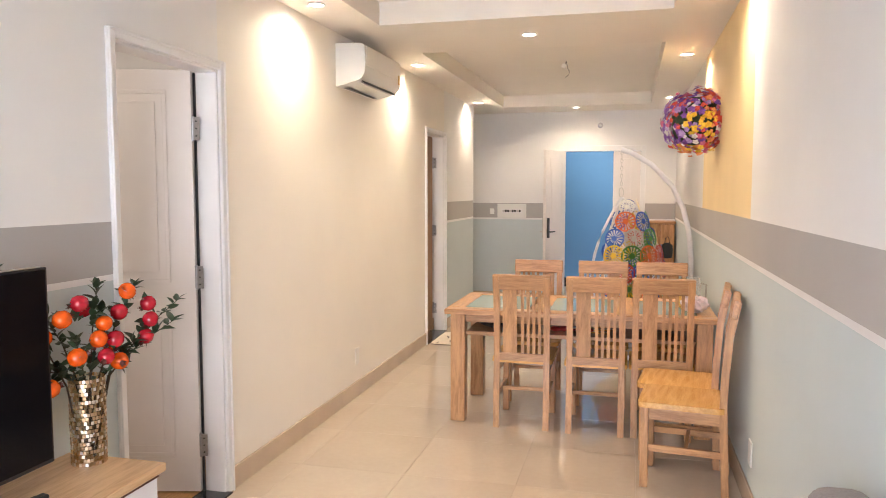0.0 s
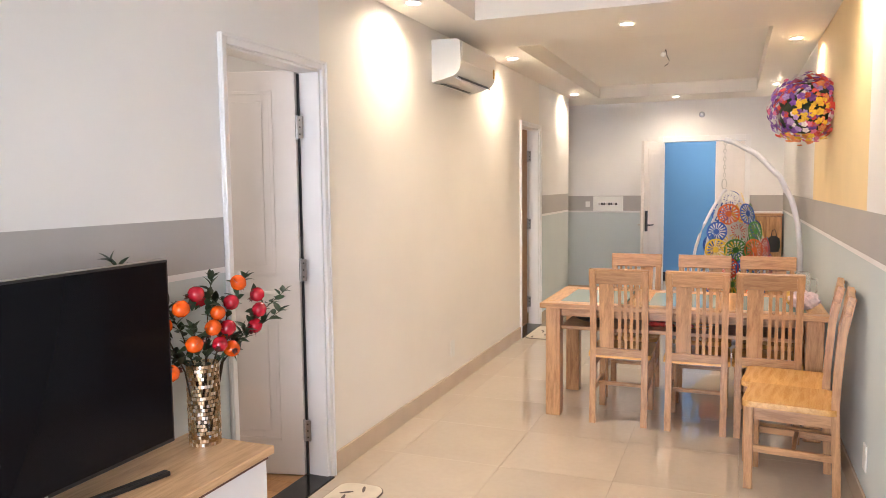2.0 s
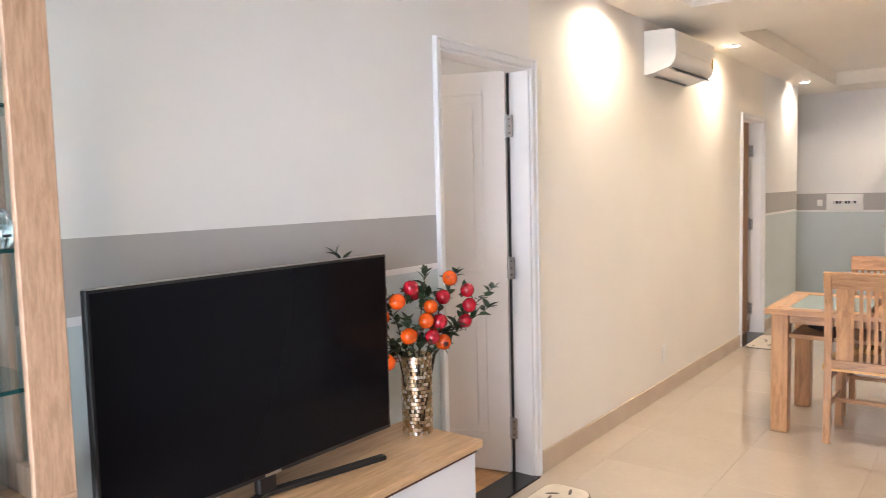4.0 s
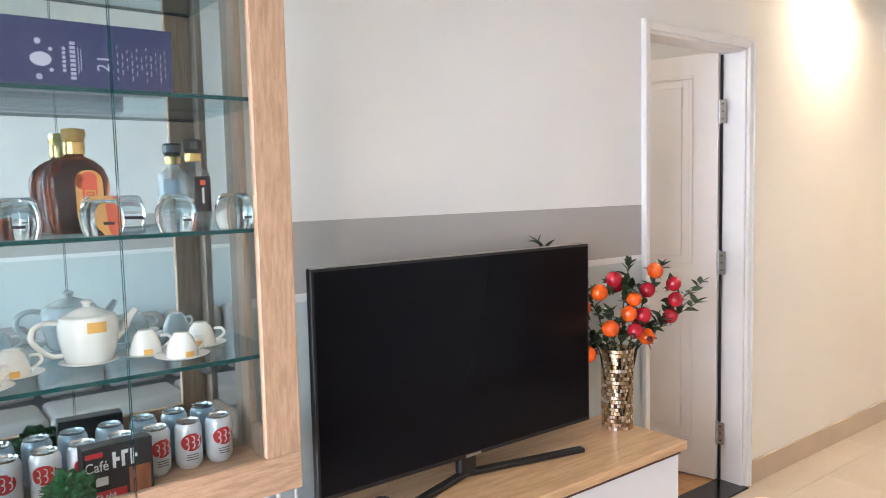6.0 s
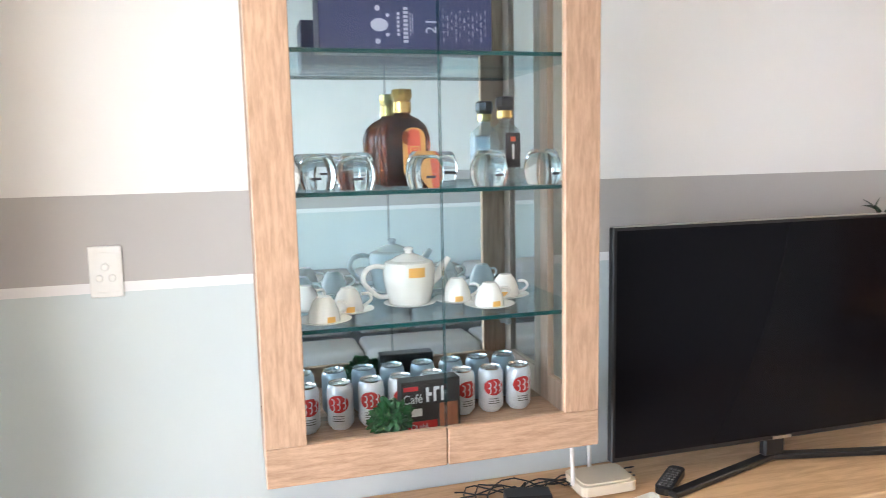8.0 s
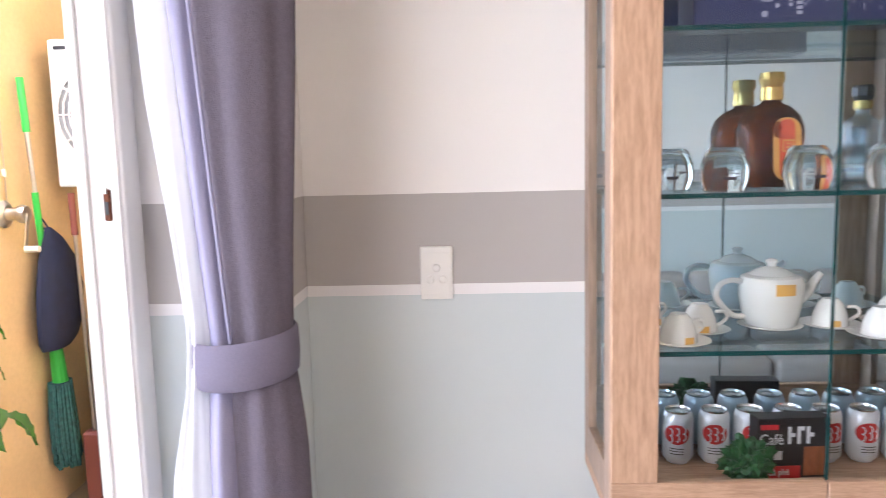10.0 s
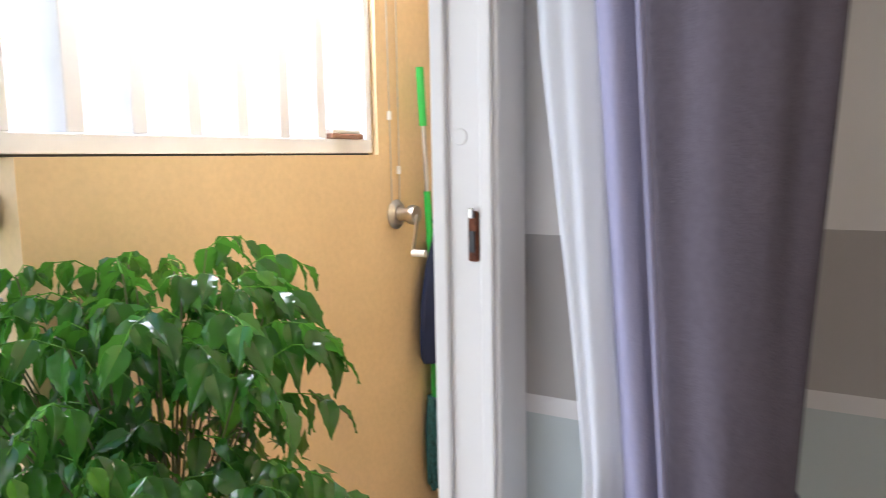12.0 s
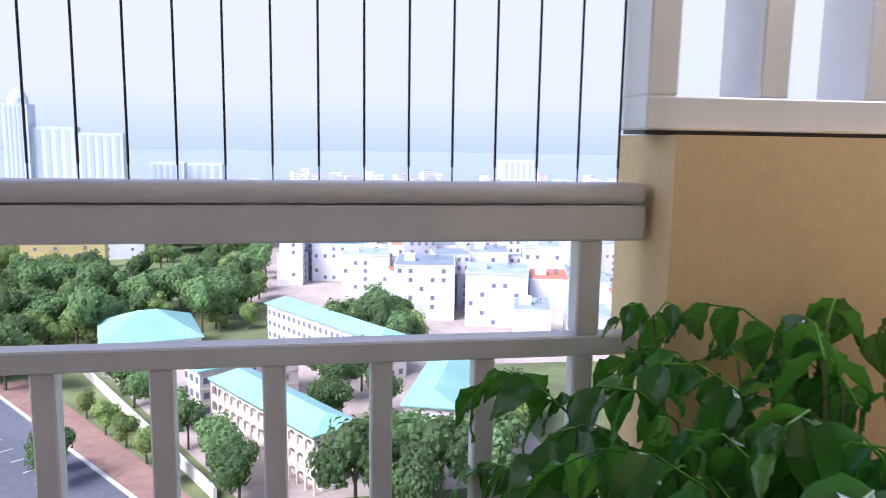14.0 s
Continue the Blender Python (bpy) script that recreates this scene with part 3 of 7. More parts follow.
# ---- dining furniture ----
def chair(m, label):
    """Slat-back chair: back legs on y=0, facing +y."""
    c = thing("dining_chair", label, "chair", m, group="dining chairs")
    w = 0.355
    for s in (-1, 1):
        x = s * (w / 2 - 0.019)
        bm = bmesh.new()
        pts = [(-0.004, 0.0), (0.016, 0.44), (0.01, 0.60), (-0.004, 0.80), (-0.038, 0.975)]
        prev = None
        for y, z in pts:
            ring = [bm.verts.new((x + dx, y + dy, z)) for dx, dy in ((-0.019, -0.016), (0.019, -0.016), (0.019, 0.02), (-0.019, 0.02))]
            if prev:
                for k in range(4):
                    bm.faces.new((prev[k], prev[(k + 1) % 4], ring[(k + 1) % 4], ring[k]))
            else:
                bm.faces.new(ring[::-1])
            prev = ring
        bm.faces.new(prev)
        part("back_post", bm, M["oak_z"], c)
        part("leg", box(x - 0.02, 0.37, 0, x + 0.02, 0.41, 0.42, 0.003), M["oak_z"], c)
        part("side_rail", box(x - 0.011, 0.02, 0.355, x + 0.011, 0.37, 0.415, 0.002), M["oak_y"], c)
        part("stretcher", box(x - 0.009, 0.015, 0.19, x + 0.009, 0.375, 0.225, 0.002), M["oak_y"], c)
    part("seat", slab([(p[0], p[1] + 0.215) for p in rounded(0.385, 0.42, 0.035)], 0.42, 0.448), M["seat"], c, "golden varnished plank seat")
    part("front_rail", box(-0.14, 0.38, 0.355, 0.14, 0.40, 0.415, 0.002), M["oak_x"], c)
    part("cross_stretcher", box(-0.155, 0.18, 0.198, 0.155, 0.20, 0.222, 0.002), M["oak_x"], c)

    def yb(z):
        return 0.016 - max(0, z - 0.5) ** 1.6 * 0.17

    part("bottom_rail", box(-w / 2 + 0.03, 0.002, 0.435, w / 2 - 0.03, 0.026, 0.485, 0.003), M["oak_x"], c)
    top = box(-w / 2 - 0.004, -0.016, 0, w / 2 + 0.004, 0.016, 0.095, 0.004)
    part("top_rail", top, M["oak_x"], c, m=pose(0, -0.017, 0.895, 10))
    for x, ww in ((-0.075, 0.088), (0.005, 0.019), (0.041, 0.019), (0.077, 0.019), (0.113, 0.019)):
        bm = bmesh.new()
        prev = None
        for z in (0.48, 0.60, 0.72, 0.82, 0.905):
            y = yb(z)
            ring = [bm.verts.new((x + dx, y + dy, z)) for dx, dy in ((-ww / 2, -0.006), (ww / 2, -0.006), (ww / 2, 0.006), (-ww / 2, 0.006))]
            if prev:
                for k in range(4):
                    bm.faces.new((prev[k], prev[(k + 1) % 4], ring[(k + 1) % 4], ring[k]))
            else:
                bm.faces.new(ring[::-1])
            prev = ring
        bm.faces.new(prev)
        part("slat", bm, M["oak_z"], c)
    return c


c0 = chair(pose(-0.915, 4.80, 0), "oak slat-back dining chair drawn up to the table")
for x, y, a in ((-0.455, 4.79, 0), (-0.06, 4.80, 0), (-0.93, 5.79, 180), (-0.45, 5.80, 180), (-0.03, 5.80, 180)):
    copy_thing(c0, pose(x, y, 0, 0, 0, a))
for y in (4.15, 4.53):
    tagged(copy_thing(c0, pose(0.235, y, 0, 0, 0, 83)), "oak slat-back dining chair standing against the wall")

table = thing("dining_table", "oak dining table with glass inlays and lower shelf", "table")
TA, TB, TY0, TY1, TT = -1.42, 0.26, 4.80, 5.62, 0.752
for b in ((TA, TY0, TB, TY0 + 0.11), (TA, TY1 - 0.11, TB, TY1)):
    part("top_plank", box(b[0], b[1], TT - 0.034, b[2], b[3], TT, 0.004), M["oak_x"], table)
for x in (TA, -0.87, -0.34, TB - 0.11):
    part("top_crosspiece", box(x, TY0 + 0.1105, TT - 0.034, x + 0.11, TY1 - 0.1105, TT, 0.004), M["oak_y"], table)
M["inlay"] = material("grey_green_glass_inlay", (0.30, 0.40, 0.40), 0.05, spec=0.7)
for x in (TA + 0.111, -0.759, -0.229):
    part("glass_inlay", box(x, TY0 + 0.111, TT - 0.02, x + (0.408 if x < -1 else 0.418 if x < -0.5 else 0.378), TY1 - 0.111, TT - 0.004), M["inlay"], table, "grey-green glass inlay")
for x in (TA + 0.03, TB - 0.12):
    for y in (TY0 + 0.05, TY1 - 0.14):
        part("leg", box(x, y, 0, x + 0.095, y + 0.09, TT - 0.034, 0.004), M["oak_z"], table)
part("shelf", box(TA + 0.126, TY0 + 0.07, 0.575, TB - 0.121, TY1 - 0.07, 0.60, 0.003), M["oak_x"], table)
part("apron", box(TA + 0.126, TY0 + 0.08, 0.66, TB - 0.121, TY0 + 0.10, TT - 0.035, 0.002), M["oak_x"], table)
part("apron", box(TA + 0.126, TY1 - 0.10, 0.66, TB - 0.121, TY1 - 0.08, TT - 0.035, 0.002), M["oak_x"], table)

# ---- tv wall furniture ----
SZ = 0.58
stand = thing("tv_stand", "long low tv stand, white drawers under a wood top", "tv stand")
part("top", box(WX + 0.004, 0.12, SZ - 0.03, -1.80, 2.385, SZ, 0.003), M["stand_top"], stand, "warm wood veneer top")
part("edge_strip", box(WX + 0.03, 0.14, SZ - 0.045, -1.815, 2.365, SZ - 0.0305), M["edge"], stand)
part("body", box(WX + 0.01, 0.14, 0.12, -1.845, 2.37, SZ - 0.0455), M["laquer"], stand)
for k in range(4):
    y0 = 0.125 + 0.562 * k
    part("drawer_front", box(-1.844, y0 + 0.002, 0.13, -1.826, y0 + 0.558, SZ - 0.048, 0.002), M["laquer"], stand)
for y in (0.22, 2.30):
    for x in (-2.12, -1.92):
        part("foot", tube([(x, y, 0), (x, y, 0.12)], 0.02, 12), M["black"], stand)

tv = thing("television", "large black flat television, switched off", "television", pose(-2.03, 1.592, SZ))
part("back_shell", box(-0.045, -0.50, 0.10, -0.012, 0.50, 0.66, 0.012, 2), M["black"], tv)
part("bezel", box(-0.012, -0.532, 0.078, 0.012, 0.532, 0.698, 0.003), M["black"], tv)
part("screen", box(0.0125, -0.522, 0.092, 0.0135, 0.522, 0.690), M["screen"], tv, "dark glossy screen")
part("neck", box(-0.04, -0.035, 0.018, -0.012, 0.035, 0.12, 0.006), M["black"], tv)
st = part("stand_foot", beam_between((-0.03, 0, 0.012), (0.09, -0.40, 0.008), 0.03, 0.016, bevel=0.003), M["black"], tv)
part("stand_foot", beam_between((-0.03, 0, 0.012), (0.06, 0.44, 0.008), 0.03, 0.016, bevel=0.003), M["black"], tv)
part("badge", box(0.012, -0.03, 0.080, 0.0142, 0.03, 0.088), M["chrome"], tv)
part("top_strip", box(-0.011, -0.53, 0.698, 0.011, 0.53, 0.7005), M["chrome"], tv)

def sheet(axis, at, a0, b0, a1, b1):
    """One upright pane of glass across x or y."""
    bm = bmesh.new()
    q = ((a0, b0), (a1, b0), (a1, b1), (a0, b1))
    bm.faces.new([bm.verts.new((at, a, b) if axis == "x" else (a, at, b)) for a, b in q])
    return bm


# display cabinet on the wall
cab = thing("display_cabinet", "pale oak wall display cabinet with glass doors", "cabinet")
CX0, CX1, CY0, CY1, CZ0, CZ1 = WX + 0.003, -1.89, 0.182, 0.955, 0.775, 2.30
FW = 0.087
part("bottom_panel", box(CX0, CY0, CZ0, CX1 - 0.021, CY1, CZ0 + 0.025, 0.002), M["pale_oak_y"], cab)
part("top_panel", box(CX0, CY0, CZ1 - 0.03, CX1 - 0.021, CY1, CZ1, 0.002), M["pale_oak_y"], cab)
for y in (CY0, CY1 - 0.018):
    s = 1 if y == CY0 else -1
    part("side_stile", box(CX0, y, CZ0 + 0.0251, CX0 + 0.05, y + 0.018, CZ1 - 0.0301, 0.001), M["cab_inside"], cab)
    part("side_stile", box(CX1 - 0.071, y, CZ0 + 0.0251, CX1 - 0.021, y + 0.018, CZ1 - 0.0301, 0.001), M["cab_inside"], cab)
    part("side_rail", box(CX0 + 0.0501, y, CZ0 + 0.0251, CX1 - 0.0711, y + 0.018, CZ0 + 0.10, 0.001), M["cab_inside"], cab)
    part("side_pane", sheet("y", y + 0.009, CX0 + 0.05, CZ0 + 0.10, CX1 - 0.071, CZ1 - 0.03), M["pane"], cab)
part("mirror_back", box(CX0, CY0 + 0.0185, CZ0 + 0.0255, CX0 + 0.005, CY1 - 0.0185, CZ1 - 0.031), M["mirror"], cab, "silver mirror back")
for y0, y1 in ((CY0, 0.5787), (0.5813, CY1)):
    dr = part("door", box(CX1 - 0.02, y0, CZ0, CX1, y1, CZ0 + FW, 0.002), M["pale_oak_y"], cab)
    part("top_rail", box(CX1 - 0.02, y0, CZ1 - FW, CX1, y1, CZ1, 0.002), M["pale_oak_y"], dr)
    a = y0 if y0 == CY0 else y1 - FW
    part("stile", box(CX1 - 0.02, a, CZ0 + FW + 0.0002, CX1, a + FW, CZ1 - FW - 0.0002, 0.002), M["pale_oak_z"], dr)
    part("door_pane", sheet("x", CX1 - 0.010, y0 + (FW if y0 == CY0 else 0), CZ0 + FW, y1 - (0 if y0 == CY0 else FW), CZ1 - FW), M["pane"], dr, "clear glass door pane")
    part("pane_edge", box(CX1 - 0.013, (y1 - 0.001) if y0 == CY0 else y0, CZ0 + FW, CX1 - 0.008, y1 if y0 == CY0 else (y0 + 0.001), CZ1 - FW), M["shelf_edge"], dr)
SHELVES = (1.095, 1.388, 1.684, 1.98)
for z in SHELVES:
    sh = part("glass_shelf", box(CX0 + 0.008, CY0 + 0.02, z, CX1 - 0.032, CY1 - 0.02, z + 0.009), M["shelf_glass"], cab, "clear glass shelf")
    part("shelf_edge", box(CX1 - 0.0318, CY0 + 0.02, z, CX1 - 0.030, CY1 - 0.02, z + 0.009), M["shelf_edge"], sh)
for o in list(cab.children_recursive):
    if "pane" in o.name or "glass_shelf" in o.name:
        o.visible_shadow = False

# ---- fixtures of the room ----
def profile_bar(poly, y0, y1):
    """A prism along y over a polygon of (x, z)."""
    bm = bmesh.new()
    a = [bm.verts.new((x, y0, z)) for x, z in poly]
    b = [bm.verts.new((x, y1, z)) for x, z in poly]
    bm.faces.new(a)
    bm.faces.new(b[::-1])
    for k in range(len(poly)):
        j = (k + 1) % len(poly)
        bm.faces.new((a[k], a[j], b[j], b[k]))
    return bm


ac = thing("air_conditioner", "white wall-mounted split air conditioner", "air conditioner", pose(WX, 4.91, 2.215))
curve = [(0.0, 0.285), (0.185, 0.28), (0.205, 0.265), (0.21, 0.13)] + [(0.14 + 0.07 * math.cos(radians(a)), 0.12 - 0.085 * math.sin(radians(a))) for a in (15, 35, 55, 75)] + [(0.06, 0.012), (0.0, 0.0)]
part("shell", profile_bar(curve, 0, 0.78), M["white_plastic"], ac, smooth=True)
part("front_panel", box(0.208, 0.02, 0.135, 0.2145, 0.76, 0.262, 0.003), M["white_plastic"], ac)
part("louvre", beam_between((0.165, 0.05, 0.026), (0.165, 0.73, 0.026), 0.075, 0.006, turn=28), M["white_plastic"], ac)
part("outlet_slot", beam_between((0.176, 0.06, 0.034), (0.176, 0.72, 0.034), 0.05, 0.004, turn=38), M["black"], ac, "dark air outlet slot")
part("mark", box(0.2146, 0.70, 0.10, 0.216, 0.735, 0.17), M["gold"], ac)
part("drain_slot", box(0.02, 0.10, -0.001, 0.05, 0.68, 0.001), M["black"], ac)


def plate(m, label, w=0.072, h=0.12, knobs=()):
    th = thing("wall_plate", label, "switch", m)
    part("plate", box(-w / 2, -h / 2, 0, w / 2, h / 2, 0.008, 0.003, 2), M["white_plastic"], th)
    part("inset", box(-w / 2 + 0.006, -h / 2 + 0.012, 0.008, w / 2 - 0.006, h / 2 - 0.014, 0.0095, 0.001), M["white_plastic"], th)
    for x, y in knobs:
        part("knob", lathe([(0, 0.0155), (0.007, 0.0152), (0.0085, 0.0135), (0.0085, 0.0095)], 16, at=(x, y, 0)), M["white_plastic"], th, smooth=True)
    return th


plate(pose(WX, -0.147, 1.218, 90, 0, 90), "white three-knob switch plate across the painted band", knobs=((0, 0.012), (-0.014, -0.014), (0.014, -0.014)))
plate(pose(WX, 5.25, 0.30, 90, 0, 90), "white socket plate low on the cream wall")
plate(pose(RX, 3.86, 0.28, 90, 0, -90), "white socket plate low on the blue dado")
plate(pose(-2.12, YF, 1.235, 90), "small white switch on the entrance wall", 0.06, 0.075)
fuse = thing("fuse_box", "white fuse box with dark breaker row", "fuse box", pose(-1.845, YF, 1.24, 90))
part("cover", box(-0.20, -0.10, 0, 0.20, 0.10, 0.02, 0.006, 2), M["white_plastic"], fuse)
part("window", box(-0.14, -0.028, 0.02, 0.14, 0.028, 0.024, 0.002), M["white_trim"], fuse)
for k in range(8):
    part("breaker", box(-0.125 + 0.032 * k, -0.016, 0.024, -0.099 + 0.032 * k, 0.016, 0.03, 0.002), M["black"] if k % 3 else M["chrome"], fuse)
spr = thing("alarm_disc", "small round steel sprinkler head on the wall", "sprinkler", pose(-0.665, YF, 2.385, 90))
part("rose", lathe([(0, 0.018), (0.03, 0.014), (0.038, 0.004), (0.038, 0)], 20), M["hinge_steel"], spr, smooth=True)
part("nozzle", lathe([(0, 0.05), (0.012, 0.05), (0.012, 0.018), (0, 0.018)], 12), M["chrome"], spr)
wire = thing("ceiling_wires", "bare lamp wires hanging from the ceiling tray", "wire", pose(-0.865, 7.25, TZ))
part("terminal", box(-0.02, -0.012, -0.07, 0.02, 0.012, -0.03, 0.004), M["white_plastic"], wire, m=pose(0, 0, 0, 0, 25, 0))
part("wire", tube([(0, 0, 0), (0.005, 0, -0.03), (0.01, 0.01, -0.06), (0.03, 0, -0.10), (0.02, 0, -0.13), (-0.01, 0, -0.15)], 0.003, 6), M["cable"], wire)
part("wire", tube([(0, 0, 0), (-0.01, 0, -0.03), (-0.02, 0.01, -0.05)], 0.003, 6), M["cable"], wire)

# mats before the doors
M["mat"] = material("cream_mat_pile", (0.66, 0.58, 0.47), 0.95, bump=0.6, bump_scale=500, stain=0.1, stain_scale=15)
M["mat_print"] = material("brown_mat_print", (0.13, 0.10, 0.085), 0.95, bump=0.4, bump_scale=500)
for x, y, w, d in ((-1.97, 3.10, 0.24, 0.60), (-2.03, 7.46, 0.26, 0.62)):
    mat = thing("door_mat", "cream rounded door mat with dark leaf print", "mat", pose(x, y, 0))
    part("pile", slab(rounded(w, d, 0.07), 0.0, 0.009), M["mat"], mat)
    part("border", slab(rounded(w + 0.012, d + 0.012, 0.076), 0.0, 0.006), M["mat_print"], mat)
    for k in range(9):
        a = random.uniform(0, 180)
        bx, by = random.uniform(-w / 2 + 0.05, w / 2 - 0.05), -d / 2 + 0.06 + (d - 0.12) * k / 8
        pts = [(0.035 * math.cos(2 * math.pi * j / 12), 0.008 * math.sin(2 * math.pi * j / 12)) for j in range(12)]
        part("print", slab(pts, 0, 0.0025), M["mat_print"], mat, m=pose(bx, by, 0.0085, 0, 0, a))

# ---- swing chair ----
swing = thing("swing_chair", "white hanging egg swing covered with coloured woven discs", "swing chair", pose(-0.30, 7.2, 0))
arc = [(-0.05, 0, 1.89), (0.04, 0, 1.86), (0.22, 0, 1.75), (0.40, 0, 1.56), (0.50, 0, 1.36), (0.555, 0, 1.15), (0.58, 0, 0.90), (0.58, 0, 0.60), (0.55, 0, 0.3), (0.50, 0, 0.03)]
part("arm", tube(arc, 0.024, 12), M["white_steel"], swing, smooth=True)
part("base_ring", tube([(0.32 * math.cos(radians(a)) + 0.15, 0.30 * math.sin(radians(a)), 0.022) for a in range(0, 361, 20)], 0.022, 10), M["white_steel"], swing, smooth=True)
for k in range(9):
    z = 1.86 - 0.035 * k
    ring = [(0.011 * math.cos(radians(a)), 0, z + 0.021 * math.sin(radians(a))) for a in range(0, 361, 45)]
    part("chain_link", tube(ring, 0.0035, 5), M["chrome"], swing, m=pose(-0.045, 0, 0) @ Matrix.Translation((0, 0, 0)) if k % 2 == 0 else pose(-0.045, 0, 0, 0, 0, 90))
part("spring_clip", tube([(-0.045 + 0.02 * math.cos(radians(a)), 0, 1.50 + 0.045 * math.sin(radians(a))) for a in range(0, 361, 30)], 0.005, 6), M["chrome"], swing)


def egg(az, z):
    """Surface of the basket: z from 0.20 to 1.45."""
    u = (z - 0.20) / 1.25
    r = 0.40 * (math.sin(math.pi * min(1, u * 0.93 + 0.04)) ** 0.75) * (1.05 - 0.35 * u)
    return Vector((r * math.cos(az) + 0.0, r * math.sin(az), z))


rim = [egg(radians(215), 1.45 - 1.2 * k / 12) for k in range(13)] + [egg(radians(125), 0.25 + 1.2 * k / 12) for k in range(13)]
part("rim", tube(rim, 0.013, 8), M["white_steel"], swing, smooth=True)
for az in (250, 290, 330, 10, 50, 90):
    part("rib", tube([egg(radians(az), 1.44 - 1.2 * k / 8) * 0.985 for k in range(9)], 0.006, 6), M["white_steel"], swing)
COL = {"orange": (0.80, 0.20, 0.05), "blue": (0.03, 0.10, 0.42), "white": (0.78, 0.78, 0.74), "yellow": (0.80, 0.58, 0.06), "green": (0.06, 0.26, 0.05), "red": (0.60, 0.06, 0.03)}
DISC = {}
for cname, rgb in COL.items():
    bm = bmesh.new()
    ring = [[bm.verts.new((q * math.cos(math.pi * k / 16), q * math.sin(math.pi * k / 16), h)) for k in range(32)] for q, h in ((0.15, 0.05), (0.30, 0.04), (0.46, 0.0), (0.545, 0.0))]
    bm.faces.new(ring[0])
    for k in range(32):
        n = (k + 1) % 32
        if k % 2:
            bm.faces.new((ring[0][k], ring[1][k], ring[1][n], ring[0][n]))
            bm.faces.new((ring[1][k], ring[2][k], ring[2][n], ring[1][n]))
        bm.faces.new((ring[2][k], ring[3][k], ring[3][n], ring[2][n]))
    bmesh.ops.solidify(bm, geom=bm.faces[:], thickness=0.06)
    DISC[cname] = mesh(bm, "disc", material("rattan_" + cname, rgb, 0.45, grain=0.15, grain_scale=60))
names = list(COL)
rows = ((1.37, 3, 0.13), (1.24, 5, 0.17), (1.09, 7, 0.165), (0.94, 9, 0.175), (0.79, 10, 0.17), (0.65, 10, 0.17), (0.51, 9, 0.17), (0.37, 8, 0.16), (0.26, 5, 0.13))
FRONT = (("white", "yellow", "blue"), ("orange", "blue", "green", "yellow", "blue"), ("blue", "white", "green", "yellow", "blue", "red", "white"), ("yellow", "green", "orange", "red", "blue", "white", "green", "yellow", "blue"))
for ri, (z, n, size) in enumerate(rows):
    for k in range(n):
        az = radians(232 + (250 * (k + 0.5 + 0.25 * (ri % 2)) / n))
        p = egg(az, z)
        nrm = Vector((math.cos(az), math.sin(az), 0.5 * (z - 0.75))).normalized()
        ob = new("woven_disc", DISC[FRONT[ri][k] if ri < 4 else names[(k * 2 + ri * 5 + (k * k) % 3) % 6]])
        ob.parent = swing
        ob.matrix_basis = Matrix.Translation(p) @ nrm.to_track_quat("Z", "Y").to_matrix().to_4x4() @ Matrix.Diagonal((size, size, size, 1))
M["cushion"] = material("grey_cushion", (0.45, 0.44, 0.43), 0.9, bump=0.4, bump_scale=300)
part("cushion", lathe([(0, 0.28), (0.20, 0.28), (0.28, 0.36), (0.29, 0.46), (0, 0.50)], 20), M["cushion"], swing, smooth=True)

# shoe cabinet by the entrance
shoe = thing("shoe_cabinet", "brown wooden shoe cabinet in the entrance corner", "cabinet", pose(-0.06, 9.95, 0))
part("body", box(0, 0, 0.06, 0.35, 0.335, 1.10, 0.003), M["dark_wood"], shoe)
part("top", box(-0.015, -0.02, 1.101, 0.36, 0.336, 1.13, 0.004), M["oak_x"], shoe)
part("plinth", box(0.01, 0.02, 0, 0.34, 0.33, 0.0595), M["black"], shoe)
for x in (0.004, 0.176):
    d = part("door", box(x, -0.018, 0.07, x + 0.168, -0.001, 1.09, 0.003), M["oak_z"], shoe)
    part("handle", box(x + (0.145 if x < 0.1 else 0.015), -0.03, 0.60, x + (0.153 if x < 0.1 else 0.023), -0.0185, 0.72, 0.002), M["chrome"], d)
hel = thing("black_bag", "small black bag hanging on the shoe cabinet door", "bag", pose(0.20, 9.925, 0.80))
part("pouch", lathe([(0, -0.14), (0.06, -0.13), (0.075, -0.05), (0.065, 0.03), (0.03, 0.06), (0, 0.062)], 16, sy=0.28), M["black"], hel, smooth=True)
part("strap", tube([(-0.03, 0, 0.05), (-0.02, -0.0, 0.12), (0, 0.003, 0.14), (0.02, 0, 0.12), (0.03, 0, 0.05)], 0.005, 6), M["black"], hel)

# ---- flower ball on the wall ----
def petal_flower(n=5, r=0.02):
    bm = bmesh.new()
    for k in range(n):
        a = 2 * math.pi * k / n
        c, s = math.cos(a), math.sin(a)
        w = 0.42 * r
        v = [bm.verts.new(p) for p in ((0, 0, 0), (c * r * 0.6 - s * w, s * r * 0.6 + c * w, 0.25 * r), (c * r, s * r, 0.1 * r), (c * r * 0.6 + s * w, s * r * 0.6 - c * w, 0.25 * r))]
        bm.faces.new(v)
    lathe([(0, 0.25 * r), (0.16 * r, 0.12 * r), (0.16 * r, 0)], 6, bm=bm)
    return bm


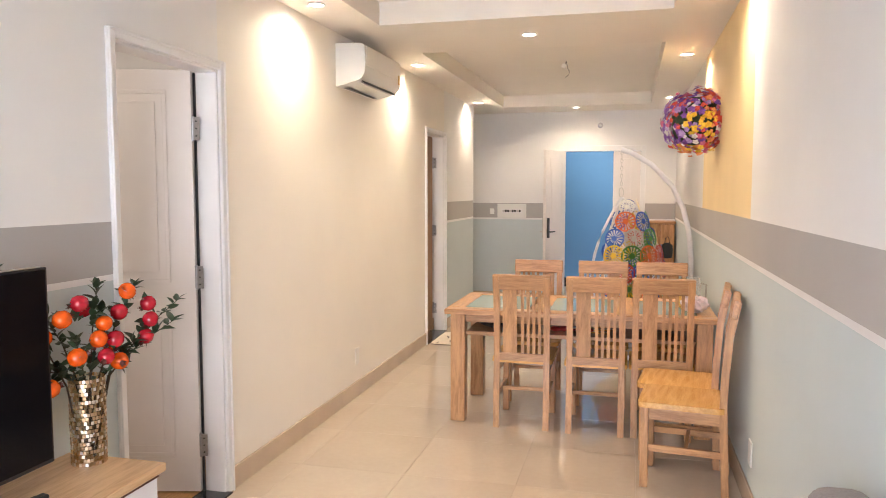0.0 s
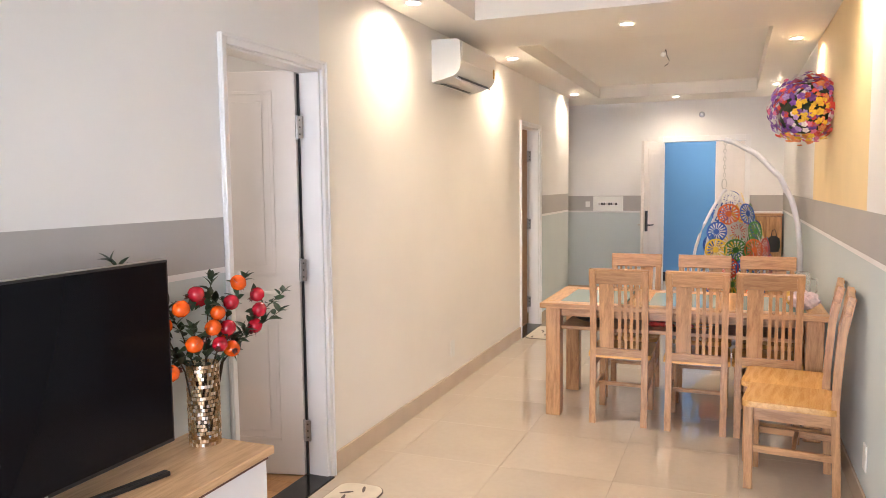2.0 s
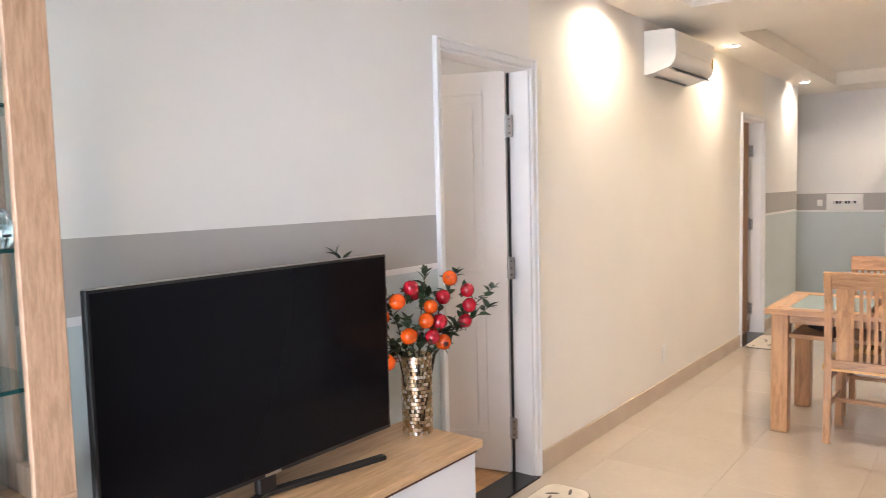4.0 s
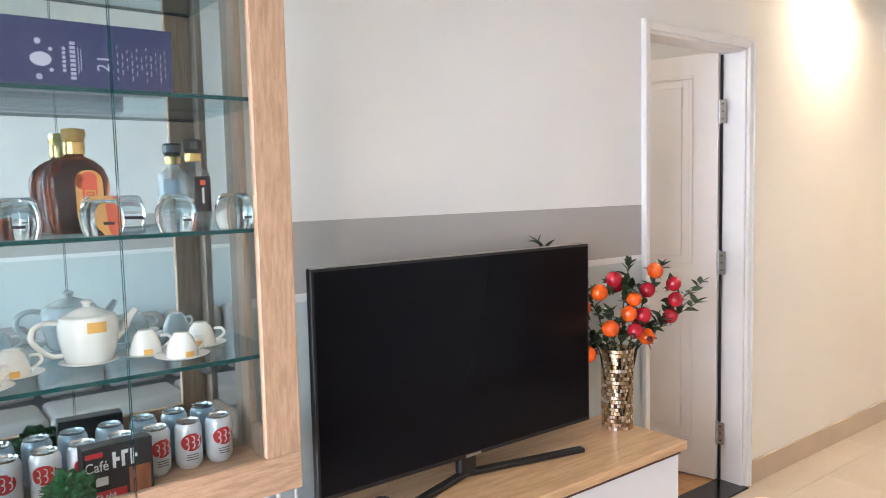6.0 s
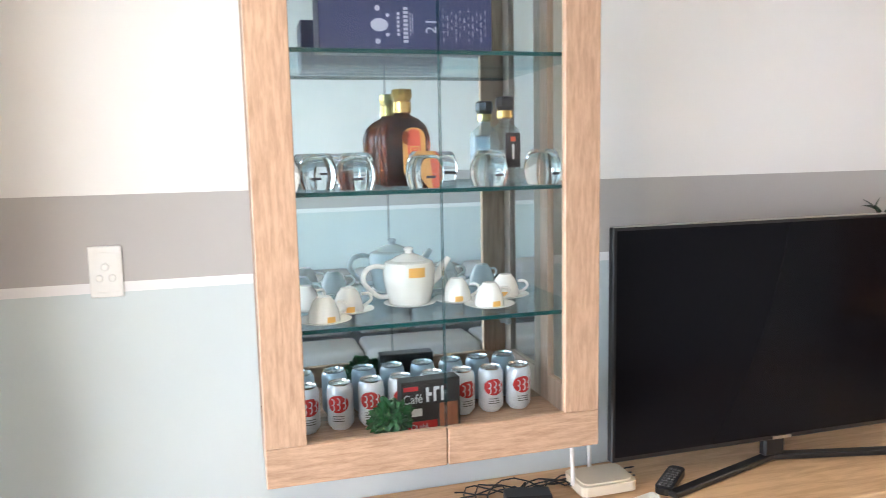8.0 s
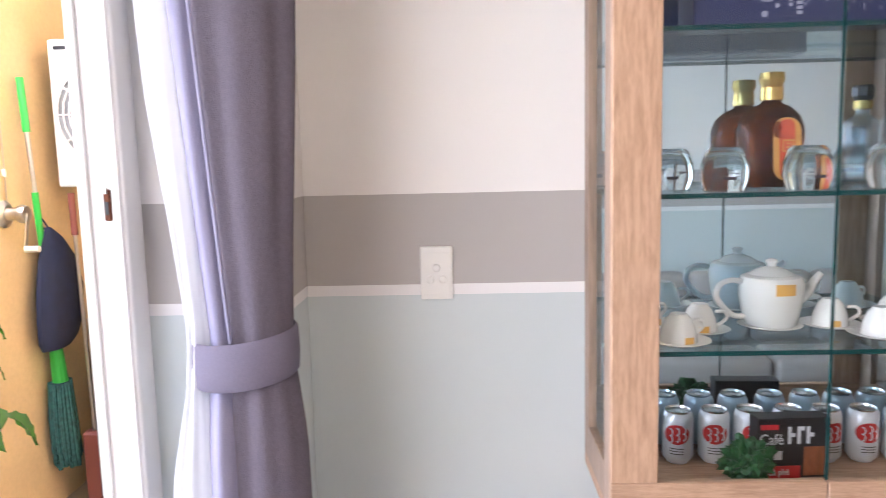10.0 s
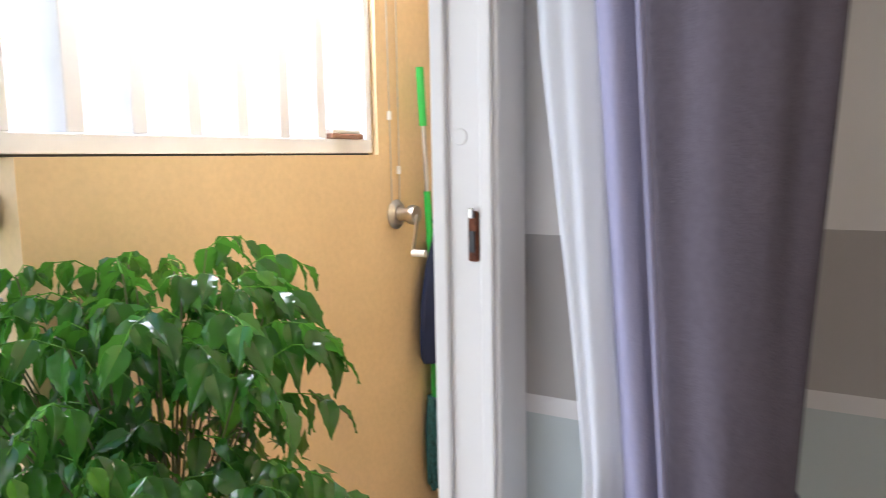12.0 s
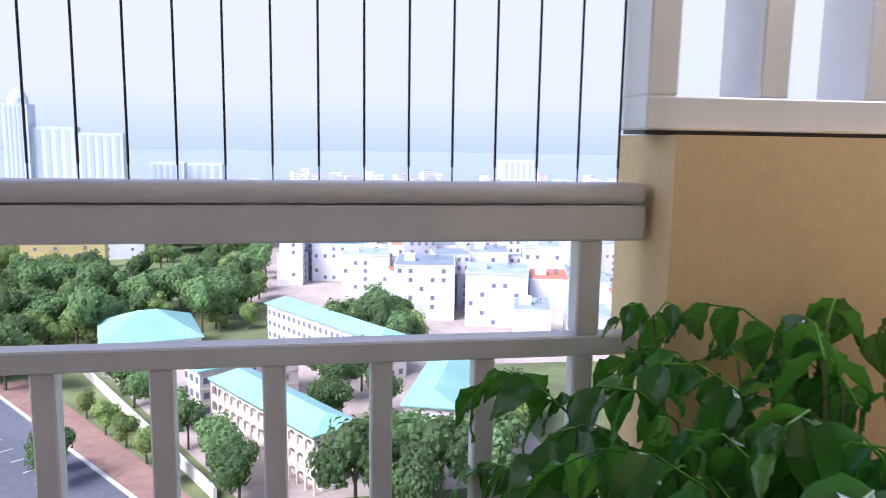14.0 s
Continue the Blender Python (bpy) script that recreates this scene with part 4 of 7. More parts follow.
wreath = thing("flower_ball", "round ball of purple, pink, red and yellow artificial flowers", "flowers", pose(0.165, 5.6, 1.99))
FC = {"purple": (0.22, 0.08, 0.36), "violet": (0.42, 0.28, 0.58), "pink": (0.66, 0.16, 0.28), "red": (0.70, 0.09, 0.06), "yellow": (0.85, 0.55, 0.04), "white": (0.75, 0.70, 0.68), "orange": (0.80, 0.30, 0.10)}
FM = {k: mesh(petal_flower(), "blossom", material("petal_" + k, v, 0.7, grain=0.15, grain_scale=120)) for k, v in FC.items()}
M["wreath_leaf"] = material("dark_wreath_leaf", (0.03, 0.05, 0.02), 0.7, grain=0.3)
core = bmesh.new()
bmesh.ops.create_icosphere(core, subdivisions=3, radius=0.165)
for v in core.verts:
    v.co *= 1 + 0.12 * noise.noise(v.co * 25)
    v.co.x = min(v.co.x, 0.142)
part("foliage_core", core, M["wreath_leaf"], wreath)
for k in range(620):
    d = Vector((random.gauss(0, 1), random.gauss(0, 1), random.gauss(0, 1))).normalized()
    p = d * (0.172 + 0.065 * random.random())
    if p.x > 0.135:
        continue
    q = noise.noise(d * 2.2 + Vector((3, 1, 0)))
    side = d.y * 0.4 - d.x * 0.6
    if d.y < -0.55 and abs(d.x) < 0.45 and -0.45 < d.z < 0.25 and random.random() < 0.7:
        c = "yellow"
    elif d.x > 0.15 and random.random() < 0.65:
        c = random.choice(("red", "orange", "red", "pink"))
    elif d.z < -0.75:
        c = random.choice(("orange", "yellow", "pink"))
    else:
        c = random.choice(("purple", "violet", "pink", "white", "violet", "white") if q > 0 else ("purple", "pink", "red", "purple", "violet"))
    ob = new("blossom", FM[c])
    ob.parent = wreath
    s = random.uniform(0.8, 1.5)
    ob.matrix_basis = Matrix.Translation(p) @ (d + 0.35 * Vector((random.uniform(-1, 1), random.uniform(-1, 1), random.uniform(-1, 1)))).to_track_quat("Z", "Y").to_matrix().to_4x4() @ pose(0, 0, 0, 0, 0, random.uniform(0, 72)) @ Matrix.Diagonal((s, s, s, 1))

# ---- things on the dining table ----
M["snack"] = material("glossy_white_pink_wrapper", (0.75, 0.60, 0.62), 0.25, grain=0.4, grain_scale=25, bump=0.8, bump_scale=60)
M["snack_y"] = material("glossy_yellow_wrapper", (0.75, 0.45, 0.10), 0.3, grain=0.4, grain_scale=25, bump=0.8, bump_scale=60)
M["red_wrap"] = material("red_wrapper", (0.55, 0.05, 0.04), 0.3, grain=0.4, grain_scale=40)


def lump(r, seed, squash=(1, 1, 1), amount=0.25, freq=2.0, sub=3):
    bm = bmesh.new()
    bmesh.ops.create_icosphere(bm, subdivisions=sub, radius=r)
    for v in bm.verts:
        n = v.co.normalized()
        v.co *= 1 + amount * noise.noise(n * freq + Vector((seed, 2 * seed, 0)))
        v.co = Vector((v.co.x * squash[0], v.co.y * squash[1], v.co.z * squash[2]))
    low = min(v.co.z for v in bm.verts)
    for v in bm.verts:
        v.co.z = max(v.co.z - low, 0.0)
    return bm


for x, y, mat, r, sq, label in ((0.14, 5.02, M["snack"], 0.075, (1.1, 0.8, 0.7), "crumpled white and pink snack bag"), (0.09, 5.14, M["snack_y"], 0.06, (1, 0.8, 1.0), "yellow snack packet leaning on the bag")):
    tagged(part("snack_bag", lump(r, x * 10, sq, 0.35, 3), mat, smooth=True, m=pose(x, y, TT)), label, "snack bag")
jar = thing("glass_jug", "clear glass jug on the dining table", "jug", pose(0.15, 5.35, TT))
part("wall", lathe([(0.045, 0.0), (0.052, 0.02), (0.052, 0.14), (0.044, 0.16), (0.046, 0.19), (0.043, 0.19), (0.041, 0.16), (0.049, 0.139), (0.049, 0.022), (0.0, 0.006), (0, 0), (0.045, 0)], 20), M["glass"], jar, smooth=True)
part("handle", tube([(0.05, 0, 0.15), (0.085, 0, 0.14), (0.085, 0, 0.06), (0.05, 0, 0.04)], 0.006, 8), M["glass"], jar)
bag = tagged(part("handbag", lump(0.10, 4.2, (1.0, 0.9, 0.62), 0.2, 1.5), M["black"], smooth=True, m=pose(-1.14, 5.05, 0.60)), "black handbag on the lower table shelf", "bag")
for k in range(5):
    tagged(part("candy_packet", lump(0.028, k * 3.1, (1.4, 0.9, 0.6), 0.4, 3, 2), M["red_wrap"], smooth=True, m=pose(-0.72 + 0.05 * k, 5.0 + 0.02 * (k % 2), 0.60, 0, 0, 40 * k)), "small red packet on the lower table shelf", "packet", group="packets on the table shelf")
for k in range(6):
    tagged(part("newspaper", box(-0.15, -0.11, 0, 0.15, 0.11, 0.006, 0.001), M["mat"] if k % 2 else M["snack_y"], m=pose(-0.52, 5.12, 0.6005 + 0.0065 * k, 0, 0, 8 * k - 15)), "folded paper in a stack on the table shelf", "paper", group="papers on the table shelf")

# ---- sofa ----
M["sofa"] = material("grey_sofa_fabric", (0.33, 0.305, 0.30), 0.95, grain=0.12, grain_scale=150, bump=0.5, bump_scale=350)
sofa = thing("sofa", "slim grey quilted fabric sofa against the wall", "sofa")
part("base", box(-0.16, -0.55, 0.08, 0.30, 2.12, 0.30, 0.03, 3), M["sofa"], sofa, smooth=True)
for k in range(4):
    part("seat_cushion", box(-0.17, -0.54 + 0.665 * k, 0.301, 0.16, 0.115 + 0.665 * k, 0.43, 0.035, 3), M["sofa"], sofa, smooth=True)
    for j in range(2):
        part("back_cushion", box(0.15, -0.54 + 0.665 * k + 0.333 * j, 0.431, 0.30, -0.214 + 0.665 * k + 0.333 * j, 0.82, 0.05, 4), M["sofa"], sofa, smooth=True)
for y in (-0.4, 1.95):
    for x in (-0.08, 0.24):
        part("foot", tube([(x, y, 0), (x, y, 0.08)], 0.02, 10), M["black"], sofa)

# ---- vase with pomegranate branches ----
M["amber_glass"] = thin_glass("amber_vase_glass", (0.955, 0.885, 0.76), ior=1.4)
vase = thing("glass_vase", "tall amber woven-pattern glass vase on the stand", "vase", pose(-2.06, 2.325, SZ))
VH, VR = 0.300, 0.056
bm = bmesh.new()
rings = 42
cols = 34
prof = []
for j in range(rings + 1):
    z = VH * j / rings
    ring = []
    for k in range(cols * 2):
        a = math.pi * k / cols
        r = VR * (0.99 + 0.02 * j / rings)
        weave = 0.0022 if ((k // 2) + (j // 2)) % 2 else -0.0008
        ring.append(bm.verts.new(((r + weave) * math.cos(a), (r + weave) * math.sin(a), z)))
    prof.append(ring)
for a, b in zip(prof, prof[1:]):
    for k in range(len(a)):
        j = (k + 1) % len(a)
        bm.faces.new((a[k], a[j], b[j], b[k]))
inner = []
for j in (0, 1):
    inner.append([bm.verts.new((VR * (0.86 + 0.09 * j) * math.cos(math.pi * k / cols), VR * (0.86 + 0.09 * j) * math.sin(math.pi * k / cols), (0.012, VH)[j])) for k in range(cols * 2)])
for k in range(cols * 2):
    j = (k + 1) % (cols * 2)
    bm.faces.new((inner[0][k], inner[0][j], inner[1][j], inner[1][k]))
    bm.faces.new((inner[1][k], inner[1][j], prof[-1][j], prof[-1][k]))
bm.faces.new(prof[0][::-1])
bm.faces.new(inner[0])
part("vessel", bm, M["amber_glass"], vase)


def foil_material():
    """Foil flecks, each island its own shade from brown gold to silver."""
    m = material("gold_silver_foil", (0.8, 0.7, 0.6), 0.36, 1.0)
    n, l = m.node_tree.nodes, m.node_tree.links
    g, ramp = n.new("ShaderNodeNewGeometry"), n.new("ShaderNodeValToRGB")
    e = ramp.color_ramp.elements
    e[0].color, e[1].color = (0.34, 0.21, 0.11, 1), (0.97, 0.96, 0.97, 1)
    for at, c in ((0.35, (0.66, 0.46, 0.27, 1)), (0.65, (0.85, 0.73, 0.56, 1))):
        ramp.color_ramp.elements.new(at).color = c
    l.new(g.outputs["Random Per Island"], ramp.inputs[0])
    l.new(ramp.outputs[0], n["Principled BSDF"].inputs["Base Color"])
    return m


M["vase_foil"] = foil_material()
bm = bmesh.new()
for j in range(0, rings - 1, 2):
    r = VR * (0.99 + 0.02 * j / rings) + 0.0032
    for k in range(j // 2 % 2, cols * 2, 2):
        if random.random() < 0.30:
            continue
        t0, t1 = math.pi * (k + 0.15) / cols, math.pi * (k + 1.85) / cols
        z0, z1 = VH * (j + 0.2) / rings, VH * (j + 1.8) / rings
        bm.faces.new([bm.verts.new((r * math.cos(t), r * math.sin(t), z)) for t, z in ((t0, z0), (t1, z0), (t1, z1), (t0, z1))])
tagged(part("mosaic", bm, M["vase_foil"], vase, "gold and silver foil flecks"), kind="stuff")

M["fruit_o"] = material("glossy_orange_fruit", (0.82, 0.105, 0.006), 0.25, stain=0.3, stain_scale=25, grain=0.12, coat=0.1)
M["fruit_r"] = material("glossy_crimson_fruit", (0.50, 0.012, 0.028), 0.25, stain=0.3, stain_scale=25, grain=0.12, coat=0.1)
M["twig"] = material("dark_twig_bark", (0.05, 0.035, 0.02), 0.8, grain=0.3, grain_scale=80)
M["spray_leaf"] = material("dark_green_spray_leaf", (0.025, 0.055, 0.022), 0.45, grain=0.3, grain_scale=60, vary=0.3)


M["calyx"] = material("dark_red_calyx", (0.09, 0.015, 0.008), 0.5)


def fruit_mesh(mat):
    bm = lathe([(0, -0.031), (0.014, -0.029), (0.026, -0.018), (0.031, 0.0), (0.027, 0.017), (0.015, 0.027), (0.008, 0.030), (0.009, 0.038), (0.006, 0.034), (0, 0.031)], 16)
    for k in range(6):
        a = 2 * math.pi * k / 6
        c, s = math.cos(a), math.sin(a)
        v = [bm.verts.new(p) for p in ((0.009 * c - 0.004 * s, 0.009 * s + 0.004 * c, 0.031), (0.009 * c + 0.004 * s, 0.009 * s - 0.004 * c, 0.031), (0.013 * c, 0.013 * s, 0.046))]
        bm.faces.new(v)
    me = mesh(bm, "fruit", mat, True)
    me.materials.append(M["calyx"])
    for f in me.polygons:
        if f.center.z > 0.0295:
            f.material_index = 1
    return me


def leaf_mesh(mat, ln=0.045, w=0.011, fold=0.35, curl=0.25, n=5, name="leaf"):
    """A leaf along +x, folded on its midrib and drooping to the tip."""
    bm = bmesh.new()
    rows = []
    for k in range(n + 1):
        u = k / n
        ww = w * (math.sin(math.pi * min(1, u ** 0.75)) ** 0.85) + 0.0004
        x, z = ln * u, -curl * ln * u * u
        rows.append([bm.verts.new((x, -ww, z + fold * ww)), bm.verts.new((x, 0, z)), bm.verts.new((x, ww, z + fold * ww))])
    for a, b in zip(rows, rows[1:]):
        bm.faces.new((a[0], a[1], b[1], b[0]))
        bm.faces.new((a[1], a[2], b[2], b[1]))
    return mesh(bm, name, mat, True)


FRUIT = (fruit_mesh(M["fruit_o"]), fruit_mesh(M["fruit_r"]))
SPRAY = [leaf_mesh(M["spray_leaf"], 0.050, 0.0125, 0.3, 0.2), leaf_mesh(M["spray_leaf"], 0.040, 0.011, 0.4, 0.35)]
spray = thing("pomegranate_branches", "artificial pomegranate branches with orange and red fruit in the vase", "branches", pose(-2.06, 2.325, SZ))
# local y runs to the door, x into the room
TIPS = [((0.06, 0.44, 0.50), 5), ((0.05, 0.42, 0.42), 5), ((0.02, 0.24, 0.58), 4), ((0.03, 0.03, 0.60), 4), ((-0.04, -0.13, 0.52), 4), ((-0.06, -0.34, 0.70), 5), ((0.05, -0.10, 0.44), 3), ((0.04, 0.30, 0.42), 4), ((-0.03, 0.12, 0.50), 3), ((-0.05, -0.16, 0.36), 3)]


def put_leaf(parent, datas, p, d, s=1.0, roll=0.0):
    ob = new("leaf", random.choice(datas))
    ob.parent = parent
    d = Vector(d).normalized()
    side = d.cross(Vector((0, 0, 1)))
    side = side.normalized() if side.length > 1e-3 else Vector((0, 1, 0))
    up = side.cross(d)
    m = Matrix((d, -side, up)).transposed().to_4x4()
    ob.matrix_basis = Matrix.Translation(p) @ m @ pose(0, 0, 0, roll) @ Matrix.Diagonal((s, s, s, 1))
    return ob


for k, (tip, nl) in enumerate(TIPS):
    tip = Vector(tip)
    a0 = Vector((0.02 * math.cos(k * 2.1), 0.02 * math.sin(k * 2.1), 0.02))
    a1 = Vector((tip.x * 0.25, tip.y * 0.22, 0.28))
    a2 = Vector((tip.x * 0.6, tip.y * 0.6, 0.28 + (tip.z - 0.28) * 0.62))
    line = [a0, a0.lerp(a1, 0.5), a1, a1.lerp(a2, 0.5), a2, a2.lerp(tip, 0.5), tip]
    part("twig", tube(line, 0.004, 6, taper=0.0015), M["twig"], spray)
    for j in range(2 * nl + 13):
        u = 0.35 + 0.65 * (j + random.random()) / (2 * nl + 13)
        i = min(5, int(u * 6))
        p = line[i].lerp(line[i + 1], u * 6 - i)
        d = (line[i + 1] - line[i]).normalized() + 1.7 * Vector((random.uniform(-1, 1), random.uniform(-1, 1), random.uniform(-0.6, 1)))
        put_leaf(spray, SPRAY, p, d, random.uniform(0.8, 1.2), random.uniform(-40, 40))
    for a in range(5):
        put_leaf(spray, SPRAY, tip, (tip - a2).normalized() + 0.7 * Vector((math.cos(a * 1.3), math.sin(a * 1.3), 0.2)), random.uniform(0.7, 1.1), random.uniform(-30, 30))
FRUITS = [(0.04, 0.172, 0.573, 0), (0.03, -0.055, 0.56, 1), (0.04, -0.145, 0.522, 0), (0.05, 0.035, 0.48, 0), (0.03, 0.138, 0.502, 1), (0.04, 0.288, 0.511, 1), (0.05, 0.285, 0.451, 1), (0.04, 0.268, 0.389, 1), (0.05, 0.005, 0.43, 0), (0.06, 0.074, 0.417, 1), (0.04, -0.085, 0.386, 0), (0.07, 0.015, 0.37, 1), (0.06, 0.093, 0.336, 0), (0.02, -0.185, 0.305, 0), (0.0, -0.184, 0.468, 0), (0.0, 0.125, 0.39, 0), (-0.02, 0.02, 0.53, 1)]
for x, y, z, c in FRUITS:
    ob = new("fruit", FRUIT[c])
    ob.parent = spray
    s = random.uniform(0.88, 1.02)
    for j in range(4):
        put_leaf(spray, SPRAY, Vector((x - 0.012, y, z - 0.01)), (random.uniform(-0.6, 0.6), random.uniform(-1, 1), random.uniform(-0.8, 0.9)), random.uniform(0.8, 1.2), random.uniform(-50, 50))
    ob.matrix_basis = pose(x, y, z, random.uniform(60, 150), random.uniform(-30, 30), random.uniform(0, 360)) @ Matrix.Diagonal((s, s, s, 1))

# ---- small things on the stand ----
M["cream_plastic"] = material("cream_plastic", (0.72, 0.63, 0.48), 0.4, stain=0.05)
router = thing("router", "cream wireless router with two white antennas", "router", pose(-2.06, 1.05, SZ))
part("case", slab([(p[0], p[1]) for p in rounded(0.12, 0.16, 0.02)], 0.004, 0.03), M["cream_plastic"], router)
part("lid", slab([(p[0], p[1]) for p in rounded(0.10, 0.14, 0.02)], 0.0302, 0.034), M["cream_plastic"], router)
part("foot", box(-0.05, -0.07, 0, 0.05, 0.07, 0.0038), M["black"], router)
for y, x in ((-0.085, 0.01), (0.0, -0.062)):
    part("antenna", tube([(x, y, 0.02), (x, y, 0.04), (x - 0.01, y, 0.19)], 0.006, 8), M["white_plastic"], router)
remote = thing("remote_control", "black tv remote lying on the stand", "remote", pose(-2.015, 1.235, SZ, 0, 0, 132))
part("case", slab(rounded(0.16, 0.045, 0.018), 0, 0.018), M["black"], remote)
M["key"] = material("grey_rubber_key", (0.10, 0.10, 0.10), 0.6)
for i in range(8):
    for j in range(3):
        part("key", box(-0.065 + 0.016 * i, -0.0155 + 0.0115 * j, 0.018, -0.054 + 0.016 * i, -0.0075 + 0.0115 * j, 0.0205, 0.001), M["key"], remote)
ph = tagged(part("white_plug", box(-0.015, -0.05, 0, 0.015, 0.05, 0.02, 0.006, 2), M["white_plastic"], m=pose(-1.93, 1.10, SZ, 0, 0, 15)), "small white plastic adapter on the stand", "adapter")
adp = tagged(part("power_adapter", box(-0.03, -0.06, 0, 0.03, 0.06, 0.03, 0.006, 2), M["black"], m=pose(-2.03, 0.83, SZ, 0, 0, -12)), "black power adapter on the stand", "adapter")
tang = thing("cable_tangle", "tangle of thin black cables behind the television", "cable", pose(-2.10, 0.95, SZ))
for k in range(5):
    pts = []
    for j in range(28):
        a = j * 0.62 + k
        pts.append((0.045 * math.sin(a * (1 + 0.13 * k)) * (0.5 + 0.5 * math.sin(j * 0.3 + k)), -0.26 + 0.017 * j + 0.03 * math.cos(a), 0.004 + 0.012 * (1 + math.sin(a * 1.7 + k)) * (0.3 + 0.7 * (j % 5) / 5)))
    part("cable", tube(pts, 0.0022, 5), M["cable"], tang)
part("cable", tube([(0.06 + 0.03 * math.cos(a * 0.5), -0.32 + 0.05 * math.sin(a * 0.5), 0.006 + 0.002 * (a % 3)) for a in range(26)], 0.003, 5), M["cable"], tang)

# ---- contents of the display cabinet ----
def text(body, size, mat, parent, m, name="lettering", flat=0.0004):
    cu = bpy.data.curves.new(name, "FONT")
    cu.body, cu.size, cu.extrude, cu.align_x, cu.align_y = body, size, flat, "CENTER", "CENTER"
    tmp = bpy.data.objects.new(name, cu)
    scene.collection.objects.link(tmp)
    me = bpy.data.meshes.new_from_object(tmp)
    bpy.data.objects.remove(tmp)
    bpy.data.curves.remove(cu)
    me.materials.append(mat)
    ob = new(name, me)
    ob.parent = parent
    ob.matrix_basis = m
    return ob


M["alu"] = material("printed_aluminium", (0.72, 0.74, 0.78), 0.32, 0.35, grain=0.1, grain_scale=40)
M["alu_rim"] = material("bare_aluminium", (0.75, 0.75, 0.76), 0.22, 1.0)
M["can_red"] = material("red_can_print", (0.55, 0.03, 0.03), 0.3, 0.3)
M["can_white"] = material("white_can_print", (0.66, 0.68, 0.71), 0.35)
CB = CZ0 + 0.0253


def curved_patch(r, a0, a1, z0, z1, n=10, oval=False):
    """A patch on a cylinder round z, optionally oval."""
    bm = bmesh.new()
    if oval:
        c = bm.verts.new((r, 0, (z0 + z1) / 2))
        prev = None
        for q in range(1, 7):
            ring = []
            for k in range(28):
                t = 2 * math.pi * k / 28
                a = radians((a0 + a1) / 2 + (a1 - a0) / 2 * math.cos(t) * q / 6)
                ring.append(bm.verts.new((r * math.cos(a), r * math.sin(a), (z0 + z1) / 2 + (z1 - z0) / 2 * math.sin(t) * q / 6)))
            for k in range(28):
                j = (k + 1) % 28
                bm.faces.new((c, ring[k], ring[j]) if prev is None else (prev[k], ring[k], ring[j], prev[j]))
            prev = ring
        return bm
    cols = []
    for k in range(n + 1):
        a = radians(a0 + (a1 - a0) * k / n)
        cols.append((bm.verts.new((r * math.cos(a), r * math.sin(a), z0)), bm.verts.new((r * math.cos(a), r * math.sin(a), z1))))
    for a, b in zip(cols, cols[1:]):
        bm.faces.new((a[0], b[0], b[1], a[1]))
    return bm


can = thing("beer_can", "silver beer can with a red oval label", "can", pose(0, 0, -9), group="beer cans in the cabinet")
part("can_body", lathe([(0.0, 0.003), (0.022, 0.0), (0.025, 0.004), (0.032, 0.013), (0.0328, 0.02), (0.0328, 0.100), (0.0305, 0.108), (0.027, 0.1135)], 28), M["alu"], can, smooth=True)
part("rim", lathe([(0.027, 0.1135), (0.0275, 0.1175), (0.026, 0.118), (0.0245, 0.113), (0.0, 0.112)], 28), M["alu_rim"], can, smooth=True)
part("pull_tab", box(-0.010, -0.006, 0.1125, 0.012, 0.006, 0.1145, 0.001), M["alu_rim"], can)
lab = part("label_oval", curved_patch(0.0334, -48, 48, 0.048, 0.092, oval=True), M["can_red"], can, "red oval label")
part("label_ring", curved_patch(0.0330, -53, 53, 0.044, 0.095, oval=True), M["can_white"], can)
for k, a in enumerate((-24, 0, 24)):
    for dz in (0.008, -0.007):
        pts = [(0.0337 * math.cos(radians(a + 9 * math.sin(q))), 0.0337 * math.sin(radians(a + 9 * math.sin(q))), 0.0695 + dz + 0.003 * (k - 1) + 0.0075 * math.cos(q)) for q in [math.pi * j / 8 - 0.3 for j in range(10)]]
        part("white_stroke", tube(pts, 0.0014, 5), M["can_white"], lab)
for z in (0.026, 0.032, 0.038):
    part("fine_print", curved_patch(0.0333, -26, 26, z, z + 0.002), M["key"], can)
CANS = [(-2.135, 0.290, 10), (-2.137, 0.374, -10), (-2.138, 0.452, -4), (-2.14, 0.529, 12), (-2.142, 0.612, 4), (-2.14, 0.692, 20), (-2.138, 0.770, 6), (-2.136, 0.846, 12)]
for x, y, a in CANS[1:]:
    copy_thing(can, pose(x, y, CB, 0, 0, a - 8))
can.matrix_basis = pose(CANS[0][0], CANS[0][1], CB, 0, 0, CANS[0][2])

M["coffee_box"] = material("black_printed_card", (0.015, 0.013, 0.014), 0.4)
M["coffee_red"] = material("red_printed_card", (0.50, 0.02, 0.025), 0.4)
M["coffee_cup"] = material("brown_cup_print", (0.30, 0.10, 0.04), 0.4, grain=0.4, grain_scale=60)
cf = thing("coffee_box", "black coffee carton with white and red print", "carton", pose(-2.066, 0.583, CB, 0, 0, 3) @ Matrix.Diagonal((2.0, 1.13, 1.34, 1)))
part("carton", box(-0.011, -0.066, 0, 0.011, 0.066, 0.095, 0.001), M["coffee_box"], cf)
part("red_foot", box(0.0112, -0.066, 0.0, 0.0116, 0.012, 0.02), M["coffee_red"], cf)
part("cup_picture", box(0.0112, 0.018, 0.004, 0.0116, 0.06, 0.05, 0.0001), M["coffee_cup"], cf)
text("Café", 0.024, M["can_white"], cf, pose(0.0118, -0.042, 0.062, 90, 0, 90))
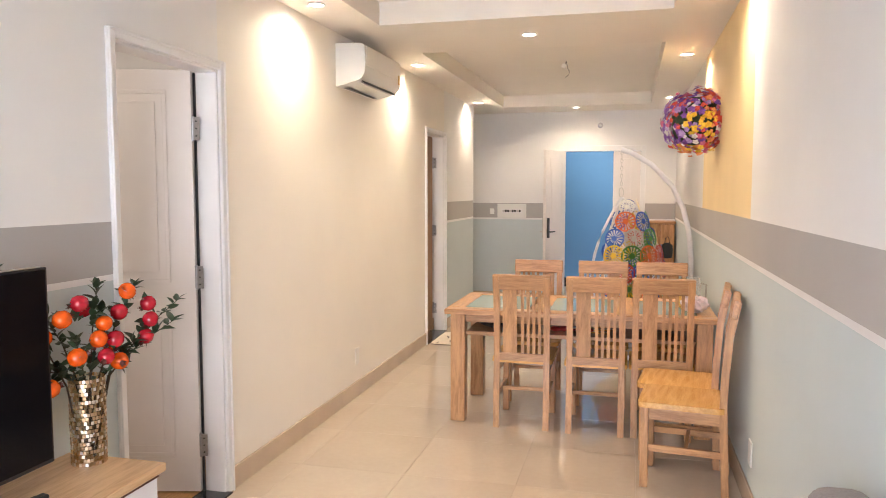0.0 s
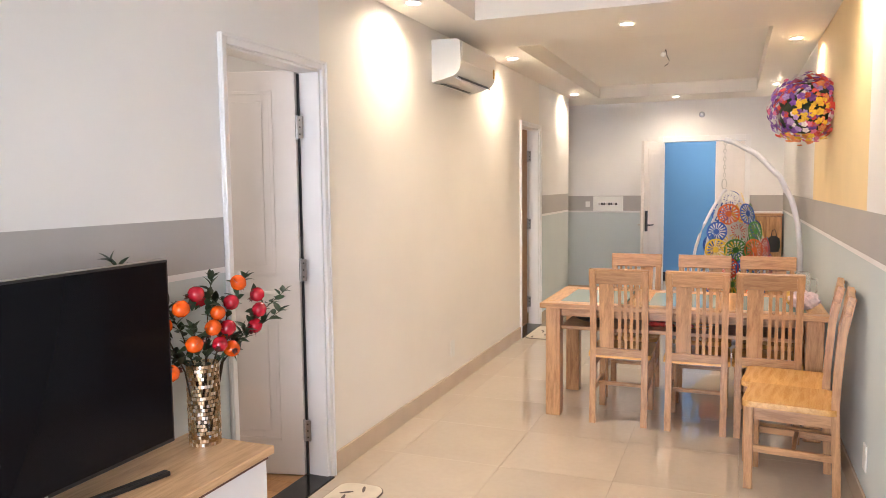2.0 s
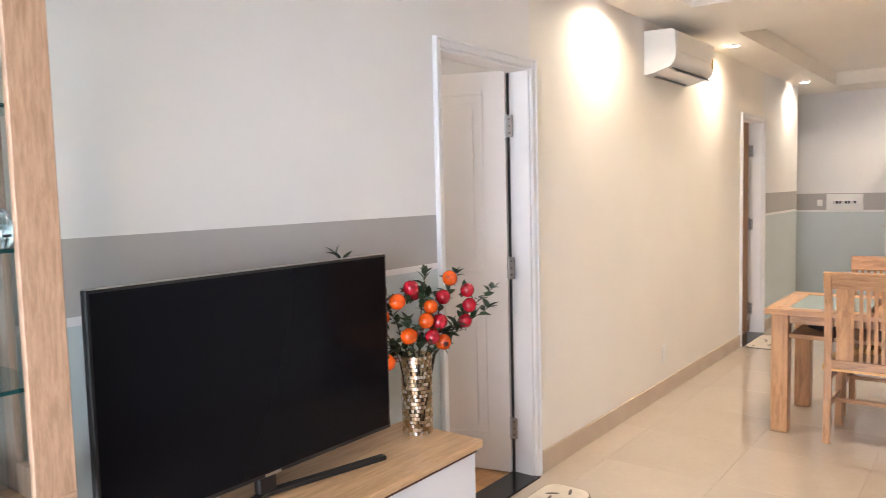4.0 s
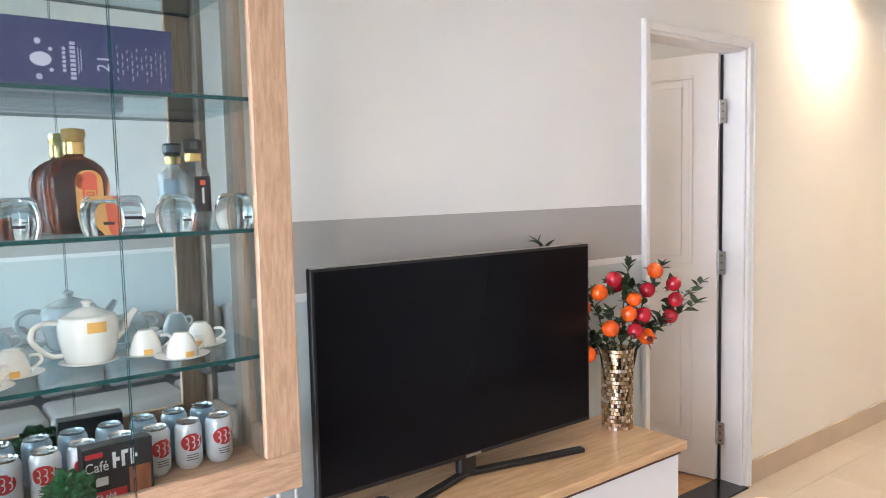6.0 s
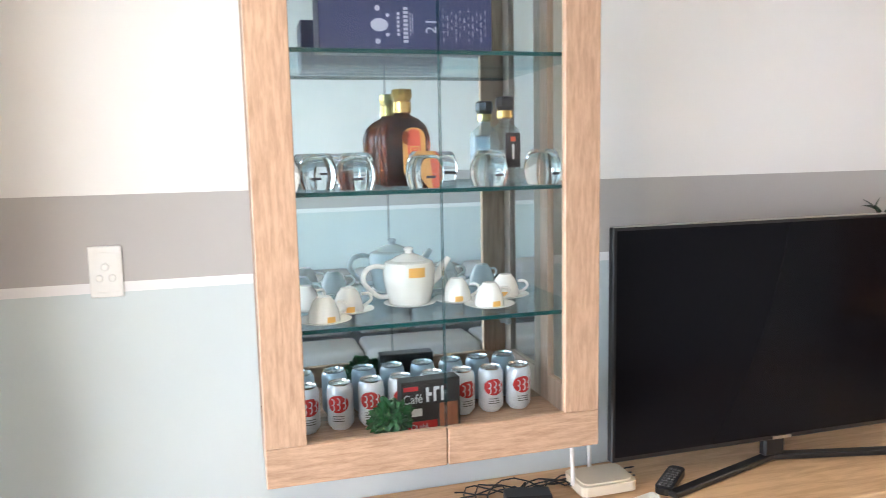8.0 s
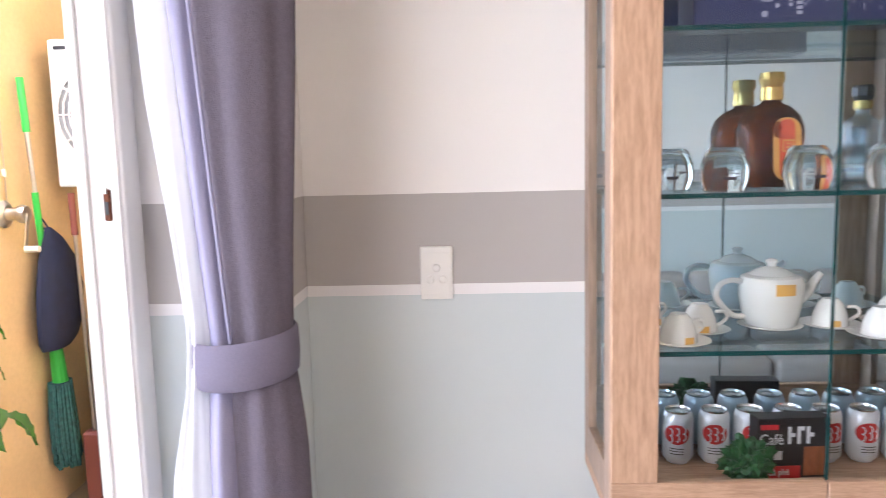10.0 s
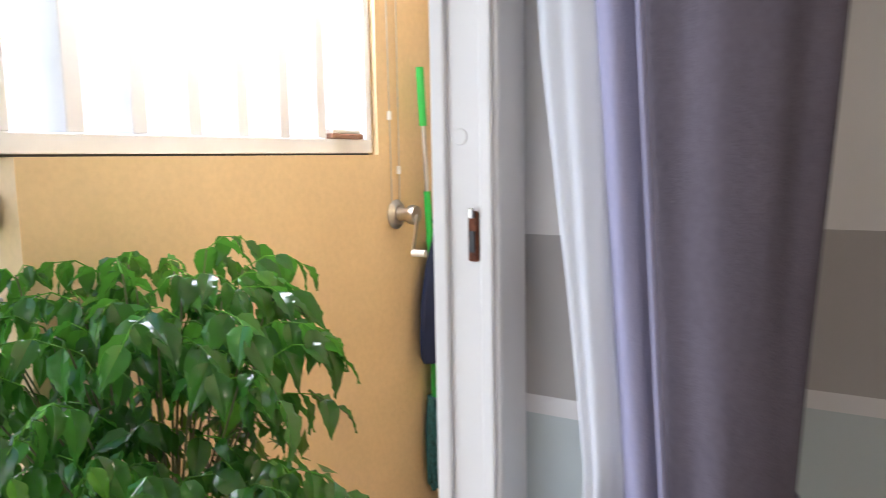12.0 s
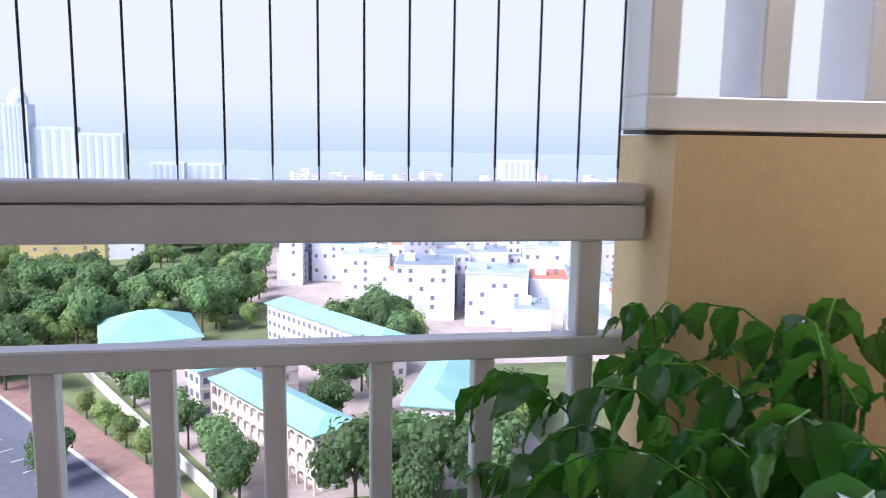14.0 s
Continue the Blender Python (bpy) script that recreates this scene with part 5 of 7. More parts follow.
for k in range(3):
    part("white_stroke", box(0.0112, -0.012 + 0.017 * k, 0.055, 0.0118, -0.006 + 0.017 * k, 0.082), M["can_white"], cf)
    part("white_stroke", box(0.0112, -0.006 + 0.017 * k, 0.066 + 0.01 * (k % 2), 0.0118, 0.001 + 0.017 * k, 0.072 + 0.01 * (k % 2)), M["can_white"], cf)
text("Cà phê", 0.014, M["can_white"], cf, pose(0.0119, -0.028, 0.010, 90, 0, 90))
part("print_bar", box(0.0112, -0.045, 0.03, 0.0117, -0.022, 0.044), M["can_white"], cf)
part("print_bar", box(0.0112, -0.062, 0.078, 0.0117, -0.03, 0.086), M["coffee_red"], cf)
M["foil"] = material("green_foil_packet", (0.02, 0.11, 0.03), 0.3, 0.2, grain=0.6, grain_scale=50, bump=1.0, bump_scale=90)
tagged(part("green_packet", lump(0.048, 7.7, (0.55, 1.0, 0.95), 0.6, 6, 4), M["foil"], smooth=False, m=pose(-1.995, 0.472, CB)), "crumpled green foil tea packet", "packet")

# tea set
def teapot(m, label):
    th = thing("teapot", label, "teapot", m)
    part("body", lathe([(0, 0.0), (0.045, 0.0), (0.052, 0.006), (0.057, 0.03), (0.063, 0.07), (0.064, 0.10), (0.058, 0.112), (0.045, 0.117), (0, 0.117)], 28), M["ceramic"], th, smooth=True)
    part("lid", lathe([(0, 0.135), (0.012, 0.134), (0.03, 0.127), (0.044, 0.1175), (0.044, 0.116), (0, 0.116)], 24), M["ceramic"], th, smooth=True)
    part("knob", lathe([(0, 0.152), (0.009, 0.150), (0.013, 0.146), (0.009, 0.139), (0.009, 0.134), (0, 0.134)], 14), M["ceramic"], th, smooth=True)
    part("handle", tube(smooth_line([(0, -0.058, 0.10), (0, -0.085, 0.105), (0, -0.108, 0.095), (0, -0.115, 0.07), (0, -0.10, 0.045), (0, -0.078, 0.025), (0, -0.056, 0.022)]), 0.0065, 10), M["ceramic"], th, smooth=True)
    part("spout", tube(smooth_line([(0, 0.050, 0.05), (0, 0.075, 0.07), (0, 0.09, 0.095), (0, 0.105, 0.115)]), 0.014, 12, taper=0.007), M["ceramic"], th, smooth=True)
    part("tag", curved_patch(0.0646, -18, 18, 0.078, 0.103), M["gold_label"], th, "ochre paper tag")
    part("saucer", lathe([(0, -0.008), (0.035, -0.008), (0.062, 0.002), (0.064, 0.003), (0.06, 0.0045), (0.03, -0.003), (0, -0.003)], 28), M["ceramic"], th, smooth=True)
    return th


teapot(pose(-2.095, 0.548, SHELVES[0] + 0.0165, 0, 0, 5) @ Matrix.Diagonal((1.0, 1.0, 0.92, 1)), "white porcelain teapot with an ochre tag")


def cup(m):
    th = thing("tea_cup", "white porcelain cup upside down on a saucer", "cup", m, group="tea cups in the cabinet")
    part("bowl", lathe([(0, 0.062), (0.016, 0.062), (0.018, 0.058), (0.024, 0.052), (0.033, 0.03), (0.036, 0.008), (0.036, 0.006), (0.034, 0.008), (0.03, 0.03), (0.0, 0.055)], 22), M["ceramic"], th, smooth=True)
    part("saucer", lathe([(0, 0.0), (0.025, 0.0), (0.056, 0.009), (0.061, 0.012), (0.056, 0.0125), (0.025, 0.0055), (0, 0.0055)], 24), M["ceramic"], th, smooth=True)
    part("handle", tube(smooth_line([(0.0, 0.032, 0.045), (0.0, 0.05, 0.044), (0.0, 0.055, 0.03), (0.0, 0.036, 0.016)]), 0.0035, 8), M["ceramic"], th, smooth=True)
    part("tag", curved_patch(0.0362, -16, 16, 0.009, 0.022), M["gold_label"], th)
    return th


cu = cup(pose(-1.97, 0.325, SHELVES[0] + 0.0095, 0, 0, 20))
for x, y, a in ((-2.06, 0.392, 0), (-2.09, 0.668, -8), (-2.0, 0.722, 10), (-2.10, 0.80, -25), (-2.125, 0.30, 30)):
    copy_thing(cu, pose(x, y, SHELVES[0] + 0.0095, 0, 0, a))

# bottles and glasses on the second shelf
M["brandy"] = glass("brandy_in_bottle", (0.34, 0.075, 0.02), 0.02)
M["clear_bottle"] = thin_glass("clear_bottle_glass", (0.90, 0.93, 0.92), ior=1.5, milk=0.12)
M["bottle_label"] = material("orange_red_label", (0.72, 0.12, 0.06), 0.4, grain=0.2, grain_scale=30)
M["dark_label"] = material("dark_label", (0.03, 0.025, 0.03), 0.4)
M["label_gold"] = material("ochre_print", (0.75, 0.40, 0.12), 0.4)
Z2 = SHELVES[1] + 0.0095
br = thing("brandy_bottle", "flat round amber brandy bottle with gold cap", "bottle", pose(-2.115, 0.546, Z2, 0, 0, 6) @ Matrix.Diagonal((1.07, 1.07, 1.05, 1)))
part("flask", lathe([(0, 0.0), (0.053, 0.0), (0.058, 0.006), (0.061, 0.05), (0.066, 0.095), (0.065, 0.115), (0.056, 0.137), (0.038, 0.153), (0.022, 0.160), (0.017, 0.166), (0.017, 0.175), (0, 0.175)], 30, sx=0.48), M["brandy"], br, smooth=True)
part("collar", lathe([(0.018, 0.165), (0.021, 0.166), (0.021, 0.19), (0.018, 0.192), (0, 0.192)], 20), M["gold"], br, smooth=True)
part("cap", lathe([(0.019, 0.192), (0.024, 0.205), (0.022, 0.218), (0.0, 0.221)], 10), M["gold"], br)
bl = part("label", slab(rounded(0.120, 0.054, 0.024), 0.0, 0.0012), M["label_gold"], br, "ochre and red label", m=pose(0.0318, 0.016, 0.072, 0, 86, 0))
part("label_core", slab(rounded(0.112, 0.030, 0.012), 0.0013, 0.002), M["bottle_label"], bl)
part("label_square", box(0.034, 0.003, 0.065, 0.0352, 0.029, 0.092), M["bottle_label"], br)
for q in ((0.005, 0.067, 0.027, 0.070), (0.005, 0.087, 0.027, 0.090), (0.005, 0.070, 0.008, 0.087), (0.024, 0.070, 0.027, 0.087), (0.012, 0.074, 0.020, 0.077), (0.012, 0.081, 0.020, 0.084)):
    part("label_line", box(0.0352, q[0], q[1], 0.0356, q[2], q[3]), M["label_gold"], br)
wh = thing("spirit_bottle", "clear square spirit bottle with black cap and label", "bottle", pose(-2.115, 0.808, Z2, 0, 0, 10) @ Matrix.Diagonal((1.08, 1.08, 1.06, 1)))
part("bottle", lathe([(0, 0.0), (0.034, 0.0), (0.037, 0.005), (0.037, 0.11), (0.034, 0.125), (0.018, 0.137), (0.014, 0.142), (0.014, 0.155), (0, 0.155)], 8), M["clear_bottle"], wh)
part("collar", lathe([(0.0165, 0.150), (0.0185, 0.152), (0.0185, 0.168), (0, 0.168)], 16), M["gold"], wh)
part("cap", lathe([(0.017, 0.168), (0.022, 0.178), (0.022, 0.195), (0.018, 0.20), (0, 0.20)], 8), M["black"], wh)
part("label", box(0.0345, -0.020, 0.036, 0.0365, 0.020, 0.116, 0.001), M["dark_label"], wh, "dark label")
part("seal", box(0.0366, -0.006, 0.096, 0.037, 0.007, 0.107), M["bottle_label"], wh)
part("print_bar", box(0.0366, -0.002, 0.055, 0.037, 0.003, 0.09), M["can_white"], wh)
M["clear_tumbler"] = glass("clear_tumbler_glass", (1, 1, 1), 0.0, 1.22)
gl = thing("tumbler", "clear faceted glass tumbler upside down on the shelf", "glass", pose(-1.99, 0.244, Z2) @ Matrix.Diagonal((1.16, 1.16, 1.2, 1)), group="tumblers in the cabinet")
part("tumbler_wall", lathe([(0.033, 0.0), (0.039, 0.02), (0.038, 0.042), (0.031, 0.062), (0.024, 0.068), (0, 0.068), (0, 0.058), (0.022, 0.057), (0.028, 0.053), (0.0355, 0.038), (0.0365, 0.02), (0.031, 0.0), (0.033, 0.0)], 12), M["clear_tumbler"], gl, smooth=True)
part("print_bar", curved_patch(0.0395, -14, 14, 0.018, 0.023), M["dark_label"], gl)
for x, y in ((-1.99, 0.412), (-1.99, 0.567), (-1.99, 0.722), (-1.99, 0.856), (-2.08, 0.335)):
    copy_thing(gl, pose(x, y, Z2, 0, 0, 60 * y - 30))

# boxed bottle lying on the third shelf
M["navy"] = material("navy_printed_card", (0.016, 0.024, 0.088), 0.4, stain=0.05)
M["print"] = material("pale_silver_print", (0.34, 0.35, 0.45), 0.4)
gb = thing("gift_box", "navy blue printed gift box lying on its side", "box", pose(-1.99, 0.525, SHELVES[2] + 0.0095))
part("carton", box(-0.05, -0.19, 0, 0.05, 0.19, 0.13, 0.002), M["navy"], gb)
text("21", 0.034, M["print"], gb, pose(0.0505, 0.052, 0.052, 90, 0, 90) @ pose(0, 0, 0, 0, 0, 90), "numeral")
part("crest", lathe([(0, 0.0), (0.010, 0), (0.0135, 0.0002), (0.014, 0.0006), (0.009, 0.0008), (0, 0.001)], 9, sx=1.4), M["print"], gb, m=pose(0.05, -0.062, 0.052, 90, 0, 90))
for dy, dz, w in ((-0.004, 0.034, 0.006), (-0.004, -0.034, 0.006), (0.018, 0.020, 0.004), (0.018, -0.020, 0.004)):
    part("crest_piece", lathe([(0, 0.0), (w, 0), (w, 0.0006), (0, 0.001)], 8), M["print"], gb, m=pose(0.05, -0.062 + dy, 0.052 + dz, 90, 0, 90))
for y, z0, z1, w in ((-0.024, 0.03, 0.075, 0.006), (-0.010, 0.016, 0.090, 0.010), (0.004, 0.030, 0.080, 0.002), (0.009, 0.036, 0.072, 0.002)):
    z = z0
    while z < z1:
        part("print_bar", box(0.0502, y, z, 0.0506, y + w, z + 0.006), M["print"], gb)
        z += 0.0085
for k in range(11):
    z = 0.02 + 0.012 * (k % 3)
    while z < 0.085 - 0.01 * (k % 2):
        part("print_bar", box(0.0502, 0.078 + 0.0095 * k, z, 0.0505, 0.0795 + 0.0095 * k, z + 0.007 + 0.004 * (k % 2)), M["print"], gb)
        z += 0.016
hg = thing("cabinet_hinge", "small steel hinge inside the cabinet", "hinge", pose(-1.93, CY1 - 0.02, 0.965))
part("arm", box(-0.05, -0.018, -0.008, 0.016, -0.002, 0.008, 0.002), M["chrome"], hg)
part("cup", lathe([(0, 0.0), (0.016, 0.0), (0.016, 0.008), (0, 0.008)], 14), M["chrome"], hg, m=pose(0.01, -0.006, 0, 90))

# ---- curtains at the balcony opening ----
def sheer_material():
    m = bpy.data.materials.new("white_sheer_voile")
    m.use_nodes = True
    n, l = m.node_tree.nodes, m.node_tree.links
    n.remove(n["Principled BSDF"])
    df, tl, tp = n.new("ShaderNodeBsdfDiffuse"), n.new("ShaderNodeBsdfTranslucent"), n.new("ShaderNodeBsdfTransparent")
    df.inputs[0].default_value = tl.inputs[0].default_value = (0.82, 0.83, 0.86, 1)
    a, b = n.new("ShaderNodeMixShader"), n.new("ShaderNodeMixShader")
    a.inputs[0].default_value, b.inputs[0].default_value = 0.4, 0.12
    l.new(df.outputs[0], a.inputs[1])
    l.new(tl.outputs[0], a.inputs[2])
    l.new(a.outputs[0], b.inputs[1])
    l.new(tp.outputs[0], b.inputs[2])
    l.new(b.outputs[0], n["Material Output"].inputs[0])
    return m


M["sheer"] = sheer_material()


def along(stops, z):
    """Interpolate rows of (z, values...), z falling."""
    for a, b in zip(stops, stops[1:]):
        if a[0] >= z >= b[0]:
            u = (a[0] - z) / (a[0] - b[0])
            return [p + (q - p) * u for p, q in zip(a[1:], b[1:])]
    return list(stops[-1][1:])


def drape(stops, folds, ripple, levels=60, around=110, seed=0.0, z0=0.02, z1=2.5):
    """A gathered cloth bundle: stops give (z, y from, y to, x from, x to)."""
    bm = bmesh.new()
    rings = []
    for j in range(levels + 1):
        z = z1 + (z0 - z1) * j / levels
        ya, yb, xa, xb = along(stops, z)
        cy, cx, hy, hx = (ya + yb) / 2, (xa + xb) / 2, (yb - ya) / 2, (xb - xa) / 2
        ring = []
        for k in range(around):
            t = 2 * math.pi * k / around
            r = 1 + ripple * math.sin(folds * t + seed + 0.5 * math.sin(z * 2 + seed)) + ripple * 0.6 * math.sin((folds * 2 - 3) * t + z * 1.3 + seed) + ripple * 0.25 * math.sin(4 * t + 5 * z + seed) + ripple * 0.2 * math.sin(9 * t - 11 * z)
            ring.append(bm.verts.new((cx + hx * r * math.cos(t), cy + hy * r * math.sin(t) * (1.0), z)))
        rings.append(ring)
    for a, b in zip(rings, rings[1:]):
        for k in range(around):
            j = (k + 1) % around
            bm.faces.new((a[k], a[j], b[j], b[k]))
    return bm


M["tie"] = material("grey_lavender_band", (0.155, 0.14, 0.195), 0.9, grain=0.06, grain_scale=200, bump=0.3, bump_scale=400)
cur = thing("curtain", "grey suede curtain with lavender lining, tied back", "curtain")
part("drape", drape([(2.5, -0.622, -0.335, -1.97, -1.83), (1.12, -0.522, -0.405, -1.955, -1.855), (0.95, -0.54, -0.385, -1.96, -1.85), (0.02, -0.54, -0.36, -1.98, -1.82)], 6, 0.045), M["curtain"], cur, smooth=True)
part("lining", drape([(2.5, -0.66, -0.598, -1.97, -1.89), (1.12, -0.558, -0.50, -1.95, -1.862), (0.95, -0.565, -0.50, -1.94, -1.842), (0.02, -0.57, -0.49, -1.95, -1.815)], 4, 0.05, seed=1.3, around=60), M["lining"], cur, "pale lavender lining edge", smooth=True)
bm = bmesh.new()
rings = []
for z, grow in ((-0.044, 0.0), (-0.038, 0.004), (0.0, 0.006), (0.038, 0.004), (0.044, 0.0), (0.038, -0.006), (-0.038, -0.006)):
    ring = []
    for k in range(48):
        t = 2 * math.pi * k / 48
        y, x = -0.495 + (0.096 + grow) * math.sin(t), -1.905 + (0.068 + grow) * math.cos(t)
        ring.append(bm.verts.new((x, y, 1.118 + z + 0.10 * (y + 0.495) - 0.25 * (x + 1.905) * 0.6)))
    rings.append(ring)
for a, b in zip(rings, rings[1:] + rings[:1]):
    for k in range(48):
        j = (k + 1) % 48
        bm.faces.new((a[k], a[j], b[j], b[k]))
part("tie_band", bm, M["tie"], cur, "grey-lavender tie-back band", smooth=True)
part("hem", tube(smooth_line([(-1.838, -0.578, 2.5), (-1.842, -0.542, 1.8), (-1.846, -0.516, 1.35), (-1.855, -0.506, 1.15)]), 0.0035, 8), M["lining"], cur, "pale stitched hem", smooth=True)
sheer = thing("sheer_curtain", "white sheer curtain gathered beside the grey curtain", "curtain")
part("voile", drape([(2.5, -0.705, -0.605, -1.955, -1.89), (1.6, -0.655, -0.56, -1.948, -1.885), (1.16, -0.598, -0.548, -1.945, -1.865), (1.06, -0.604, -0.56, -1.945, -1.863), (0.9, -0.64, -0.55, -1.945, -1.855), (0.02, -0.73, -0.54, -1.96, -1.845)], 7, 0.07, seed=0.4, around=90), M["sheer"], sheer, smooth=True)
rod = thing("curtain_rod", "white curtain rail under the ceiling", "curtain rod")
part("rod", tube([(-1.90, -0.74 + 0.01, 2.53), (-1.90, -0.35, 2.53)], 0.012, 10), M["white_steel"], rod)
part("bracket", box(-1.91, -0.56, 2.535, -1.89, -0.54, CZ), M["white_steel"], rod)

# ---- balcony things ----
crank = thing("clothes_rack_crank", "steel clothes-rack winding crank on the ochre wall", "crank", pose(-3.455, -1.94, 1.29, 90, 0, 180) @ Matrix.Diagonal((1.25, 1.25, 1.15, 1)))
part("rose", lathe([(0, 0), (0.042, 0), (0.045, 0.006), (0.036, 0.014), (0.03, 0.02), (0, 0.02)], 24), M["chrome"], crank, smooth=True)
part("drum", lathe([(0.022, 0.02), (0.02, 0.03), (0.02, 0.055), (0.028, 0.06), (0.030, 0.072), (0.026, 0.085), (0, 0.087)], 24), M["chrome"], crank, smooth=True)
part("arm", beam_between((0, 0, 0.088), (-0.035, -0.11, 0.092), 0.012, 0.006), M["chrome"], crank)
part("grip", tube([(-0.035, -0.11, 0.092), (-0.035, -0.11, 0.14)], 0.011, 12), M["white_plastic"], crank)
rope = thing("rack_cables", "thin steel rack cables running up the wall", "cable")
for k, x in enumerate((-3.475, -3.425)):
    part("cable", tube([(x, -1.932, 1.33), (x - 0.01 + 0.02 * k, -1.932, 2.62)], 0.0025, 6), M["chrome"], rope)
    part("clip", tube([(x, -1.934, 1.44 + 0.2 * k), (x, -1.934, 1.47 + 0.2 * k)], 0.009, 8), M["white_plastic"], rope)
M["mop_green"] = material("green_plastic", (0.03, 0.42, 0.06), 0.35)
M["mop_head"] = material("teal_mop_fibre", (0.03, 0.12, 0.12), 0.95, grain=0.6, grain_scale=60, bump=1, bump_scale=120)
M["navy_cloth"] = material("navy_bag_cloth", (0.010, 0.017, 0.055), 0.8, stain=0.2, stain_scale=20)


def mop_at(z):
    u = (1.84 - z) / 1.67
    return (-3.575 - 0.09 * u, -1.895 + 0.02 * u, z)


mop = thing("flat_mop", "mop with green grips and teal head leaning on the wall", "mop")
part("grip", tube([mop_at(1.84), mop_at(1.835), mop_at(1.62)], 0.015, 12), M["mop_green"], mop)
part("pole", tube([mop_at(1.62), mop_at(0.55)], 0.0095, 12), M["chrome"], mop)
part("grip", tube([mop_at(1.37), mop_at(1.12)], 0.014, 12), M["mop_green"], mop)
part("sleeve", tube([mop_at(0.72), mop_at(0.52)], 0.026, 12, taper=0.034), M["mop_green"], mop)
head = bmesh.new()
for k in range(90):
    a = random.uniform(0, 2 * math.pi)
    r = 0.055 * math.sqrt(random.random())
    x, y, z = mop_at(0.53)
    px, py = x + r * math.cos(a), y + 0.7 * r * math.sin(a)
    tube([(px, py, 0.54), (px * 1 + 0.012 * math.cos(a), py + 0.01 * math.sin(a), 0.38), (px + 0.02 * math.cos(a) - 0.01, py + 0.012 * math.sin(a), random.uniform(0.15, 0.24))], 0.010, 5, bm=head)
tagged(part("head", head, M["mop_head"], mop, "dark teal fibre head"), kind="stuff")
bag = bmesh.new()
rings = []
for z, w, d, c in ((1.22, 0.014, 0.01, 0.0), (1.17, 0.06, 0.025, -0.03), (1.08, 0.115, 0.045, -0.05), (0.95, 0.15, 0.055, -0.055), (0.82, 0.15, 0.055, -0.04), (0.73, 0.125, 0.045, -0.01), (0.70, 0.09, 0.035, 0.01), (0.69, 0.02, 0.01, 0.01)):
    rings.append([bag.verts.new((-3.63 + c + w * math.cos(2 * math.pi * k / 20) * (1 + 0.1 * math.sin(5 * k)), -1.865 + d * math.sin(2 * math.pi * k / 20), z)) for k in range(20)])
for a, b in zip(rings, rings[1:]):
    for k in range(20):
        j = (k + 1) % 20
        bag.faces.new((a[k], a[j], b[j], b[k]))
bag.faces.new(rings[0])
bag.faces.new(rings[-1][::-1])
sack = thing("cloth_bag", "navy cloth bag hung over the mop pole", "bag")
part("pouch", bag, M["navy_cloth"], sack, smooth=True)
part("drawstring", tube(smooth_line([(-3.64, -1.865, 1.20), (-3.62, -1.87, 1.24), (-3.60, -1.885, 1.27), (-3.615, -1.90, 1.25), (-3.64, -1.875, 1.20)]), 0.004, 6), M["navy_cloth"], sack)
M["broom_red"] = material("red_brown_plastic", (0.18, 0.05, 0.04), 0.5)
broom = thing("broom", "broom with red-brown grip behind the mop", "broom")
part("grip", tube([(-3.68, -1.78, 1.36), (-3.685, -1.78, 1.18)], 0.014, 10), M["broom_red"], broom)
part("pole", tube([(-3.685, -1.78, 1.18), (-3.69, -1.77, 0.3)], 0.009, 8), M["chrome"], broom)
part("bristles", box(-3.73, -1.81, -0.03, -3.65, -1.73, 0.3, 0.01), M["broom_red"], broom)
M["condenser"] = material("cream_painted_sheet", (0.66, 0.64, 0.60), 0.5, stain=0.08, stain_scale=6)
con = thing("outdoor_unit", "cream outdoor air-conditioner unit with round fan grille", "air conditioner", pose(-3.73, -1.86, 1.385))
part("casing", box(-0.28, 0, 0, 0, 0.80, 0.63, 0.012, 2), M["condenser"], con)
M["fan_dark"] = material("grey_fan_well", (0.20, 0.20, 0.20), 0.8)
part("fan_well", lathe([(0.23, 0.001), (0.23, 0.004), (0.0, 0.004), (0, 0.001)], 32), M["fan_dark"], con, m=pose(0, 0.26, 0.31, 0, 90, 0))
for k in range(9):
    r = 0.03 + 0.025 * k
    part("grille_ring", tube([(0.012, 0.26 + r * math.cos(radians(a)), 0.31 + r * math.sin(radians(a))) for a in range(0, 361, 15)], 0.0035, 5), M["condenser"], con)
for k in range(6):
    a = math.pi * k / 6
    part("grille_spoke", tube([(0.012, 0.26 - 0.24 * math.cos(a), 0.31 - 0.24 * math.sin(a)), (0.012, 0.26 + 0.24 * math.cos(a), 0.31 + 0.24 * math.sin(a))], 0.004, 5), M["condenser"], con)
for y in (0.1, 0.7):
    part("bracket", box(-0.36, y, -0.04, 0.0, y + 0.03, -0.001), M["white_steel"], con)
part("bolt_lid", box(0.0, 0.03, 0.585, 0.004, 0.77, 0.60), M["black"], con)
M["washer_grey"] = material("grey_painted_steel", (0.33, 0.34, 0.35), 0.4, 0.2, stain=0.05)
wash = thing("washing_machine", "grey top-loading washing machine with a blue sticker", "washing machine", pose(-4.14, -1.74, -0.03))
part("cabinet", box(0, 0, 0.03, 0.50, 0.54, 0.86, 0.015, 2), M["washer_grey"], wash)
part("lid", box(0.02, 0.02, 0.861, 0.48, 0.52, 0.885, 0.008, 2), M["black"], wash)
part("sticker", box(0.5005, 0.02, 0.70, 0.502, 0.10, 0.77), M["white_plastic"], wash)
part("sticker_mark", box(0.502, 0.05, 0.72, 0.503, 0.09, 0.76), M["corridor_blue"], wash)
for x in (0.05, 0.45):
    for y in (0.05, 0.49):
        part("foot", tube([(x, y, 0), (x, y, 0.03)], 0.02, 10), M["black"], wash)
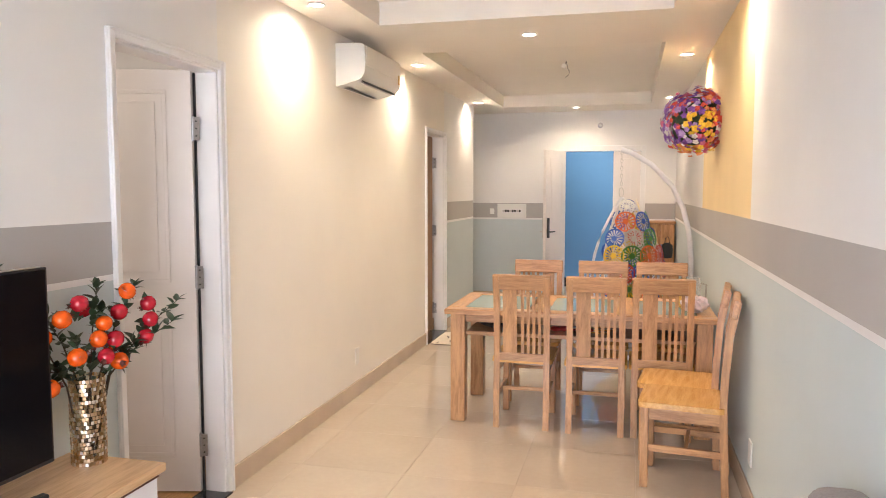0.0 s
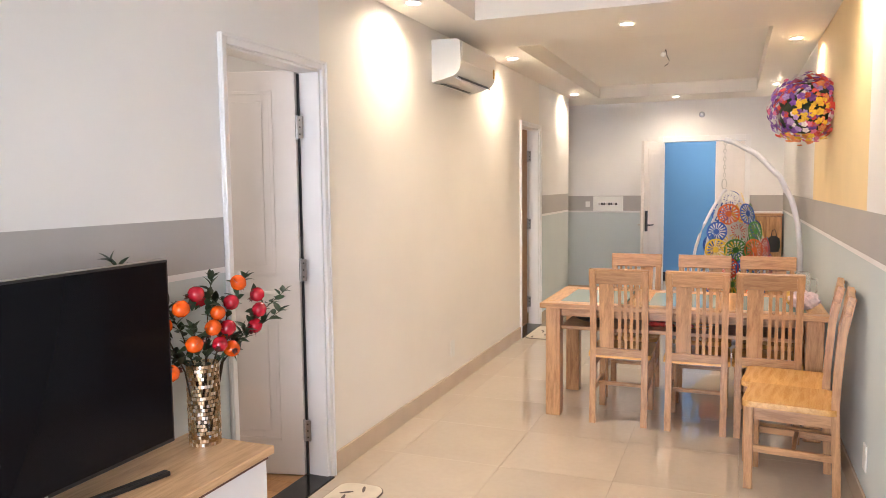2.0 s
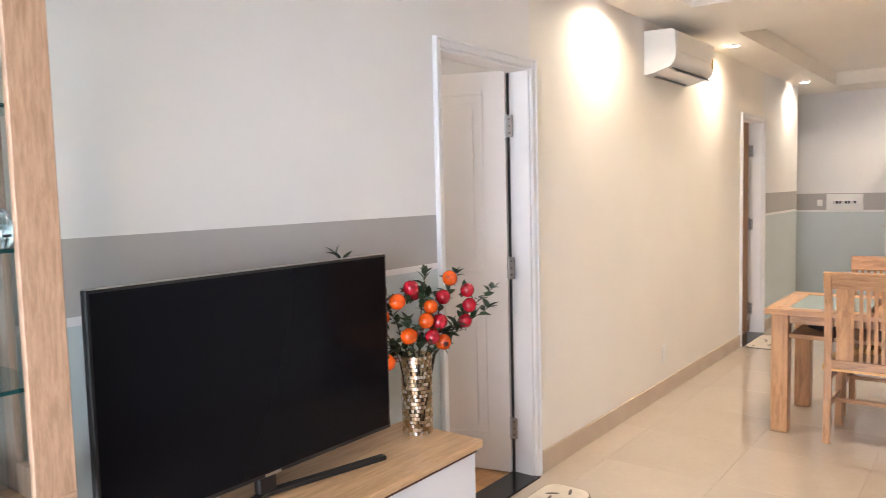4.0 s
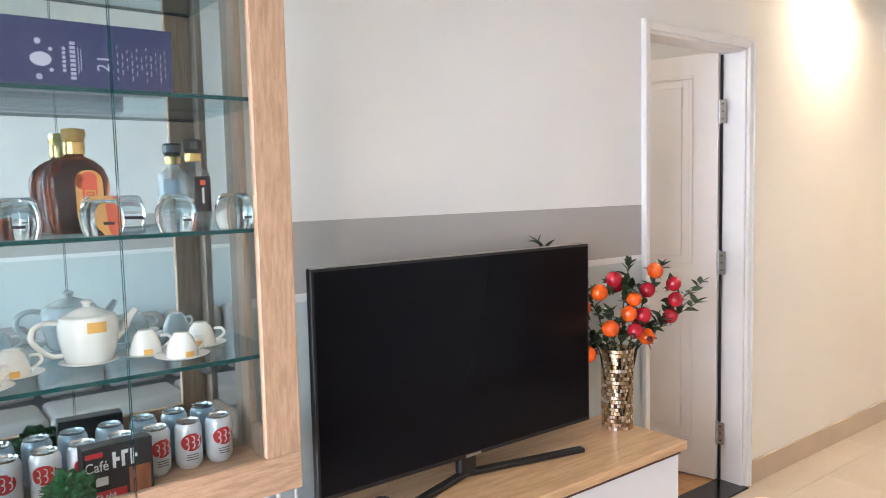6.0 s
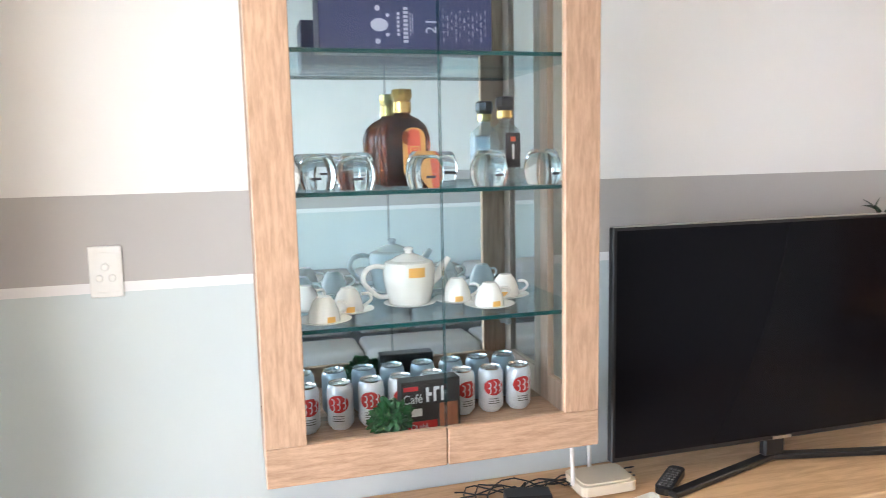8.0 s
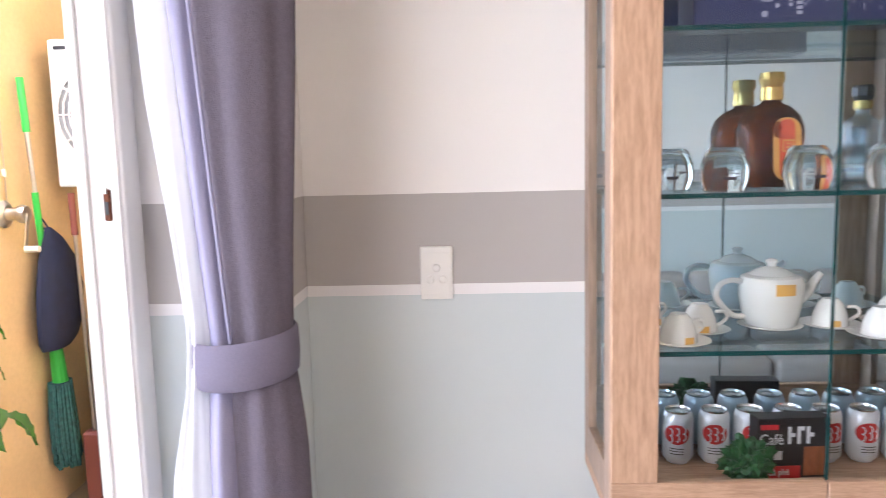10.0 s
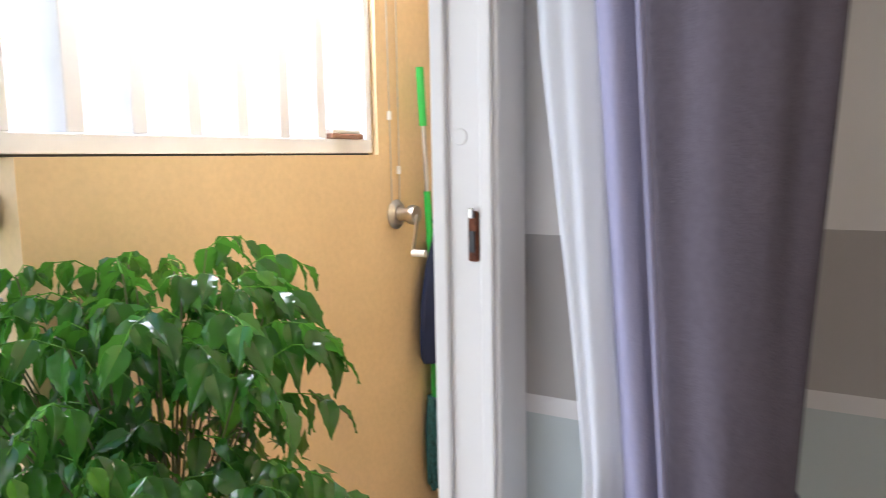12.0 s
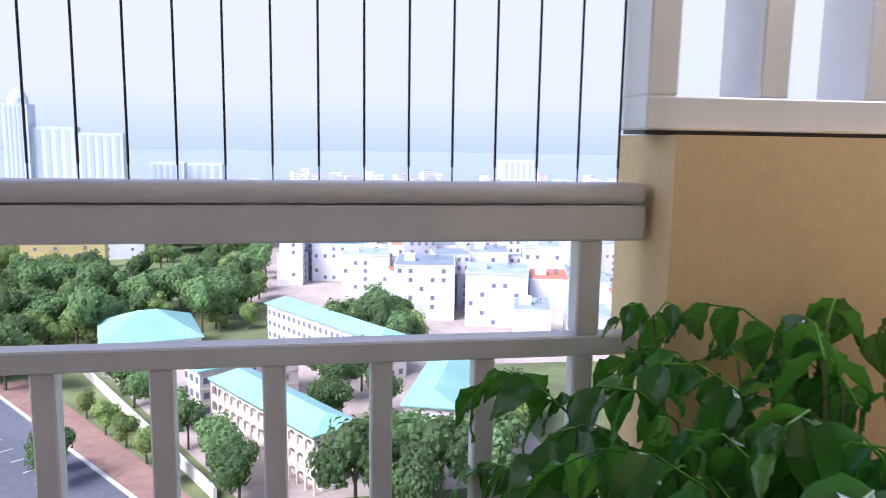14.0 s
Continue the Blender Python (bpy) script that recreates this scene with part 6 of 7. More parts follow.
brush = thing("scrubbing_brush", "brown brush block with white bristles on the sill", "brush", pose(-3.20, -1.966, 1.567))
M["brush_wood"] = material("brown_brush_block", (0.30, 0.15, 0.09), 0.6, grain=0.2)
part("block", box(-0.085, -0.025, 0, 0.085, 0.02, 0.018, 0.006, 2), M["brush_wood"], brush)
part("bristles", box(-0.075, -0.02, 0.018, 0.075, 0.015, 0.034, 0.005, 2), M["white_plastic"], brush)

# ---- balcony plant ----
M["pot"] = material("brown_glazed_pot", (0.12, 0.06, 0.035), 0.3, stain=0.2, stain_scale=8)
M["soil"] = material("dark_soil", (0.03, 0.022, 0.015), 0.95, bump=1, bump_scale=80)
plant = thing("potted_plant", "bushy potted plant with glossy drooping green leaves", "plant", pose(-2.09, -1.55, -0.03))
part("pot", lathe([(0, 0), (0.14, 0), (0.15, 0.01), (0.19, 0.30), (0.205, 0.30), (0.205, 0.33), (0.185, 0.33), (0.175, 0.27), (0, 0.27)], 32), M["pot"], plant, "brown glazed pot", smooth=True)
part("soil", lathe([(0, 0.285), (0.1, 0.29), (0.176, 0.28), (0.17, 0.272), (0, 0.272)], 24), M["soil"], plant)


def broad_leaf(ln, w, curl, fold, seed):
    """Ovate pointed leaf with midrib fold, side veins and drooping tip."""
    bm = bmesh.new()
    rows = []
    n = 9
    for k in range(n + 1):
        u = k / n
        ww = w * (math.sin(math.pi * u ** 0.72) ** 0.95) * (1 - 0.2 * u) + 0.0003
        x = ln * (math.sin(curl * u) / curl if curl > 0.05 else u)
        z = -ln * ((1 - math.cos(curl * u)) / curl if curl > 0.05 else 0)
        wave = 0.13 * w * math.sin(k * 2.4 + seed)
        vein = 0.02 * w + (0.09 * w if k % 2 else -0.06 * w)
        rows.append([bm.verts.new((x - 0.006 * u, -ww, z + fold * ww + wave)), bm.verts.new((x, -ww * 0.5, z + fold * ww * 0.62 + vein)), bm.verts.new((x, 0, z)), bm.verts.new((x, ww * 0.5, z + fold * ww * 0.62 + vein)), bm.verts.new((x - 0.006 * u, ww, z + fold * ww - wave))])
    for a, b in zip(rows, rows[1:]):
        for k in range(4):
            bm.faces.new((a[k], a[k + 1], b[k + 1], b[k]))
    return bm


def leaf_material(name, color):
    m = material(name, color, 0.18, grain=0.2, grain_scale=40, vary=0.45, stain=0.15, stain_scale=15, bump=0.35, bump_scale=90)
    n, l = m.node_tree.nodes, m.node_tree.links
    tl, mx = n.new("ShaderNodeBsdfTranslucent"), n.new("ShaderNodeMixShader")
    tl.inputs[0].default_value = (0.15, 0.46, 0.04, 1)
    mx.inputs[0].default_value = 0.24
    l.new(n["Principled BSDF"].outputs[0], mx.inputs[1])
    l.new(tl.outputs[0], mx.inputs[2])
    l.new(mx.outputs[0], n["Material Output"].inputs[0])
    return m


M["leaf"] = leaf_material("glossy_leaf", (0.045, 0.185, 0.028))
M["dry_leaf"] = leaf_material("withered_leaf", (0.11, 0.14, 0.035))
M["young_leaf"] = leaf_material("light_green_leaf", (0.12, 0.34, 0.035))
LEAVES = [mesh(broad_leaf(ln, w, cu, fo, sd), "leaf", M[mt], True) for ln, w, cu, fo, sd, mt in ((0.098, 0.0245, 0.8, 0.32, 1, "leaf"), (0.078, 0.021, 1.0, 0.28, 2, "leaf"), (0.106, 0.027, 0.7, 0.36, 3, "leaf"), (0.088, 0.023, 0.9, 0.3, 4, "leaf"), (0.080, 0.020, 0.7, 0.3, 5, "young_leaf"))]
rng = random.Random(11)
picked, rest = [], []


def spray(tip, b, ln, nl, size=1.0):
    """A leaf stalk that arches over from tip, with drooping leaves along it."""
    out = Vector((math.cos(b), math.sin(b), 0))
    rach = [tip, tip + out * ln * 0.33 + Vector((0, 0, 0.025)), tip + out * ln * 0.68 + Vector((0, 0, 0.02)), tip + out * ln + Vector((0, 0, -0.015))]
    part("leaf_stalk", tube(rach, 0.0017, 5, taper=0.001), M["young_leaf"], plant)
    for j in range(nl):
        u = (j + 0.4) / nl
        i = min(2, int(u * 3))
        p = rach[i].lerp(rach[i + 1], u * 3 - i)
        across = Vector((-out.y, out.x, 0)) * (-1 if j % 2 else 1)
        if j == nl - 1:
            d = out + Vector((0, 0, -0.7))
        else:
            d = across * rng.uniform(0.5, 1.0) + out * rng.uniform(0.2, 0.8) + Vector((0, 0, rng.uniform(-1.5, -0.1)))
        d.normalize()
        sd = d.cross(Vector((0, 0, 1))).normalized()
        up = sd.cross(d)
        sc = rng.uniform(0.72, 1.22) * size
        m = Matrix.Translation(p) @ Matrix((d, -sd, up)).transposed().to_4x4() @ pose(0, 0, 0, rng.uniform(-40, 40)) @ Matrix.Diagonal((sc, sc, sc, 1))
        data = LEAVES[4] if rng.random() < 0.18 else LEAVES[rng.randrange(4)]
        (picked if p.z > 0.95 and len(picked) < 290 and rng.random() < 0.5 else rest).append((m, data))


for k in range(54):
    a = k * 2.39996
    r = math.sqrt((k + 0.5) / 54)
    ex, ey = 0.31 * r * math.cos(a), 0.37 * r * math.sin(a)
    over = (ey - ex) / 0.30
    if over > 1:
        ex, ey = ex / over, ey / over
    top = 1.325 - 0.27 * (((ex + 0.12) / 0.40) ** 2 + ((ey + 0.10) / 0.42) ** 2) + rng.uniform(-0.08, 0.02)
    if k % 4 == 0:
        ex, ey, top = ex * 0.9, ey * 0.9, top - rng.uniform(0.10, 0.30)
    base = Vector((ex * 0.15 + rng.uniform(-0.02, 0.02), ey * 0.15, 0.28))
    mid = Vector((ex * 0.5, ey * 0.5, 0.28 + (top - 0.28) * 0.70))
    tip = Vector((ex, ey, top))
    part("stem", tube([base, base.lerp(mid, 0.5) + Vector((0.01 * math.sin(k), 0.01 * math.cos(k), 0)), mid, tip], 0.005, 5, taper=0.002), M["stem"], plant)
    b = a + rng.uniform(-0.6, 0.6)
    spray(tip, b, rng.uniform(0.11, 0.17), 7)
    spray(mid.lerp(tip, 0.78), b + rng.uniform(1.6, 3.6), rng.uniform(0.09, 0.14), 5, 0.95)
    if k % 2:
        spray(mid.lerp(tip, 0.3), b + rng.uniform(-1.2, 1.2), rng.uniform(0.09, 0.14), 5, 0.85)
# a lone sprig that stands above the rest, and two that hang through the railing
part("stem", tube([(0.05, -0.18, 0.9), (0.07, -0.29, 1.15), (0.084, -0.32, 1.30)], 0.003, 5, taper=0.0018), M["stem"], plant)
spray(Vector((0.084, -0.32, 1.29)), -0.5, 0.05, 4, 0.6)
spray(Vector((0.084, -0.32, 1.295)), 2.4, 0.05, 3, 0.6)
for x, y, z in ((0.22, -0.36, 1.03), (0.23, -0.27, 1.20)):
    part("stem", tube([(0.06, -0.12, 0.8), (x * 0.7, y * 0.7, z - 0.06), (x, y, z)], 0.003, 5, taper=0.0018), M["stem"], plant)
    spray(Vector((x, y, z)), -0.9, 0.13, 8)
    spray(Vector((x * 0.8, y * 0.8, z - 0.03)), 0.2, 0.11, 6)
for m, data in picked:
    ob = new("leaf", data)
    ob.parent, ob.matrix_basis = plant, m
bm = bmesh.new()
for m, data in rest:
    first = len(bm.verts)
    bm.from_mesh(data)
    bm.verts.ensure_lookup_table()
    for v in bm.verts[first:]:
        v.co = m @ v.co
for f in bm.faces:
    f.smooth = True
tagged(part("foliage", bm, M["leaf"], plant, "mass of glossy inner leaves"), kind="stuff")
# small dry lower leaves, too many to pick apart
small = bmesh.new()
for k in range(620):
    a, r = rng.uniform(0, 2 * math.pi), 0.36 * math.sqrt(rng.random())
    p = Vector((r * math.cos(a), 0.72 * r * math.sin(a), rng.uniform(0.5, 0.98)))
    d = Vector((rng.uniform(-1, 1), rng.uniform(-1, 1), rng.uniform(-1.6, -0.2))).normalized()
    sd = d.cross(Vector((0, 0, 1))).normalized()
    ln, w = rng.uniform(0.03, 0.06), rng.uniform(0.008, 0.014)
    n = d.cross(sd)
    v = [small.verts.new(q) for q in (p, p + d * ln * 0.45 + sd * w + n * w * 0.4, p + d * ln, p + d * ln * 0.45 - sd * w + n * w * 0.4, p + d * ln * 0.5)]
    small.faces.new((v[0], v[1], v[4]))
    small.faces.new((v[1], v[2], v[4]))
    small.faces.new((v[2], v[3], v[4]))
    small.faces.new((v[3], v[0], v[4]))
tagged(part("small_leaves", small, M["dry_leaf"], plant, "small curled lower leaves"), kind="stuff")

# ---- the town below the balcony ----
G = -63.5
M["grass"] = material("dry_green_ground", (0.19, 0.23, 0.09), 0.95, grain=0.3, grain_scale=0.15, stain=0.5, stain_scale=0.012)
M["asphalt"] = material("grey_asphalt", (0.13, 0.135, 0.16), 0.9, grain=0.15, grain_scale=0.8, stain=0.25, stain_scale=0.05)
M["paving"] = material("red_brown_paving", (0.32, 0.19, 0.15), 0.9, grain=0.2, grain_scale=0.5, stain=0.2, stain_scale=0.06)
M["yard"] = material("pale_yard_paving", (0.45, 0.37, 0.32), 0.9, grain=0.1, grain_scale=0.4, stain=0.2, stain_scale=0.05)
M["kerb"] = material("pale_kerb_stone", (0.55, 0.53, 0.50), 0.9)
M["teal"] = material("teal_sheet_roof", (0.27, 0.50, 0.46), 0.6, grain=0.08, grain_scale=0.6, stain=0.15, stain_scale=0.08)
M["school"] = material("cream_school_render", (0.72, 0.62, 0.50), 0.9, stain=0.12, stain_scale=0.2)
M["school_pale"] = material("pale_pink_render", (0.74, 0.66, 0.60), 0.9, stain=0.12, stain_scale=0.2)
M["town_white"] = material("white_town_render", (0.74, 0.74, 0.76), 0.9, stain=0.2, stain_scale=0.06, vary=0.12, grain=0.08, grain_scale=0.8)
M["town_grey"] = material("bare_grey_render", (0.58, 0.59, 0.63), 0.95, stain=0.25, stain_scale=0.08, vary=0.15)
M["town_yellow"] = material("yellow_town_render", (0.66, 0.52, 0.22), 0.9, stain=0.15, stain_scale=0.1)
M["town_roof"] = material("grey_blue_roof", (0.33, 0.40, 0.45), 0.8, stain=0.25, stain_scale=0.1, vary=0.3)
M["roof_red"] = material("terracotta_roof", (0.48, 0.20, 0.12), 0.85, stain=0.2, stain_scale=0.15)
M["roof_blue"] = material("blue_tarpaulin", (0.08, 0.24, 0.50), 0.7)
M["window_dark"] = material("dark_window", (0.17, 0.19, 0.23), 0.3)
# sea and tower colours are paled to stand in for distance haze
M["sea"] = material("pale_blue_sea", (0.30, 0.36, 0.42), 0.5, stain=0.06, stain_scale=0.002)
M["haze_tower"] = material("hazed_tower_render", (0.62, 0.66, 0.71), 0.95, stain=0.08, stain_scale=0.02)
M["haze_glass"] = material("hazed_tower_glass", (0.45, 0.51, 0.60), 0.6)
# tree greens lightened and blued, with distance haze put into the colour
M["crown"] = material("tree_foliage", (0.20, 0.33, 0.13), 0.8, vary=0.5, stain=0.45, stain_scale=0.35, grain=0.4, grain_scale=1.5)
M["crown_light"] = material("light_tree_foliage", (0.31, 0.43, 0.14), 0.8, vary=0.35, stain=0.4, stain_scale=0.4, grain=0.4, grain_scale=1.5)
for k, green in (("crown", (0.30, 0.42, 0.12, 1)), ("crown_light", (0.42, 0.50, 0.12, 1))):
    n, l = M[k].node_tree.nodes, M[k].node_tree.links
    tl, mx = n.new("ShaderNodeBsdfTranslucent"), n.new("ShaderNodeMixShader")
    tl.inputs[0].default_value, mx.inputs[0].default_value = green, 0.4
    l.new(n["Principled BSDF"].outputs[0], mx.inputs[1])
    l.new(tl.outputs[0], mx.inputs[2])
    l.new(mx.outputs[0], n["Material Output"].inputs[0])
M["trunk"] = material("tree_bark", (0.12, 0.09, 0.065), 0.9, grain=0.3, grain_scale=3)

bm = bmesh.new()
bmesh.ops.create_grid(bm, x_segments=24, y_segments=24, size=4500)
tagged(part("ground", bm, M["grass"], m=pose(0, 0, G)), "green and brown land below the balcony", "ground", kind="structure")
structure("sea", slab([(-4400, -1030), (40, -1030), (90, -1000), (4400, -1000), (4400, -4400), (-4400, -4400)], G + 0.2, G + 0.6), M["sea"], "pale hazy blue sea", "water")

# haze of the far sky
hz = bpy.data.materials.new("overcast_haze")
hz.use_nodes = True
n, l = hz.node_tree.nodes, hz.node_tree.links
n.remove(n["Principled BSDF"])
em, rp, sx, tc, mr = n.new("ShaderNodeEmission"), n.new("ShaderNodeValToRGB"), n.new("ShaderNodeSeparateXYZ"), n.new("ShaderNodeTexCoord"), n.new("ShaderNodeMapRange")
mr.inputs["From Min"].default_value, mr.inputs["From Max"].default_value = G, 900
l.new(tc.outputs["Object"], sx.inputs[0])
l.new(sx.outputs["Z"], mr.inputs["Value"])
l.new(mr.outputs[0], rp.inputs[0])
e = rp.color_ramp.elements
e[0].position, e[0].color = 0.0, (0.68, 0.79, 0.93, 1)
e[1].position, e[1].color = 1.0, (0.96, 0.97, 1.0, 1)
rp.color_ramp.elements.new(0.10).color = (0.74, 0.84, 0.96, 1)
rp.color_ramp.elements.new(0.30).color = (0.91, 0.95, 1.0, 1)
l.new(rp.outputs[0], em.inputs[0])
em.inputs[1].default_value = HAZE
l.new(em.outputs[0], n["Material Output"].inputs[0])
bm = bmesh.new()
ring = []
for k in range(33):
    a = radians(180 + 180 * k / 32)
    ring.append((bm.verts.new((4300 * math.cos(a), 4300 * math.sin(a), G)), bm.verts.new((4300 * math.cos(a), 4300 * math.sin(a), 2600))))
for a, b in zip(ring, ring[1:]):
    bm.faces.new((a[0], b[0], b[1], a[1]))
structure("backdrop", bm, hz, "bright overcast haze over the sea", "sky")

# road, kerb, pavement and school yard
structure("road", slab([(30, -131), (84, -201), (100, -192), (46, -118)], G + 0.02, G + 0.10), M["asphalt"], "grey asphalt street with worn marks", "road")
structure("pavement", slab([(21, -131), (75, -206), (84.2, -201.3), (29.8, -130.6)], G + 0.02, G + 0.25), M["paving"], "red-brown paved roadside strip", "pavement")
structure("kerb", slab([(29.6, -130.9), (83.9, -201.5), (84.5, -201.1), (30.2, -130.4)], G + 0.02, G + 0.32), M["kerb"], "pale concrete kerb", "kerb")
structure("yard", slab([(12, -128), (60, -214), (-42, -250), (-50, -130)], G + 0.02, G + 0.08), M["yard"], "pale paved school yard", "pavement")
structure('town_ground', slab([(-40, -206), (-30, -262), (30, -300), (60, -620), (60, -1020), (-900, -1020), (-200, -200)], G + 0.02, G + 0.06), M['yard'], 'pale paved lanes between the town houses', 'ground')
mk = thing("road_marks", "worn white marks painted on the street", "road marking", kind="structure")
for k in range(14):
    u = k / 13
    part("mark", box(-0.15, -1.2, 0, 0.15, 1.2, 0.02), M["kerb"], mk, m=pose(38 + 54 * u, -126 - 70 * u, G + 0.11, 0, 0, -52))
structure("yard_wall", slab([(17.2, -131), (62, -209), (62.6, -208.6), (17.8, -130.7)], G + 0.08, G + 2.4), M["school_pale"], "low cream wall along the school yard", "wall")


def gable(L, D, z0, z1, over=0.7):
    """Hipped roof over 0..L, 0..D."""
    bm = bmesh.new()
    a = [bm.verts.new(p) for p in ((-over, -over, z0), (L + over, -over, z0), (L + over, D + over, z0), (-over, D + over, z0))]
    t = [bm.verts.new(p) for p in ((D * 0.35, D / 2, z1), (L - D * 0.35, D / 2, z1))]
    bm.faces.new((a[0], a[1], t[1], t[0]))
    bm.faces.new((a[2], a[3], t[0], t[1]))
    bm.faces.new((a[1], a[2], t[1]))
    bm.faces.new((a[3], a[0], t[0]))
    lo = [bm.verts.new(v.co - Vector((0, 0, 0.35))) for v in a]
    for k in range(4):
        bm.faces.new((a[k], a[(k + 1) % 4], lo[(k + 1) % 4], lo[k]))
    bm.faces.new(lo[::-1])
    return bm


WIN = mesh(box(-0.7, -0.06, 0, 0.7, 0.12, 1.5), "window", M["window_dark"])
COLM = mesh(box(-0.22, -0.22, 0, 0.22, 0.22, 3.6), "column", M["school"])
ARCH = bmesh.new()
pts = [(-1.28, 3.6)] + [(-1.28 + 2.56 * k / 8, 2.5 + 0.9 * math.sin(math.pi * k / 8)) for k in range(9)] + [(1.28, 3.6)]
va = [ARCH.verts.new((x, -0.15, z)) for x, z in pts]
vb = [ARCH.verts.new((x, 0.15, z)) for x, z in pts]
ARCH.faces.new(va)
ARCH.faces.new(vb[::-1])
for k in range(len(pts)):
    j = (k + 1) % len(pts)
    ARCH.faces.new((va[k], va[j], vb[j], vb[k]))
ARCH = mesh(ARCH, "arch", M["school"])


def school(x, y, rot, L, D, floors=3, arcade=True, label="cream school block with arcades under a teal roof"):
    th = thing("school_building", label, "building", pose(x, y, G, 0, 0, rot))
    h = 3.6 * floors + 0.6
    part("wall", box(0, 1.8 if arcade else 0, 0, L, D, h), M["school_pale"], th)
    part("roof", gable(L, D, h + 0.4, h + 2.6), M["teal"], th, "pale teal sheet roof")
    for f in range(floors):
        z = 3.6 * f
        part("floor_slab", box(-0.1, -0.2, z + 3.25, L + 0.1, 1.8, z + 3.6), M["school"], th)
        if arcade and f:
            part("parapet", box(0, -0.05, z, L, 0.1, z + 1.0), M["school_pale"], th)
        nb = int(L / 3)
        for k in range(nb + 1):
            if arcade:
                ob = new("column", COLM)
                ob.parent, ob.matrix_basis = th, pose(min(L, 3 * k), 0, z)
                if k < nb:
                    ob = new("arch", ARCH)
                    ob.parent, ob.matrix_basis = th, pose(3 * k + 1.5, 0, z)
            if k < nb:
                ob = new("window", WIN)
                ob.parent, ob.matrix_basis = th, pose(3 * k + 1.5, 1.78 if arcade else -0.02, z + 1.1)
        for k in range(int(D / 3)):
            for xx in (0.0, L):
                ob = new("window", WIN)
                ob.parent, ob.matrix_basis = th, pose(xx, 1.5 + 3 * k, z + 1.2, 0, 0, 90)
    return th


R = 122.8
school(22.5, -165.4, R, 42, 9.5)
school(15.5, -242, R, 60, 9.5, arcade=False, label="long school block under a teal roof")
school(26, -171, R - 90 + 180, 26, 9, arcade=False, label="short school wing under a teal roof")
school(-30, -178, 71, 36, 11, arcade=False, label="school wing with wide teal roof")
school(-30, -178, 180 - 18, 14, 10, arcade=False, label="small school annex with teal roof")
gym = thing("sports_hall", "large hall under a wide teal hipped roof", "building", pose(57, -206, G, 0, 0, 196))
part("wall", box(0, 0, 0, 26, 30, 8.5), M["school_pale"], gym)
part("roof", gable(26, 30, 8.8, 14.5), M["teal"], gym, "pale teal hipped roof")
for k in range(6):
    ob = new("window", WIN)
    ob.parent, ob.matrix_basis = gym, pose(3 + 4 * k, -0.02, 4.5)

rt = random.Random(5)


def block(x, y, rot, w, d, h, mat, roof, label, step=3.3):
    th = thing("town_house", label, "building", pose(x, y, G, 0, 0, rot))
    part("wall", box(0, 0, 0, w, d, h), mat, th)
    part("parapet", box(-0.15, -0.15, h, w + 0.15, d + 0.15, h + 0.5), mat, th)
    part("roof", box(0.3, 0.3, h + 0.5, w - 0.3, d - 0.3, h + 0.75), roof, th)
    part("roof_hut", box(w * 0.15, d * 0.3, h + 0.75, w * 0.15 + 4, d * 0.3 + 4, h + 3.3), mat, th)
    tank = part("water_tank", lathe([(0, 0), (0.8, 0), (0.85, 0.2), (0.85, 1.5), (0.4, 1.9), (0, 1.9)], 12), M["alu_rim"], th, m=pose(w * 0.7, d * 0.5, h + 0.75))
    for f in range(int(h / step)):
        for k in range(int(w / 4)):
            if rt.random() < 0.34:
                ob = new("window", WIN)
                ob.parent, ob.matrix_basis = th, pose(2 + 4 * k, -0.02, f * step + 1.1)
        for k in range(int(d / 4.5)):
            if rt.random() < 0.3:
                ob = new("window", WIN)
                ob.parent, ob.matrix_basis = th, pose(w, 2 + 4.5 * k, f * step + 1.1, 0, 0, 90)
    return th


